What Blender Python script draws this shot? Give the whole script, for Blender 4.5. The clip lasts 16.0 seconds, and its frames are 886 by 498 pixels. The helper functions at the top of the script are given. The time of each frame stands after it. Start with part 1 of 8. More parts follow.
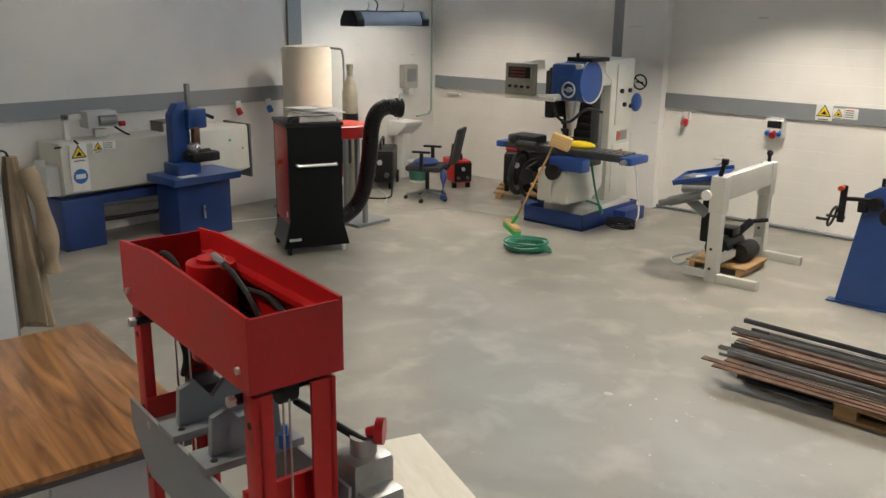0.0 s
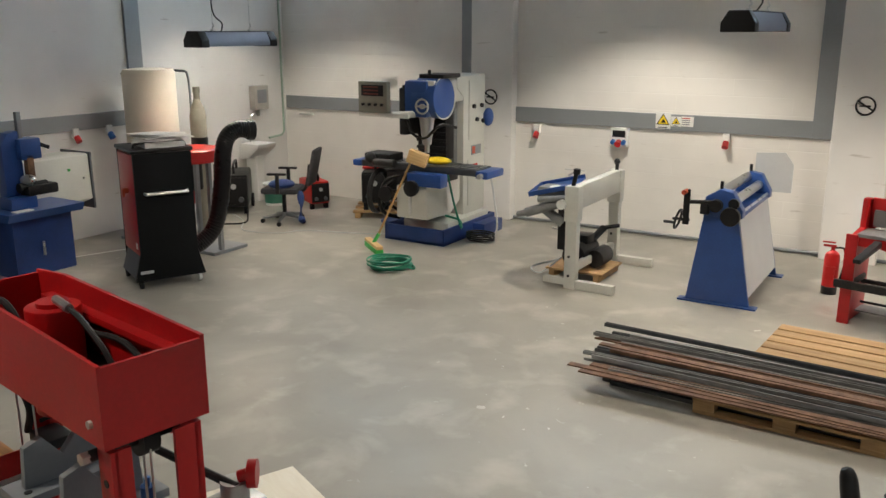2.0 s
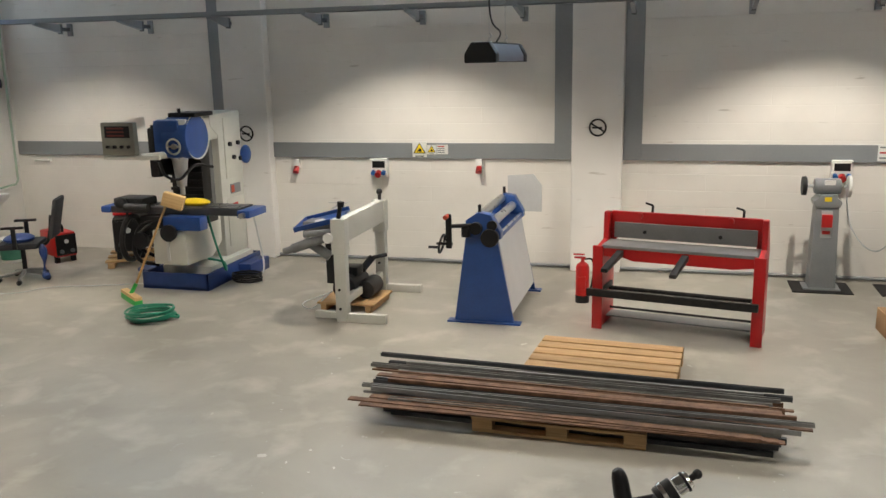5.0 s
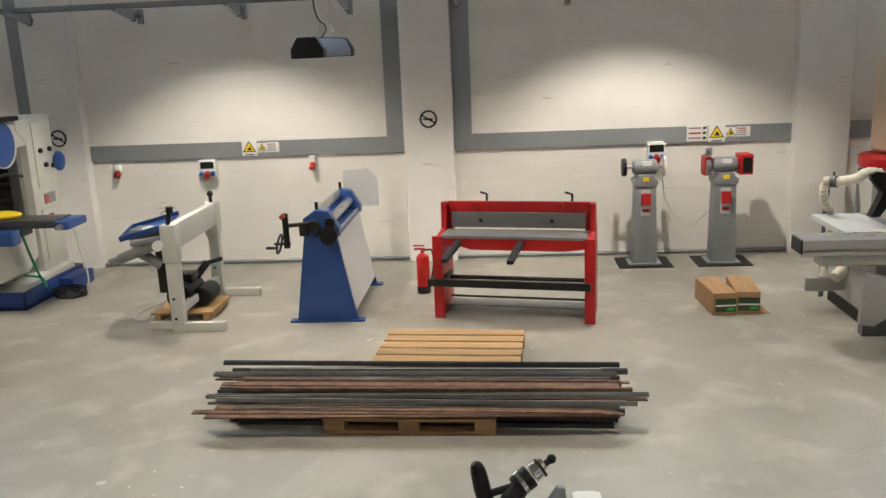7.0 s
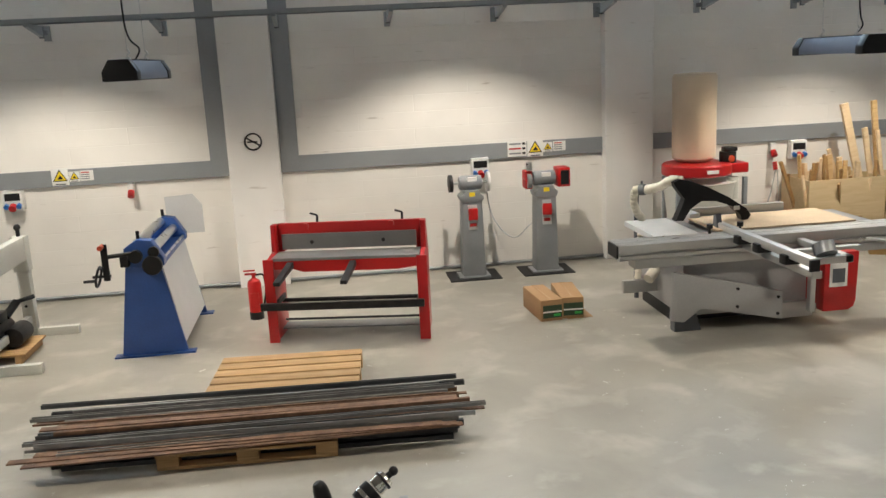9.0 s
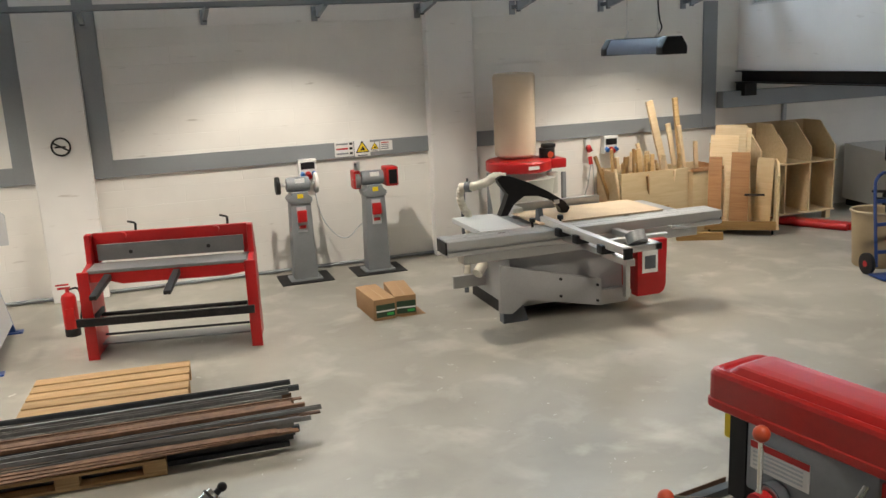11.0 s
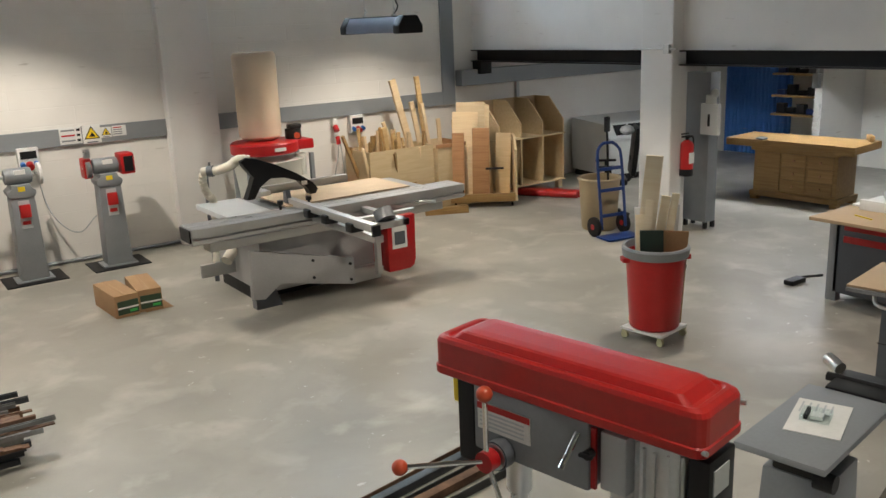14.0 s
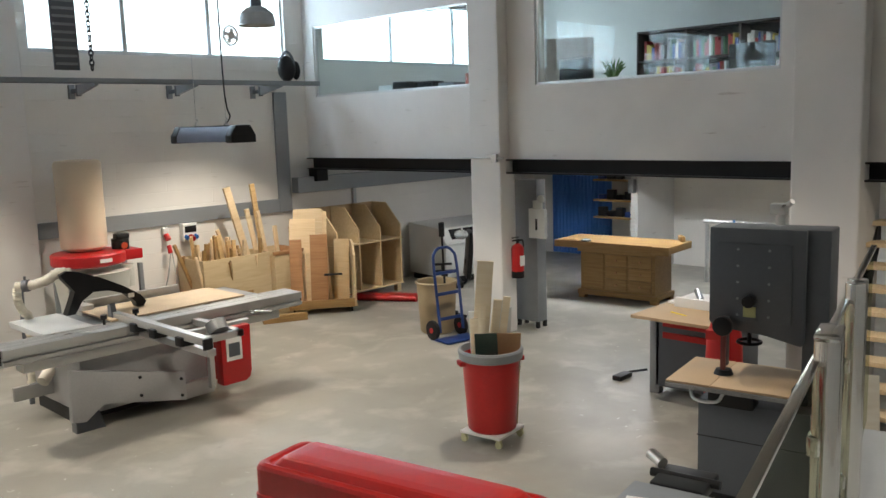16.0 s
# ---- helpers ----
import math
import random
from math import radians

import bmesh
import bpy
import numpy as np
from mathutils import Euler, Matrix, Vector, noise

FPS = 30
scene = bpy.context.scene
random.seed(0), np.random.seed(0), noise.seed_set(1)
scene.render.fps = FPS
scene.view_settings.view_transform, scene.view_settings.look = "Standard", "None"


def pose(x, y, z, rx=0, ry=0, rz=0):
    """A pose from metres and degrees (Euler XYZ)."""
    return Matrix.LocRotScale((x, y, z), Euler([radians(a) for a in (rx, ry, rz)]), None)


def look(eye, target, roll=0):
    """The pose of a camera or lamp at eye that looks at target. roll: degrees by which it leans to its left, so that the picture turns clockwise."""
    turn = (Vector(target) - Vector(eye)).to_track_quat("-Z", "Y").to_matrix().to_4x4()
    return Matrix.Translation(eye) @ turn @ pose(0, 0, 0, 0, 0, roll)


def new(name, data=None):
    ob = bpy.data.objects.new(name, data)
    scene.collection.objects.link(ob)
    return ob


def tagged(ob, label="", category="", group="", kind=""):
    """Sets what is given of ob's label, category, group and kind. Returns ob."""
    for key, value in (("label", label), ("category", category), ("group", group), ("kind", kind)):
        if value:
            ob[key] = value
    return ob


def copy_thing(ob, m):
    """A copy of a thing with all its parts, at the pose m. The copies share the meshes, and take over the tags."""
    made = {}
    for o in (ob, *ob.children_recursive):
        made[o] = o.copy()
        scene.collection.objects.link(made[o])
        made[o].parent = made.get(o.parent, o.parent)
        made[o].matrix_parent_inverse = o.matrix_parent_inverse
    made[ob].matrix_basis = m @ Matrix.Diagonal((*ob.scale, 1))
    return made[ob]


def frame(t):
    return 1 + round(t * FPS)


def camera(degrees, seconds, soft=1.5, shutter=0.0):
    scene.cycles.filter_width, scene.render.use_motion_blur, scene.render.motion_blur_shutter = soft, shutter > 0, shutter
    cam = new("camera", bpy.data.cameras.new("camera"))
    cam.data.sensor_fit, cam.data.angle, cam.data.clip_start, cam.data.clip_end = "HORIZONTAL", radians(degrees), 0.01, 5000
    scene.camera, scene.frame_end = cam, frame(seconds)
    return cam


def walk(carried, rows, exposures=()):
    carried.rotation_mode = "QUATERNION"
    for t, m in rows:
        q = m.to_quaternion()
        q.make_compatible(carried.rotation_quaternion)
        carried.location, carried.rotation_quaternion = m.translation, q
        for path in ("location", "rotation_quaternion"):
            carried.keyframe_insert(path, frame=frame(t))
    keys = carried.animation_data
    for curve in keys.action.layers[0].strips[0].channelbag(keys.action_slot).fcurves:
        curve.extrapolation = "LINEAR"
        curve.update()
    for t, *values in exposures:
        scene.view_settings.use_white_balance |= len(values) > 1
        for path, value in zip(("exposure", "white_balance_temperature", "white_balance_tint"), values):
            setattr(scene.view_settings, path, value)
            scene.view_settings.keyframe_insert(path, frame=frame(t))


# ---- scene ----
cam = camera(54.98, 16.0)
PATH = [
    (0.0, look((0.108, -0.112, 2.563), (-1.791, 2.065, 1.754), 0.79)),
    (0.5, look((0.088, -0.099, 2.563), (-1.726, 2.157, 1.775), 0.76)),
    (1.0, look((0.069, -0.088, 2.562), (-1.652, 2.242, 1.781), 0.65)),
    (1.5, look((0.053, -0.077, 2.562), (-1.575, 2.324, 1.799), 0.34)),
    (2.0, look((0.039, -0.058, 2.559), (-1.476, 2.422, 1.812), -0.04)),
    (2.5, look((0.015, -0.049, 2.555), (-1.393, 2.499, 1.833), 0.25)),
    (3.0, look((0.002, -0.045, 2.554), (-1.334, 2.554, 1.878), 0.16)),
    (3.5, look((0.012, -0.029, 2.552), (-1.202, 2.633, 1.889), 0.34)),
    (4.0, look((0.027, -0.010, 2.543), (-0.984, 2.736, 1.880), 0.42)),
    (4.2, look((0.028, -0.005, 2.543), (-0.887, 2.779, 1.901), -0.30)),
    (6.3, look((-0.013, 0.035, 2.591), (-0.628, 2.886, 1.886), -1.62)),
    (6.5, look((-0.014, 0.040, 2.593), (-0.483, 2.912, 1.862), -2.11)),
    (7.0, look((-0.016, 0.047, 2.584), (-0.239, 2.959, 1.894), -2.39)),
    (7.5, look((-0.017, 0.047, 2.575), (-0.084, 2.967, 1.890), -2.19)),
    (8.0, look((-0.010, 0.039, 2.573), (0.099, 2.961, 1.900), -2.45)),
    (8.5, look((-0.008, 0.029, 2.572), (0.226, 2.948, 1.921), -2.49)),
    (9.0, look((-0.009, 0.020, 2.571), (0.355, 2.928, 1.927), -2.84)),
    (9.2, look((-0.008, 0.018, 2.570), (0.444, 2.914, 1.930), -3.40)),
    (11.3, look((0.034, 0.031, 2.574), (1.047, 2.776, 1.909), -2.39)),
    (11.5, look((0.039, 0.032, 2.571), (1.116, 2.756, 1.922), -2.32)),
    (12.0, look((0.050, 0.034, 2.561), (1.262, 2.692, 1.877), -2.45)),
    (12.5, look((0.059, 0.042, 2.554), (1.413, 2.619, 1.831), -2.11)),
    (13.0, look((0.076, 0.042, 2.548), (1.552, 2.548, 1.812), -2.53)),
    (13.5, look((0.106, 0.036, 2.547), (1.643, 2.505, 1.810), -2.57)),
    (14.0, look((0.139, 0.031, 2.544), (1.797, 2.409, 1.773), -2.41)),
    (14.5, look((0.162, 0.024, 2.539), (1.957, 2.309, 1.793), -2.31)),
    (15.0, look((0.175, 0.014, 2.545), (2.082, 2.223, 1.848), -2.40)),
    (15.5, look((0.187, 0.007, 2.566), (2.212, 2.145, 1.995), -2.34)),
    (16.0, look((0.191, -0.009, 2.586), (2.319, 2.060, 2.146), -1.86)),
]
walk(cam, PATH, [(0.0, 0.0), (2.0, -0.1), (4.0, -0.1), (7.0, -0.03), (9.0, 0.0), (12.0, -0.05), (14.0, -0.12), (15.5, 0.0), (16.0, 0.0)])

# ---- light: daylight through the high windows, hanging lamps further down ----
world = bpy.data.worlds.new("sky")
scene.world = world
world.use_nodes = True
wn = world.node_tree.nodes
sky = wn.new("ShaderNodeTexSky")
sky.sky_type = "NISHITA"
sky.sun_disc = False
sky.sun_elevation = radians(38)
sky.sun_rotation = radians(200)
wn["Background"].inputs["Strength"].default_value = 0.15
world.node_tree.links.new(sky.outputs[0], wn["Background"].inputs["Color"])


def area_lamp(name, m, sx, sy, watts, color, spread=180):
    d = bpy.data.lights.new(name, "AREA")
    d.shape, d.size, d.size_y, d.energy, d.color = "RECTANGLE", sx, sy, watts, color
    d.spread = radians(spread)
    ob = new(name, d)
    ob.matrix_world = m
    return ob


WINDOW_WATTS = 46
LAMP_WATTS = 24
BELL_WATTS = 355

# ---- materials ----
def mat(name, color, rough=0.6, metal=0.0, var=0.12, scale=6.0, bump=0.0, fine=60.0, coat=0.0, tint=None, spots=0.0, rvar=0.1, spec=0.5):
    """A painted, plastic or metal surface: broad stains, fine grain, uneven gloss, slight relief."""
    m = bpy.data.materials.new(name)
    m.use_nodes = True
    nt = m.node_tree
    n, l = nt.nodes, nt.links
    b = n["Principled BSDF"]
    b.inputs["Metallic"].default_value = metal
    b.inputs["Coat Weight"].default_value = coat
    b.inputs["Specular IOR Level"].default_value = spec
    tc = n.new("ShaderNodeTexCoord")
    big = n.new("ShaderNodeTexNoise")
    big.inputs["Scale"].default_value, big.inputs["Detail"].default_value = scale, 5
    small = n.new("ShaderNodeTexNoise")
    small.inputs["Scale"].default_value, small.inputs["Detail"].default_value = fine, 4
    l.new(tc.outputs["Object"], big.inputs["Vector"])
    l.new(tc.outputs["Object"], small.inputs["Vector"])
    ramp = n.new("ShaderNodeValToRGB")
    c = Vector(color)
    dark = c * (1 - var) if tint is None else Vector(tint)
    ramp.color_ramp.elements[0].position, ramp.color_ramp.elements[1].position = 0.3, 0.7
    ramp.color_ramp.elements[0].color = (*dark, 1)
    ramp.color_ramp.elements[1].color = (*[min(1, v * (1 + var * 0.5)) for v in c], 1)
    l.new(big.outputs["Fac"], ramp.inputs["Fac"])
    mix = n.new("ShaderNodeMixRGB")
    mix.blend_type = "MULTIPLY"
    mix.inputs["Fac"].default_value = min(1, var * 1.6 + spots)
    l.new(ramp.outputs["Color"], mix.inputs["Color1"])
    l.new(small.outputs["Fac"], mix.inputs["Color2"])
    gain = n.new("ShaderNodeMixRGB")
    gain.blend_type = "MULTIPLY"
    gain.inputs["Fac"].default_value = 1.0
    k = 1 + 0.5 * min(1, var * 1.6 + spots)
    gain.inputs["Color2"].default_value = (k, k, k, 1)
    l.new(mix.outputs["Color"], gain.inputs["Color1"])
    l.new(gain.outputs["Color"], b.inputs["Base Color"])
    mr = n.new("ShaderNodeMapRange")
    mr.inputs["To Min"].default_value, mr.inputs["To Max"].default_value = max(0.03, rough - rvar), min(1, rough + rvar)
    l.new(big.outputs["Fac"], mr.inputs["Value"])
    l.new(mr.outputs["Result"], b.inputs["Roughness"])
    if bump:
        bp = n.new("ShaderNodeBump")
        bp.inputs["Strength"].default_value, bp.inputs["Distance"].default_value = bump, 0.004
        l.new(small.outputs["Fac"], bp.inputs["Height"])
        l.new(bp.outputs["Normal"], b.inputs["Normal"])
    return m


def wood(name, light, dark, stretch=(1.5, 22, 22), rough=0.55, sharp=0.5, by_piece=0.25, coat=0.0):
    """Wood with grain along the object's x axis; each piece a little different."""
    m = bpy.data.materials.new(name)
    m.use_nodes = True
    nt = m.node_tree
    n, l = nt.nodes, nt.links
    b = n["Principled BSDF"]
    b.inputs["Roughness"].default_value = rough
    b.inputs["Coat Weight"].default_value = coat
    tc, info = n.new("ShaderNodeTexCoord"), n.new("ShaderNodeObjectInfo")
    mp = n.new("ShaderNodeMapping")
    mp.inputs["Scale"].default_value = stretch
    off = n.new("ShaderNodeVectorMath")
    off.operation = "ADD"
    mul = n.new("ShaderNodeMath")
    mul.operation = "MULTIPLY"
    mul.inputs[1].default_value = 17.0
    l.new(info.outputs["Random"], mul.inputs[0])
    l.new(tc.outputs["Object"], off.inputs[0])
    l.new(mul.outputs[0], off.inputs[1])
    l.new(off.outputs[0], mp.inputs["Vector"])
    g = n.new("ShaderNodeTexNoise")
    g.inputs["Scale"].default_value, g.inputs["Detail"].default_value, g.inputs["Distortion"].default_value = 1.6, 8, 0.9
    l.new(mp.outputs[0], g.inputs["Vector"])
    ramp = n.new("ShaderNodeValToRGB")
    ramp.color_ramp.elements[0].position, ramp.color_ramp.elements[1].position = 0.5 - sharp * 0.35, 0.5 + sharp * 0.3
    ramp.color_ramp.elements[0].color, ramp.color_ramp.elements[1].color = (*dark, 1), (*light, 1)
    l.new(g.outputs["Fac"], ramp.inputs["Fac"])
    hsv = n.new("ShaderNodeHueSaturation")
    val = n.new("ShaderNodeMapRange")
    val.inputs["To Min"].default_value, val.inputs["To Max"].default_value = 1 - by_piece, 1 + by_piece
    l.new(info.outputs["Random"], val.inputs["Value"])
    l.new(val.outputs["Result"], hsv.inputs["Value"])
    l.new(ramp.outputs["Color"], hsv.inputs["Color"])
    l.new(hsv.outputs["Color"], b.inputs["Base Color"])
    bp = n.new("ShaderNodeBump")
    bp.inputs["Strength"].default_value, bp.inputs["Distance"].default_value = 0.25, 0.002
    l.new(g.outputs["Fac"], bp.inputs["Height"])
    l.new(bp.outputs["Normal"], b.inputs["Normal"])
    return m


def glow(name, color, strength):
    m = bpy.data.materials.new(name)
    m.use_nodes = True
    b = m.node_tree.nodes["Principled BSDF"]
    b.inputs["Base Color"].default_value = (*color, 1)
    b.inputs["Emission Color"].default_value = (*color, 1)
    b.inputs["Emission Strength"].default_value = strength
    return m


def glass(name, rough=0.02, color=(0.9, 0.95, 0.95)):
    m = bpy.data.materials.new(name)
    m.use_nodes = True
    n, l = m.node_tree.nodes, m.node_tree.links
    out = n["Material Output"]
    tr, gl, mx = n.new("ShaderNodeBsdfTransparent"), n.new("ShaderNodeBsdfGlossy"), n.new("ShaderNodeMixShader")
    mx.inputs[0].default_value = 0.03
    tr.inputs["Color"].default_value = (*color, 1)
    gl.inputs["Roughness"].default_value = rough
    l.new(tr.outputs[0], mx.inputs[1])
    l.new(gl.outputs[0], mx.inputs[2])
    l.new(mx.outputs[0], out.inputs["Surface"])
    return m


def wall_paint(name, color, course=0.2, block=2.7, strength=0.4, scuff=(0.35, 0.3, 0.25)):
    """White paint over block masonry: soft joints, roller texture, faint stains and scuffs."""
    m = bpy.data.materials.new(name)
    m.use_nodes = True
    n, l = m.node_tree.nodes, m.node_tree.links
    b = n["Principled BSDF"]
    b.inputs["Roughness"].default_value = 0.75
    geo = n.new("ShaderNodeNewGeometry")
    sep = n.new("ShaderNodeSeparateXYZ")
    l.new(geo.outputs["Position"], sep.inputs[0])
    add = n.new("ShaderNodeMath")
    l.new(sep.outputs["X"], add.inputs[0])
    l.new(sep.outputs["Y"], add.inputs[1])
    com = n.new("ShaderNodeCombineXYZ")
    l.new(add.outputs[0], com.inputs["X"])
    l.new(sep.outputs["Z"], com.inputs["Y"])
    br = n.new("ShaderNodeTexBrick")
    br.inputs["Scale"].default_value = 1.0
    br.inputs["Brick Width"].default_value, br.inputs["Row Height"].default_value = block, course
    br.inputs["Mortar Size"].default_value, br.inputs["Mortar Smooth"].default_value = 0.006, 1.0
    br.inputs["Color1"].default_value = br.inputs["Color2"].default_value = (1, 1, 1, 1)
    br.inputs["Mortar"].default_value = (0, 0, 0, 1)
    l.new(com.outputs[0], br.inputs["Vector"])
    noi, fine = n.new("ShaderNodeTexNoise"), n.new("ShaderNodeTexNoise")
    noi.inputs["Scale"].default_value, noi.inputs["Detail"].default_value = 1.3, 7
    fine.inputs["Scale"].default_value, fine.inputs["Detail"].default_value = 38, 5
    for q in (noi, fine):
        l.new(geo.outputs["Position"], q.inputs["Vector"])
    ramp = n.new("ShaderNodeValToRGB")
    ramp.color_ramp.elements[0].position, ramp.color_ramp.elements[1].position = 0.25, 0.6
    ramp.color_ramp.elements[0].color = (*[c * 0.9 for c in color], 1)
    ramp.color_ramp.elements[1].color = (*color, 1)
    l.new(noi.outputs["Fac"], ramp.inputs["Fac"])
    # small marks, stretched sideways
    mp = n.new("ShaderNodeMapping")
    mp.inputs["Scale"].default_value = (1.2, 1.2, 7)
    l.new(geo.outputs["Position"], mp.inputs["Vector"])
    marks = n.new("ShaderNodeTexNoise")
    marks.inputs["Scale"].default_value, marks.inputs["Detail"].default_value = 2.4, 9
    l.new(mp.outputs[0], marks.inputs["Vector"])
    thr = n.new("ShaderNodeMapRange")
    thr.inputs["From Min"].default_value, thr.inputs["From Max"].default_value = 0.68, 0.76
    l.new(marks.outputs["Fac"], thr.inputs["Value"])
    mk = n.new("ShaderNodeMixRGB")
    mk.inputs["Color2"].default_value = (*scuff, 1)
    half = n.new("ShaderNodeMath")
    half.operation = "MULTIPLY"
    half.inputs[1].default_value = 0.45
    l.new(thr.outputs["Result"], half.inputs[0])
    l.new(half.outputs[0], mk.inputs["Fac"])
    l.new(ramp.outputs["Color"], mk.inputs["Color1"])
    l.new(mk.outputs["Color"], b.inputs["Base Color"])
    hgt = n.new("ShaderNodeMath")
    hgt.operation = "MULTIPLY_ADD"
    hgt.inputs[1].default_value = 0.25
    l.new(fine.outputs["Fac"], hgt.inputs[0])
    l.new(br.outputs["Color"], hgt.inputs[2])
    bp = n.new("ShaderNodeBump")
    bp.inputs["Strength"].default_value, bp.inputs["Distance"].default_value = strength, 0.006
    l.new(hgt.outputs[0], bp.inputs["Height"])
    l.new(bp.outputs["Normal"], b.inputs["Normal"])
    return m


def floor_paint():
    """Worn grey-beige resin floor: cloudy patches, pale scuffs, dust, half gloss."""
    m = bpy.data.materials.new("worn_resin_floor")
    m.use_nodes = True
    n, l = m.node_tree.nodes, m.node_tree.links
    b = n["Principled BSDF"]
    geo = n.new("ShaderNodeNewGeometry")

    def noise_tex(scale, detail, dist=0.0, stretch=None):
        t = n.new("ShaderNodeTexNoise")
        t.inputs["Scale"].default_value, t.inputs["Detail"].default_value, t.inputs["Distortion"].default_value = scale, detail, dist
        if stretch:
            mp = n.new("ShaderNodeMapping")
            mp.inputs["Scale"].default_value = stretch
            l.new(geo.outputs["Position"], mp.inputs["Vector"])
            l.new(mp.outputs[0], t.inputs["Vector"])
        else:
            l.new(geo.outputs["Position"], t.inputs["Vector"])
        return t

    def ramp_of(t, p0, p1, c0, c1):
        r = n.new("ShaderNodeValToRGB")
        r.color_ramp.elements[0].position, r.color_ramp.elements[1].position = p0, p1
        r.color_ramp.elements[0].color, r.color_ramp.elements[1].color = (*c0, 1), (*c1, 1)
        l.new(t.outputs["Fac"], r.inputs["Fac"])
        return r

    cloud = ramp_of(noise_tex(0.8, 7, 0.6), 0.28, 0.72, (0.245, 0.232, 0.198), (0.372, 0.354, 0.309))
    scuff = ramp_of(noise_tex(2.1, 9, 0.3), 0.52, 0.7, (0, 0, 0), (1, 1, 1))
    dust = ramp_of(noise_tex(7, 8, 0.4), 0.62, 0.78, (0, 0, 0), (1, 1, 1))
    mix1 = n.new("ShaderNodeMixRGB")
    mix1.inputs["Color2"].default_value = (0.53, 0.505, 0.45, 1)
    f1 = n.new("ShaderNodeMath")
    f1.operation = "MULTIPLY"
    f1.inputs[1].default_value = 0.5
    l.new(scuff.outputs["Color"], f1.inputs[0])
    l.new(f1.outputs[0], mix1.inputs["Fac"])
    l.new(cloud.outputs["Color"], mix1.inputs["Color1"])
    mix2 = n.new("ShaderNodeMixRGB")
    mix2.inputs["Color2"].default_value = (0.25, 0.235, 0.2, 1)
    f2 = n.new("ShaderNodeMath")
    f2.operation = "MULTIPLY"
    f2.inputs[1].default_value = 0.45
    l.new(dust.outputs["Color"], f2.inputs[0])
    l.new(f2.outputs[0], mix2.inputs["Fac"])
    l.new(mix1.outputs["Color"], mix2.inputs["Color1"])
    # crumbs of plaster and paint chips lying about
    chips = ramp_of(noise_tex(11, 3, 0.8), 0.70, 0.725, (0, 0, 0), (1, 1, 1))
    where = ramp_of(noise_tex(0.55, 4, 0.3), 0.48, 0.62, (0, 0, 0), (0.8, 0.8, 0.8))
    f3 = n.new("ShaderNodeMath")
    f3.operation = "MULTIPLY"
    l.new(chips.outputs["Color"], f3.inputs[0])
    l.new(where.outputs["Color"], f3.inputs[1])
    mix3 = n.new("ShaderNodeMixRGB")
    mix3.inputs["Color2"].default_value = (0.66, 0.65, 0.62, 1)
    l.new(f3.outputs[0], mix3.inputs["Fac"])
    l.new(mix2.outputs["Color"], mix3.inputs["Color1"])
    l.new(mix3.outputs["Color"], b.inputs["Base Color"])
    rr = n.new("ShaderNodeMapRange")
    rr.inputs["To Min"].default_value, rr.inputs["To Max"].default_value = 0.25, 0.5
    l.new(noise_tex(2.2, 6).outputs["Fac"], rr.inputs["Value"])
    l.new(rr.outputs["Result"], b.inputs["Roughness"])
    bp = n.new("ShaderNodeBump")
    bp.inputs["Strength"].default_value, bp.inputs["Distance"].default_value = 0.06, 0.004
    l.new(noise_tex(26, 5).outputs["Fac"], bp.inputs["Height"])
    l.new(bp.outputs["Normal"], b.inputs["Normal"])
    return m


WALL = wall_paint("painted_masonry", (0.82, 0.795, 0.75), course=0.2, block=1.35, strength=0.42)
PLASTER = wall_paint("painted_plaster", (0.80, 0.785, 0.76), course=9, block=9, strength=0.15)
BLUE_WALL = wall_paint("blue_curtain_paint", (0.08, 0.23, 0.62), course=9, block=9, strength=0.2)
FLOOR = floor_paint()
ANODISED = mat("dull_anodised_aluminium", (0.52, 0.52, 0.51), 0.38, 0.75, 0.04, 7)
PANELGREY = mat("pale_grey_sheet_steel", (0.40, 0.40, 0.40), 0.42, 0.1, 0.1, 3, 0.02)
BOARDTAN = mat("dusty_fibreboard", (0.52, 0.40, 0.27), 0.7, 0.0, 0.12, 4, 0.05)
CREAM = mat("cream_plastic_pipe", (0.66, 0.62, 0.52), 0.45, 0.0, 0.1, 8, 0.02)
WHITEWOOD = wood("planed_white_pine", (0.90, 0.80, 0.62), (0.82, 0.69, 0.48), (1.2, 18, 18), 0.6, 0.8, 0.1)
DUCT = mat("galvanised_grey", (0.29, 0.31, 0.325), 0.5, 0.3, 0.08, 1.2)
STEEL = mat("bright_steel", (0.62, 0.62, 0.61), 0.3, 1.0, 0.05, 8)
ALU = mat("brushed_aluminium", (0.66, 0.665, 0.66), 0.4, 0.85, 0.1, 5)
CHROME = mat("polished_stainless", (0.75, 0.73, 0.68), 0.12, 1.0, 0.05, 3, rvar=0.05)
IRON = mat("dark_cast_iron", (0.03, 0.03, 0.031), 0.5, 0.4, 0.3, 14, 0.2, spec=0.3)
GREYSTEEL = mat("ground_steel_grey", (0.26, 0.265, 0.27), 0.42, 0.5, 0.18, 9)
BLACK = mat("black_plastic", (0.012, 0.012, 0.013), 0.42, 0.0, 0.2, 10, spec=0.3)
BLACKPAINT = mat("black_satin_paint", (0.006, 0.007, 0.008), 0.45, 0.0, 0.2, 3, 0.02, spec=0.15)
BLACKBEAM = mat("black_beam_paint", (0.012, 0.012, 0.013), 0.5, 0.0, 0.25, 3, spec=0.25)
RED = mat("red_machine_paint", (0.44, 0.008, 0.010), 0.36, 0.0, 0.14, 3, 0.03, 45, coat=0.1)
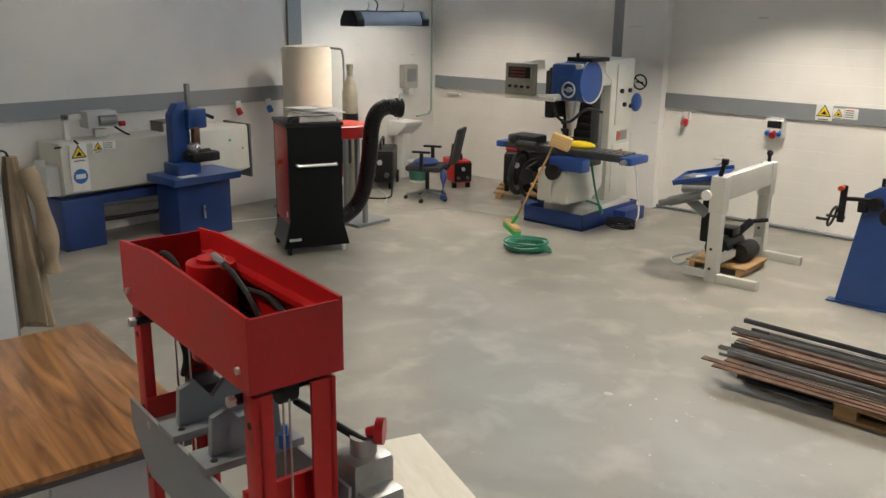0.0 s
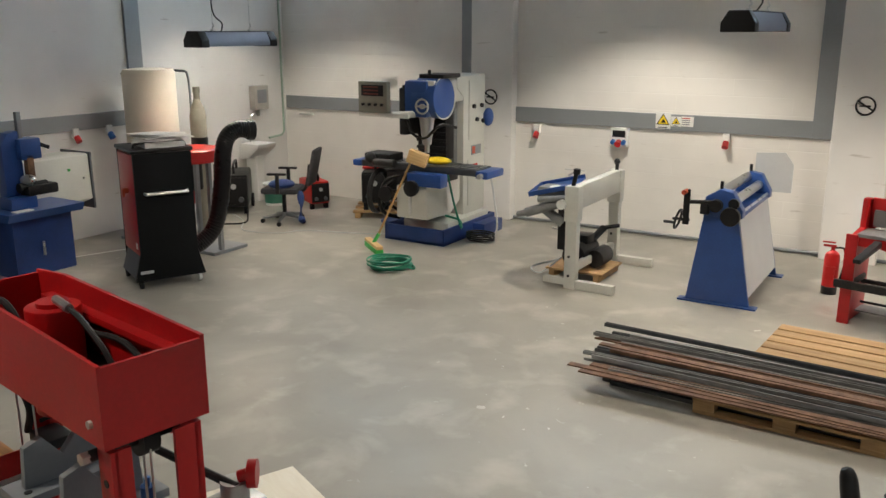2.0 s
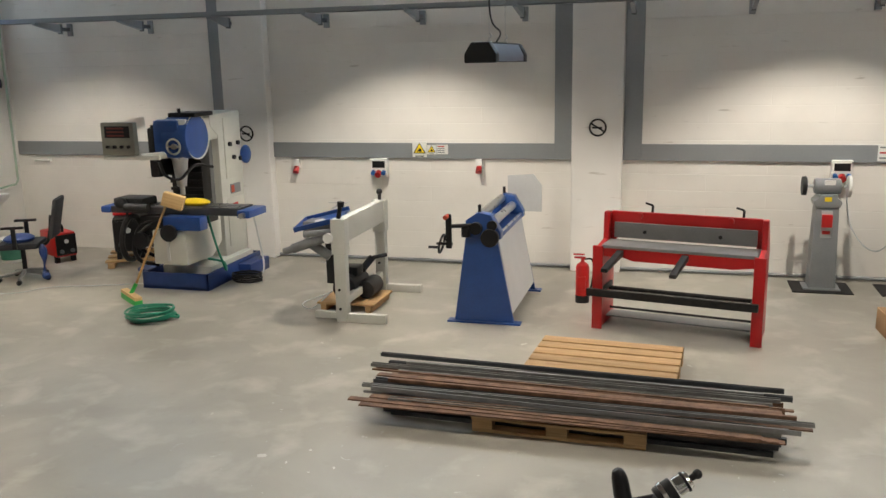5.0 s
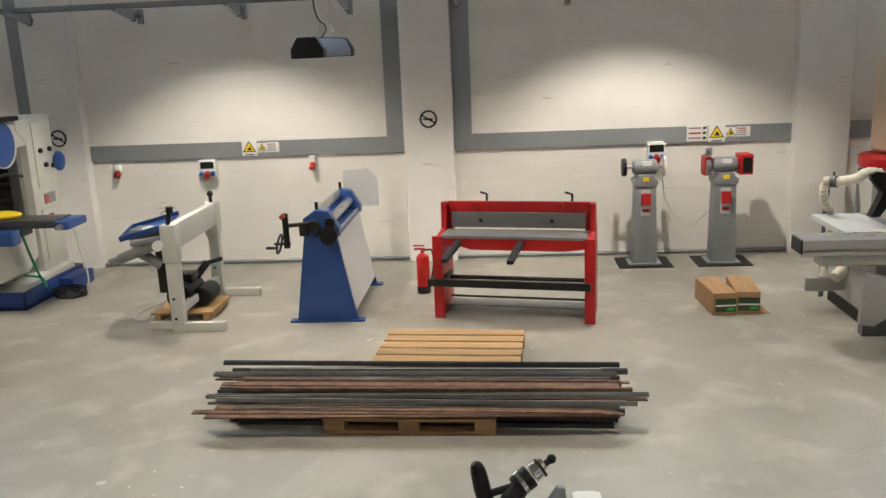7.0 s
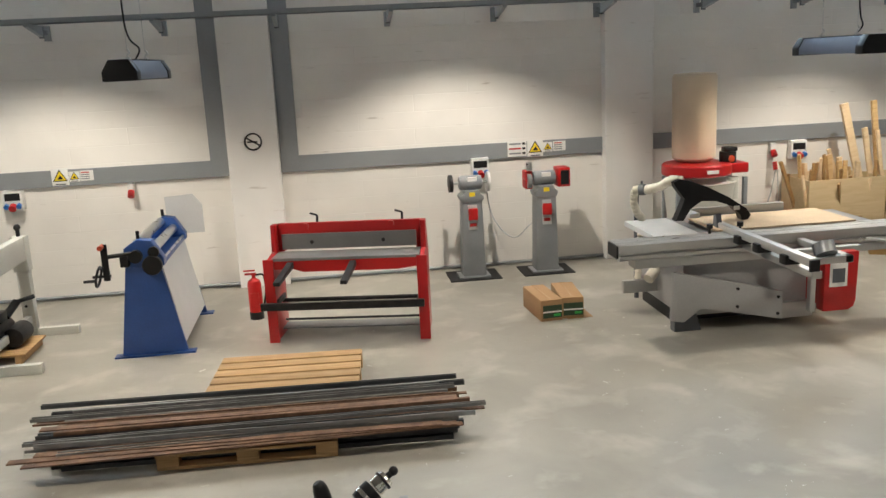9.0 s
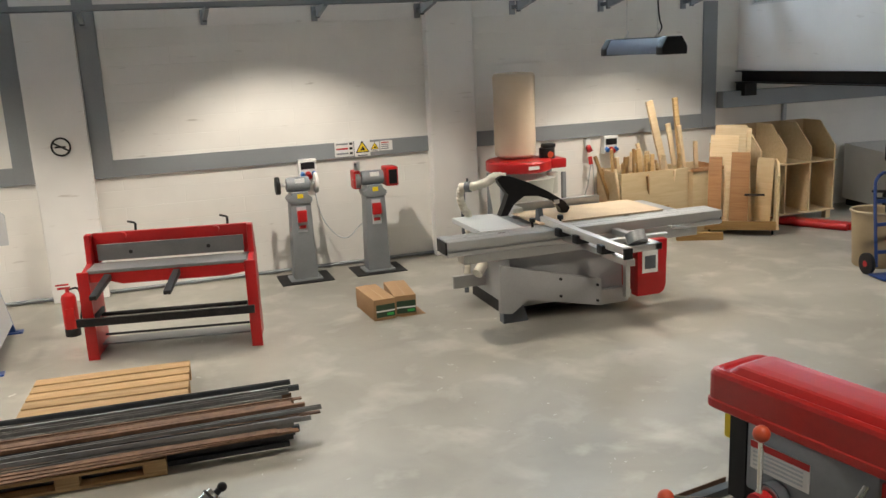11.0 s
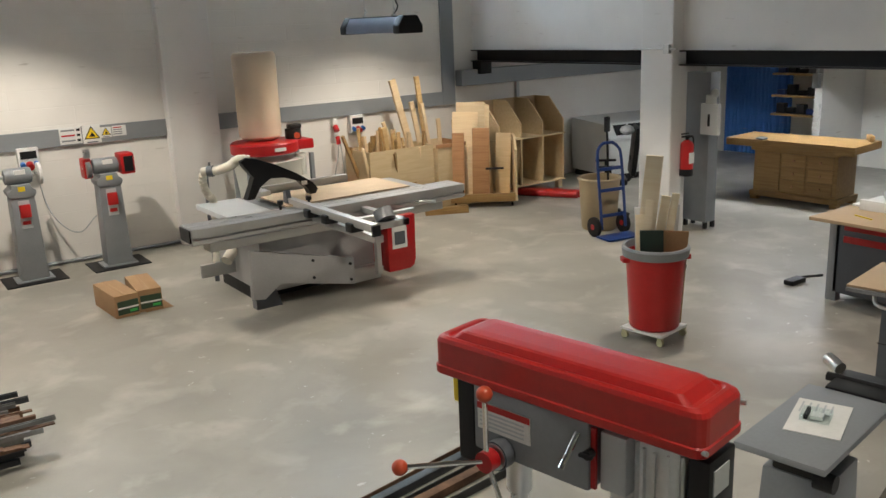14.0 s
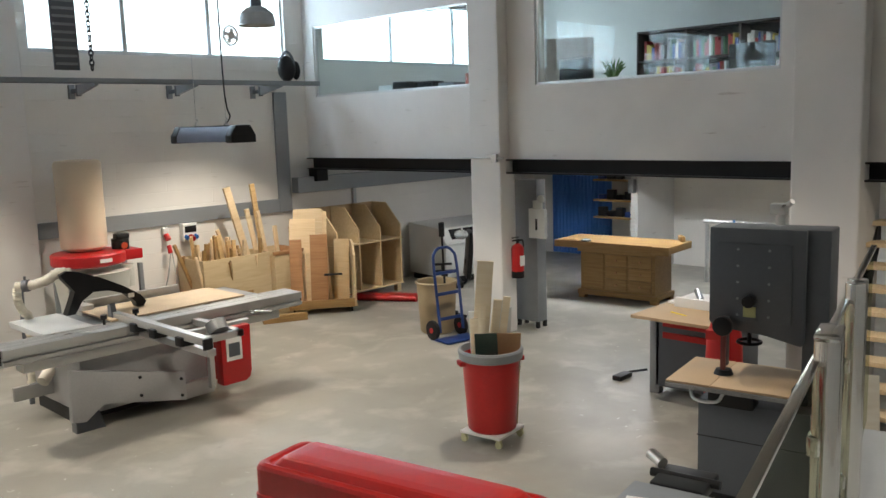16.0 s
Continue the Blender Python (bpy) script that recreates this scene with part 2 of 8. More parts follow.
DARKRED = mat("deep_red_paint", (0.43, 0.008, 0.010), 0.38, 0.0, 0.18, 4, 0.03, coat=0.05)
REDPLASTIC = mat("red_plastic", (0.50, 0.014, 0.014), 0.4, 0.0, 0.08, 4)
BLUE = mat("blue_machine_paint", (0.018, 0.07, 0.27), 0.38, 0.0, 0.15, 5, 0.03, coat=0.2)
DARKBLUE = mat("dark_blue_paint", (0.018, 0.05, 0.20), 0.42, 0.0, 0.2, 5, 0.03)
BEIGE = mat("pale_grey_machine_paint", (0.60, 0.60, 0.55), 0.45, 0.0, 0.07, 3, 0.02)
LIGHTGREY = mat("light_grey_enamel", (0.52, 0.54, 0.55), 0.45, 0.0, 0.07, 3, 0.02)
MIDGREY = mat("mid_grey_enamel", (0.235, 0.25, 0.265), 0.45, 0.0, 0.1, 4, 0.03)
DARKGREY = mat("dark_grey_enamel", (0.095, 0.105, 0.12), 0.48, 0.0, 0.1, 3, 0.03)
WHITE = mat("white_plastic", (0.78, 0.78, 0.76), 0.45, 0.0, 0.05, 4)
WHITEMETAL = mat("white_appliance_enamel", (0.66, 0.67, 0.66), 0.4, 0.0, 0.06, 3)
PAPER = mat("paper", (0.78, 0.77, 0.74), 0.85, 0.0, 0.05, 20)
YELLOW = mat("yellow_sign", (0.85, 0.62, 0.02), 0.5, 0.0, 0.04, 6)
SIGNBLUE = mat("blue_sign", (0.03, 0.16, 0.5), 0.5, 0.0, 0.04, 6)
ORANGE = mat("orange_plastic", (0.52, 0.07, 0.025), 0.4, 0.0, 0.08, 8)
GREEN = mat("green_plastic", (0.04, 0.42, 0.08), 0.45, 0.0, 0.1, 8)
HOSEGREEN = mat("green_hose_rubber", (0.012, 0.22, 0.13), 0.4, 0.0, 0.15, 12)
RUBBER = mat("black_rubber", (0.014, 0.014, 0.015), 0.6, 0.0, 0.2, 20, spec=0.3)
CLOTHBAG = mat("beige_filter_cloth", (0.62, 0.50, 0.37), 0.9, 0.0, 0.06, 3, 0.35, 160)
COAT = mat("brown_work_coat_cloth", (0.30, 0.24, 0.165), 0.95, 0.0, 0.25, 5, 0.4, 140)
CARD = mat("cardboard", (0.36, 0.22, 0.11), 0.85, 0.0, 0.1, 3, 0.1)
PLY = wood("birch_plywood", (0.68, 0.53, 0.32), (0.58, 0.43, 0.24), (2, 14, 14), 0.6, 0.8, 0.12)
PINE = wood("pine", (0.66, 0.46, 0.22), (0.46, 0.28, 0.11), (1.2, 24, 24), 0.55, 0.7, 0.2)
REDWOOD = wood("reddish_wood", (0.52, 0.28, 0.13), (0.36, 0.17, 0.07), (1.2, 20, 20), 0.5, 0.8, 0.15)
PALLETWOOD = wood("pallet_wood", (0.48, 0.31, 0.15), (0.25, 0.15, 0.065), (1.4, 24, 24), 0.75, 0.8, 0.22)
OAK = wood("oiled_bench_wood", (0.42, 0.26, 0.10), (0.27, 0.15, 0.05), (1.5, 22, 22), 0.45, 0.8, 0.12)
WALNUT = wood("walnut_veneer", (0.42, 0.2, 0.075), (0.12, 0.048, 0.018), (0.9, 9, 9), 0.35, 0.55, 0.0, coat=0.15)
MDF = mat("mdf_board", (0.50, 0.36, 0.22), 0.65, 0.0, 0.05, 5, 0.05)
PALEWOOD = wood("pale_sawn_pine", (0.78, 0.62, 0.40), (0.64, 0.46, 0.26), (1.2, 20, 20), 0.6, 0.8, 0.12)
BARSTEEL = mat("plain_bar_steel", (0.22, 0.22, 0.215), 0.4, 0.5, 0.25, 7, 0.1)
RAWBOARD = wood("raw_plywood_board", (0.82, 0.78, 0.68), (0.72, 0.66, 0.54), (2, 9, 9), 0.7, 0.7, 0.0)
RUST = mat("rusty_steel", (0.20, 0.115, 0.07), 0.75, 0.3, 0.35, 9, 0.3, 40, tint=(0.10, 0.055, 0.035))
MILLSCALE = mat("mill_scale_steel", (0.085, 0.092, 0.10), 0.42, 0.6, 0.25, 7, 0.1)
DARKSTEEL = mat("dark_bar_steel", (0.045, 0.047, 0.05), 0.5, 0.5, 0.3, 9, 0.1)
STAINLESSCYL = mat("painted_gas_bottle", (0.30, 0.29, 0.24), 0.4, 0.2, 0.15, 8)
WINDOW_GLASS = glass("window_glass")
ACRYLIC = glass("guard_glass", 0.05)
GLASSRAIL = glass("railing_glass", 0.03, (0.82, 0.84, 0.76))
BULB = glow("lamp_tube", (1.0, 0.85, 0.62), 2.5)
CEILPANEL = glow("office_light_panel", (1.0, 0.97, 0.9), 3.0)
LED = glow("red_indicator", (1.0, 0.15, 0.05), 0.6)


# ---- mesh tools ----
class Mesh:
    """Gathers solids of one part in local metres."""

    def __init__(self):
        self.bm = bmesh.new()

    def _add(self, tmp):
        me = bpy.data.meshes.new("tmp")
        tmp.to_mesh(me)
        tmp.free()
        self.bm.from_mesh(me)
        bpy.data.meshes.remove(me)
        return self

    def box(self, x0, x1, y0, y1, z0, z1, bev=0.0, m=None):
        t = bmesh.new()
        bmesh.ops.create_cube(t, size=1)
        for v in t.verts:
            v.co = Vector(((x0 + x1) / 2 + v.co.x * (x1 - x0), (y0 + y1) / 2 + v.co.y * (y1 - y0), (z0 + z1) / 2 + v.co.z * (z1 - z0)))
        if bev:
            bmesh.ops.bevel(t, geom=t.edges[:], offset=bev, segments=2, affect="EDGES", profile=0.6)
        if m is not None:
            bmesh.ops.transform(t, matrix=m, verts=t.verts)
        return self._add(t)

    def cyl(self, p, q, r, r2=None, seg=20, bev=0.0):
        p, q = Vector(p), Vector(q)
        t = bmesh.new()
        bmesh.ops.create_cone(t, cap_ends=True, segments=seg, radius1=r, radius2=r if r2 is None else r2, depth=(q - p).length)
        if bev:
            ed = [e for e in t.edges if len(e.link_faces) == 2 and any(len(f.verts) > 4 for f in e.link_faces)]
            bmesh.ops.bevel(t, geom=ed, offset=bev, segments=2, affect="EDGES", profile=0.6)
        m = Matrix.Translation((p + q) / 2) @ (q - p).to_track_quat("Z", "Y").to_matrix().to_4x4()
        bmesh.ops.transform(t, matrix=m, verts=t.verts)
        return self._add(t)

    def ball(self, c, r, sx=1, sy=1, sz=1, seg=18):
        t = bmesh.new()
        bmesh.ops.create_uvsphere(t, u_segments=seg, v_segments=max(8, seg // 2), radius=r)
        bmesh.ops.transform(t, matrix=Matrix.Translation(c) @ Matrix.Diagonal((sx, sy, sz, 1)), verts=t.verts)
        return self._add(t)

    def prism(self, pts, axis, a, b, bev=0.0):
        """A flat outline pts (the two other axes, in order) drawn out along axis from a to b."""
        t = bmesh.new()

        def at(u, v, w):
            return {"x": (w, u, v), "y": (u, w, v), "z": (u, v, w)}[axis]
        lo = [t.verts.new(at(u, v, a)) for u, v in pts]
        hi = [t.verts.new(at(u, v, b)) for u, v in pts]
        t.faces.new(lo)
        t.faces.new(hi)
        k = len(pts)
        for i in range(k):
            t.faces.new((lo[i], lo[(i + 1) % k], hi[(i + 1) % k], hi[i]))
        bmesh.ops.recalc_face_normals(t, faces=t.faces)
        if bev:
            bmesh.ops.bevel(t, geom=t.edges[:], offset=bev, segments=2, affect="EDGES", profile=0.6)
        return self._add(t)

    def tube(self, pts, r, seg=10, smooth=6, closed=False):
        """A bent round bar or hose through pts."""
        pts = [Vector(p) for p in pts]
        if smooth > 1 and len(pts) > 2:
            out = []
            n = len(pts)
            for i in range(n if closed else n - 1):
                a = pts[(i - 1) % n] if closed or i > 0 else pts[i] * 2 - pts[i + 1]
                b, c = pts[i], pts[(i + 1) % n]
                d = pts[(i + 2) % n] if closed or i + 2 < n else c * 2 - b
                for k in range(smooth):
                    u = k / smooth
                    out.append(0.5 * ((2 * b) + (c - a) * u + (2 * a - 5 * b + 4 * c - d) * u * u + (3 * b - a - 3 * c + d) * u ** 3))
            if not closed:
                out.append(pts[-1])
            pts = out
        t = bmesh.new()
        rings = []
        up = Vector((0.13, 0.21, 0.97))
        n = len(pts)
        for i, p in enumerate(pts):
            d = (pts[(i + 1) % n] - pts[i - 1]) if closed else (pts[min(i + 1, n - 1)] - pts[max(i - 1, 0)])
            d.normalize()
            if abs(d.dot(up)) > 0.95:
                up = Vector((1, 0.1, 0.05))
            s = d.cross(up).normalized()
            up = s.cross(d).normalized()
            rad = r(i / max(1, n - 1)) if callable(r) else r
            rings.append([t.verts.new(p + (s * math.cos(2 * math.pi * k / seg) + up * math.sin(2 * math.pi * k / seg)) * rad) for k in range(seg)])
        m = n if closed else n - 1
        for i in range(m):
            a, b = rings[i], rings[(i + 1) % n]
            for k in range(seg):
                t.faces.new((a[k], a[(k + 1) % seg], b[(k + 1) % seg], b[k]))
        if not closed:
            t.faces.new(rings[0])
            t.faces.new(rings[-1])
        bmesh.ops.recalc_face_normals(t, faces=t.faces)
        return self._add(t)

    def lathe(self, prof, c=(0, 0, 0), seg=28, cap=True):
        """A turned body: (radius, height) pairs round a standing axis at c."""
        t = bmesh.new()
        rings = [[t.verts.new((c[0] + r * math.cos(2 * math.pi * k / seg), c[1] + r * math.sin(2 * math.pi * k / seg), c[2] + z)) for k in range(seg)] for r, z in prof]
        for a, b in zip(rings, rings[1:]):
            for k in range(seg):
                t.faces.new((a[k], a[(k + 1) % seg], b[(k + 1) % seg], b[k]))
        if cap:
            t.faces.new(rings[0])
            t.faces.new(rings[-1])
        bmesh.ops.recalc_face_normals(t, faces=t.faces)
        return self._add(t)

    def move(self, m):
        bmesh.ops.transform(self.bm, matrix=m, verts=self.bm.verts)
        return self


def part(name, mesh, material, parent=None, label="", smooth=True):
    """One mesh object; with a parent it is that thing's part."""
    me = bpy.data.meshes.new(name)
    bm = mesh.bm if isinstance(mesh, Mesh) else mesh
    if smooth:
        for f in bm.faces:
            f.smooth = True
        for e in bm.edges:
            if len(e.link_faces) == 2:
                e.smooth = e.calc_face_angle(0) < 0.6
    bm.to_mesh(me)
    bm.free()
    me.materials.append(material)
    ob = new(name, me)
    if parent is not None:
        ob.parent = parent
    if label:
        ob["label"] = label
    return ob


def thing(name, label, category, x=0.0, y=0.0, z=0.0, rz=0.0, group=""):
    ob = new(name)
    ob.empty_display_size = 0.1
    ob.matrix_basis = pose(x, y, z, 0, 0, rz)
    return tagged(ob, label, category, group)


def solo(name, mesh, material, label, category, group="", kind="", m=None):
    """A thing or piece of the setting that is one mesh."""
    ob = part(name, mesh, material)
    if m is not None:
        ob.matrix_basis = m
    return tagged(ob, label, category, group, kind)


def structure(name, mesh, material, label=""):
    return tagged(part(name, mesh, material, smooth=False), label, kind="structure")


def mbox(x0, x1, y0, y1, z0, z1, bev=0.0):
    return Mesh().box(x0, x1, y0, y1, z0, z1, bev)

# ---- the hall ----
XL, XM, YB, YF, ZC = -9.35, 8.1, 10.45, -3.0, 4.95
XR = 13.6          # far wall below the gallery
PIL = [(-5.83, -5.2), (-1.22, -0.62), (3.38, 4.0)]
WIN = [(-9.1, -5.95), (-5.05, -1.35), (-0.5, 3.25), (4.15, 7.78)]
WZ0, WZ1 = 3.56, 4.6

structure("floor", mbox(XL - 0.2, XR + 0.2, YF - 0.2, YB + 0.2, -0.12, 0.0), FLOOR, "worn grey-beige resin workshop floor")
structure("wall_west", mbox(XL - 0.2, XL, YF - 0.2, YB + 0.2, 0, ZC), PLASTER, "white plastered wall")
structure("wall_south", mbox(XL, XR, YF - 0.2, YF, 0, ZC), WALL, "white painted masonry wall")
structure("wall_east", mbox(XR, XR + 0.2, YF - 0.2, YB + 0.2, 0, ZC), WALL, "white painted masonry wall under the gallery")
# the ceiling is out of view; its grey is picked to dim bounced light
structure("ceiling", mbox(XL, XR, YF, YB, ZC, ZC + 0.15), mat("unseen_ceiling_grey", (0.34, 0.335, 0.33), 0.85, 0.0, 0.08, 1.0), "unseen ceiling, grey to hold down bounced light")
wall = Mesh().box(XL, XR, YB, YB + 0.22, 0, WZ0).box(XL, XR, YB, YB + 0.22, WZ1, ZC)
edges = [XL] + [v for w in WIN for v in w] + [8.45, 12.9, XR]
for a, b in zip(edges[0::2], edges[1::2]):
    wall.box(a, b, YB, YB + 0.22, WZ0, WZ1)
structure("wall_north", wall, WALL, "white painted block wall with high windows")
for i, (a, b) in enumerate(PIL):
    structure("pillar_%d" % (i + 1), mbox(a, b, 10.29, YB, 0, ZC, 0.012), PLASTER, "white plastered concrete pilaster")
structure("column_1", mbox(7.93, 8.2, 6.53, 7.0, 0, ZC, 0.02), PLASTER, "white plastered concrete column with stains")
structure("column_2", mbox(7.93, 8.5, 2.5, 3.1, 0, ZC, 0.02), PLASTER, "white plastered concrete column with stains")


def high_window(i, x0, x1):
    w = tagged(new("window_%d" % i), "high steel window with white frame and frosted daylight", "window", kind="structure")
    w.matrix_basis = pose(0, 0, 0)
    f = Mesh().box(x0, x1, YB + 0.06, YB + 0.12, WZ0, WZ0 + 0.05).box(x0, x1, YB + 0.06, YB + 0.12, WZ1 - 0.05, WZ1)
    n = 3
    for k in range(n + 1):
        x = x0 + (x1 - x0) * k / n
        f.box(max(x0, x - 0.03), min(x1, x + 0.03), YB + 0.055, YB + 0.125, WZ0 + 0.05, WZ1 - 0.05)
    part("window_frame", f, WHITEMETAL, w)
    for k in range(n):
        a, b = x0 + (x1 - x0) * k / n + 0.03, x0 + (x1 - x0) * (k + 1) / n - 0.03
        p = part("pane", mbox(a, b, YB + 0.085, YB + 0.092, WZ0 + 0.05, WZ1 - 0.05), WINDOW_GLASS, w)
        p.visible_shadow = False
    grid = Mesh()
    for k in range(int((x1 - x0) / 0.16)):
        grid.box(x0 + 0.08 + k * 0.16, x0 + 0.088 + k * 0.16, YB + 0.17, YB + 0.178, WZ0, WZ1)
    for k in range(5):
        grid.box(x0, x1, YB + 0.178, YB + 0.186, WZ0 + 0.1 + k * 0.2, WZ0 + 0.106 + k * 0.2)
    part("security_grid", grid, WHITEMETAL, w)
    # area lamp added for the sky; eastern ones boosted to brighten the gallery wall
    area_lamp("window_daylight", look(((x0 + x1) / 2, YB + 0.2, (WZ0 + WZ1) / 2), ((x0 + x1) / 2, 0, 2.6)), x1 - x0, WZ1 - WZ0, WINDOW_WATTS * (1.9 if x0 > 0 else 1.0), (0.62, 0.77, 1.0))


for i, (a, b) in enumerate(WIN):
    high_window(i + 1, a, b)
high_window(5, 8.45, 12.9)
structure("backdrop", mbox(-14, 18, 13.0, 13.1, 0, 9), glow("bright_overcast_distance", (0.93, 0.97, 1.0), 3.2), "bright hazy sky outside")

# grey cable trunking along the walls
trunk = Mesh()
TY = YB - 0.035
segs = [(-9.3, -5.83), (-5.2, -1.22), (-0.62, 3.38), (4.0, 7.72)]
for a, b in segs:
    trunk.box(a, b, TY, YB, 1.36, 1.555, 0.004)
for a, b in ((-6.05, -5.835), (-1.44, -1.225), (-0.615, -0.4), (7.5, 7.72)):
    trunk.box(a, b, TY - 0.004, YB, 1.36, 3.5 if a < 7 else 3.1, 0.004)
structure("trim_north", trunk, DUCT, "grey cable trunking on the block wall")
tw = Mesh().box(XL, XL + 0.035, YF, 7.45, 1.36, 1.555, 0.004).box(XL, XL + 0.04, 7.44, 7.67, 1.36, ZC, 0.004)
tw.box(XL, XL + 0.035, 7.67, 7.9, 1.36, 1.555, 0.004)
structure("trim_west", tw, DUCT, "grey cable trunking on the side wall")
structure("baseboard", Mesh().tube([(-5.2, 10.42, 0.03), (-1.22, 10.42, 0.03)], 0.02, 8, 1).tube([(-0.62, 10.42, 0.03), (3.38, 10.42, 0.03)], 0.02, 8, 1), DUCT, "thin pipe along the foot of the wall")

# gallery: white parapet wall with office windows, black beam, low ceiling below
G0, G1 = 2.13, ZC
gal = Mesh().box(XM, XM + 0.18, 7.0, 10.45, G0, 3.02).box(XM, XM + 0.18, 3.1, 6.53, G0, 2.98).box(XM, XM + 0.18, YF, 2.5, G0, ZC)
gal.box(XM, XM + 0.18, 7.0, 10.45, 4.03, ZC).box(XM, XM + 0.18, 3.1, 6.53, 4.25, ZC)
gal.box(XM, XM + 0.18, 10.2, 10.45, 3.02, 4.03).box(XM, XM + 0.18, 7.0, 7.1, 3.02, 4.03)
gal.box(XM, XM + 0.18, 6.12, 6.53, 2.98, 4.25).box(XM, XM + 0.18, 3.1, 3.28, 2.98, 4.25)
structure("wall_gallery", gal, PLASTER, "white plastered gallery wall with office windows")
structure("gallery_floor", mbox(XM + 0.18, XR, YF, YB, 2.2, 2.6), PLASTER, "white underside of the gallery floor")
beam = Mesh()
for a, b in ((7.0, 10.42), (3.1, 6.53), (-0.5, 2.5)):
    beam.box(XM - 0.06, XM + 0.2, a, b, 2.115, 2.13).box(XM - 0.06, XM + 0.2, a, b, 1.96, 1.975).box(XM + 0.06, XM + 0.075, a, b, 1.975, 2.115)
beam.box(XM - 0.05, XM + 0.15, 10.2, 10.4, 1.78, 1.97)
structure("steel_beam", beam, BLACKBEAM, "black steel beam along the gallery edge")
structure("pipe_gallery", Mesh().tube([(7.9, 7.1, 2.15), (7.9, 6.45, 2.15)], 0.012, 8, 1).box(7.88, 7.93, 6.55, 6.63, 2.1, 2.2, 0.005), STEEL, "thin conduit with clamp across the column")


def office_window(i, y0, y1, z0, z1, n):
    w = tagged(new("office_window_%d" % i), "large fixed office window with thin metal frame", "window", kind="structure")
    f = Mesh().box(XM + 0.02, XM + 0.07, y0, y1, z0, z0 + 0.03).box(XM + 0.02, XM + 0.07, y0, y1, z1 - 0.03, z1)
    f.box(XM + 0.02, XM + 0.07, y0, y0 + 0.025, z0, z1).box(XM + 0.02, XM + 0.07, y1 - 0.025, y1, z0, z1)
    part("window_frame", f, ALU, w)
    for k in range(n):
        a, b = y0 + (y1 - y0) * k / n, y0 + (y1 - y0) * (k + 1) / n
        p = part("pane", mbox(XM + 0.04, XM + 0.048, a + 0.004, b - 0.004, z0 + 0.03, z1 - 0.03), WINDOW_GLASS, w)
        p.visible_shadow = False


office_window(1, 7.1, 10.2, 3.02, 4.03, 1)
office_window(2, 3.28, 6.12, 2.98, 4.25, 1)
# office rooms behind the glass
panel = thing("ceiling_light", "square white office ceiling light panel", "ceiling light", 10.3, 6.3, 4.4)
part("frame", Mesh().box(-0.42, 0.42, -0.42, 0.42, 0.02, 0.06, 0.005), WHITEMETAL, panel)
part("diffuser", Mesh().box(-0.4, 0.4, -0.4, 0.4, 0.0, 0.02), CEILPANEL, panel)
for sx in (-0.3, 0.3):
    part("suspension", Mesh().cyl((sx, 0, 0.06), (sx, 0, 0.55), 0.005), STEEL, panel)
panel2 = copy_thing(panel, pose(10.3, 4.25, 4.4))
panel["group"] = panel2["group"] = "office light panels"
area_lamp("office_light", pose(10.3, 5.3, 4.38), 0.8, 2.6, 28, (1, 0.96, 0.88))


def hanging_lamp(x, y, z, rz=0.0, watts=LAMP_WATTS):
    t = thing("hanging_lamp", "dark grey hanging workshop lamp with black end caps", "lamp", x, y, z, rz, group="hanging workshop lamps")
    L, W, H = 0.5, 0.138, 0.16
    prof = [(-W, 0), (-W, 0.06), (-W * 0.62, H), (W * 0.62, H), (W, 0.06), (W, 0), (W - 0.012, 0), (W - 0.012, 0.055), (W * 0.58, H - 0.012), (-W * 0.58, H - 0.012), (-W + 0.012, 0.055), (-W + 0.012, 0)]
    part("housing", Mesh().prism(prof, "y", -L, L), mat("lamp_housing_grey", (0.17, 0.185, 0.24), 0.38, 0.2, 0.1, 5), t)
    cap = [(-W - 0.01, -0.01), (-W - 0.01, 0.07), (-W * 0.62, H + 0.012), (W * 0.62, H + 0.012), (W + 0.01, 0.07), (W + 0.01, -0.01)]
    part("end_cap", Mesh().prism(cap, "y", -L - 0.12, -L, 0.012), BLACK, t)
    part("end_cap", Mesh().prism(cap, "y", L, L + 0.12, 0.012), BLACK, t)
    for k in range(11):
        part("cooling_fin", mbox(-W * 0.66, W * 0.66, -0.4 + k * 0.08, -0.385 + k * 0.08, H, H + 0.012), DARKGREY, t)
    part("tube", Mesh().cyl((0, -0.45, 0.09), (0, 0.45, 0.09), 0.02, seg=10), BULB, t)
    for s in (-0.3, 0.3):
        part("hook", Mesh().tube([(0, s, H), (0, s, H + 0.05), (0.02, s, H + 0.07), (0, s, H + 0.1)], 0.008, 8).box(-0.02, 0.02, s - 0.02, s + 0.02, H, H + 0.03), STEEL, t)
        part("wire", Mesh().cyl((0, s, H + 0.1), (0, s, ZC - z), 0.003, seg=6), STEEL, t)
    part("cable", Mesh().tube([(0.03, -0.2, H), (0.09, -0.24, H + 0.1), (0.02, -0.3, H + 0.22), (0.0, -0.3, H + 0.6), (0, -0.3, ZC - z)], 0.008, 8), BLACK, t)
    area_lamp("lamp_light", pose(x, y, z + 0.045, 0, 0, rz), 0.2, 0.9, watts, (1.0, 0.88, 0.70))


for x, y, z, rz, watts in ((-7.5, 7.5, 2.38, 0, 34), (-1.68, 8.2, 2.55, -3, LAMP_WATTS), (5.12, 8.2, 2.46, 0, LAMP_WATTS)):
    hanging_lamp(x, y, z, rz, watts)


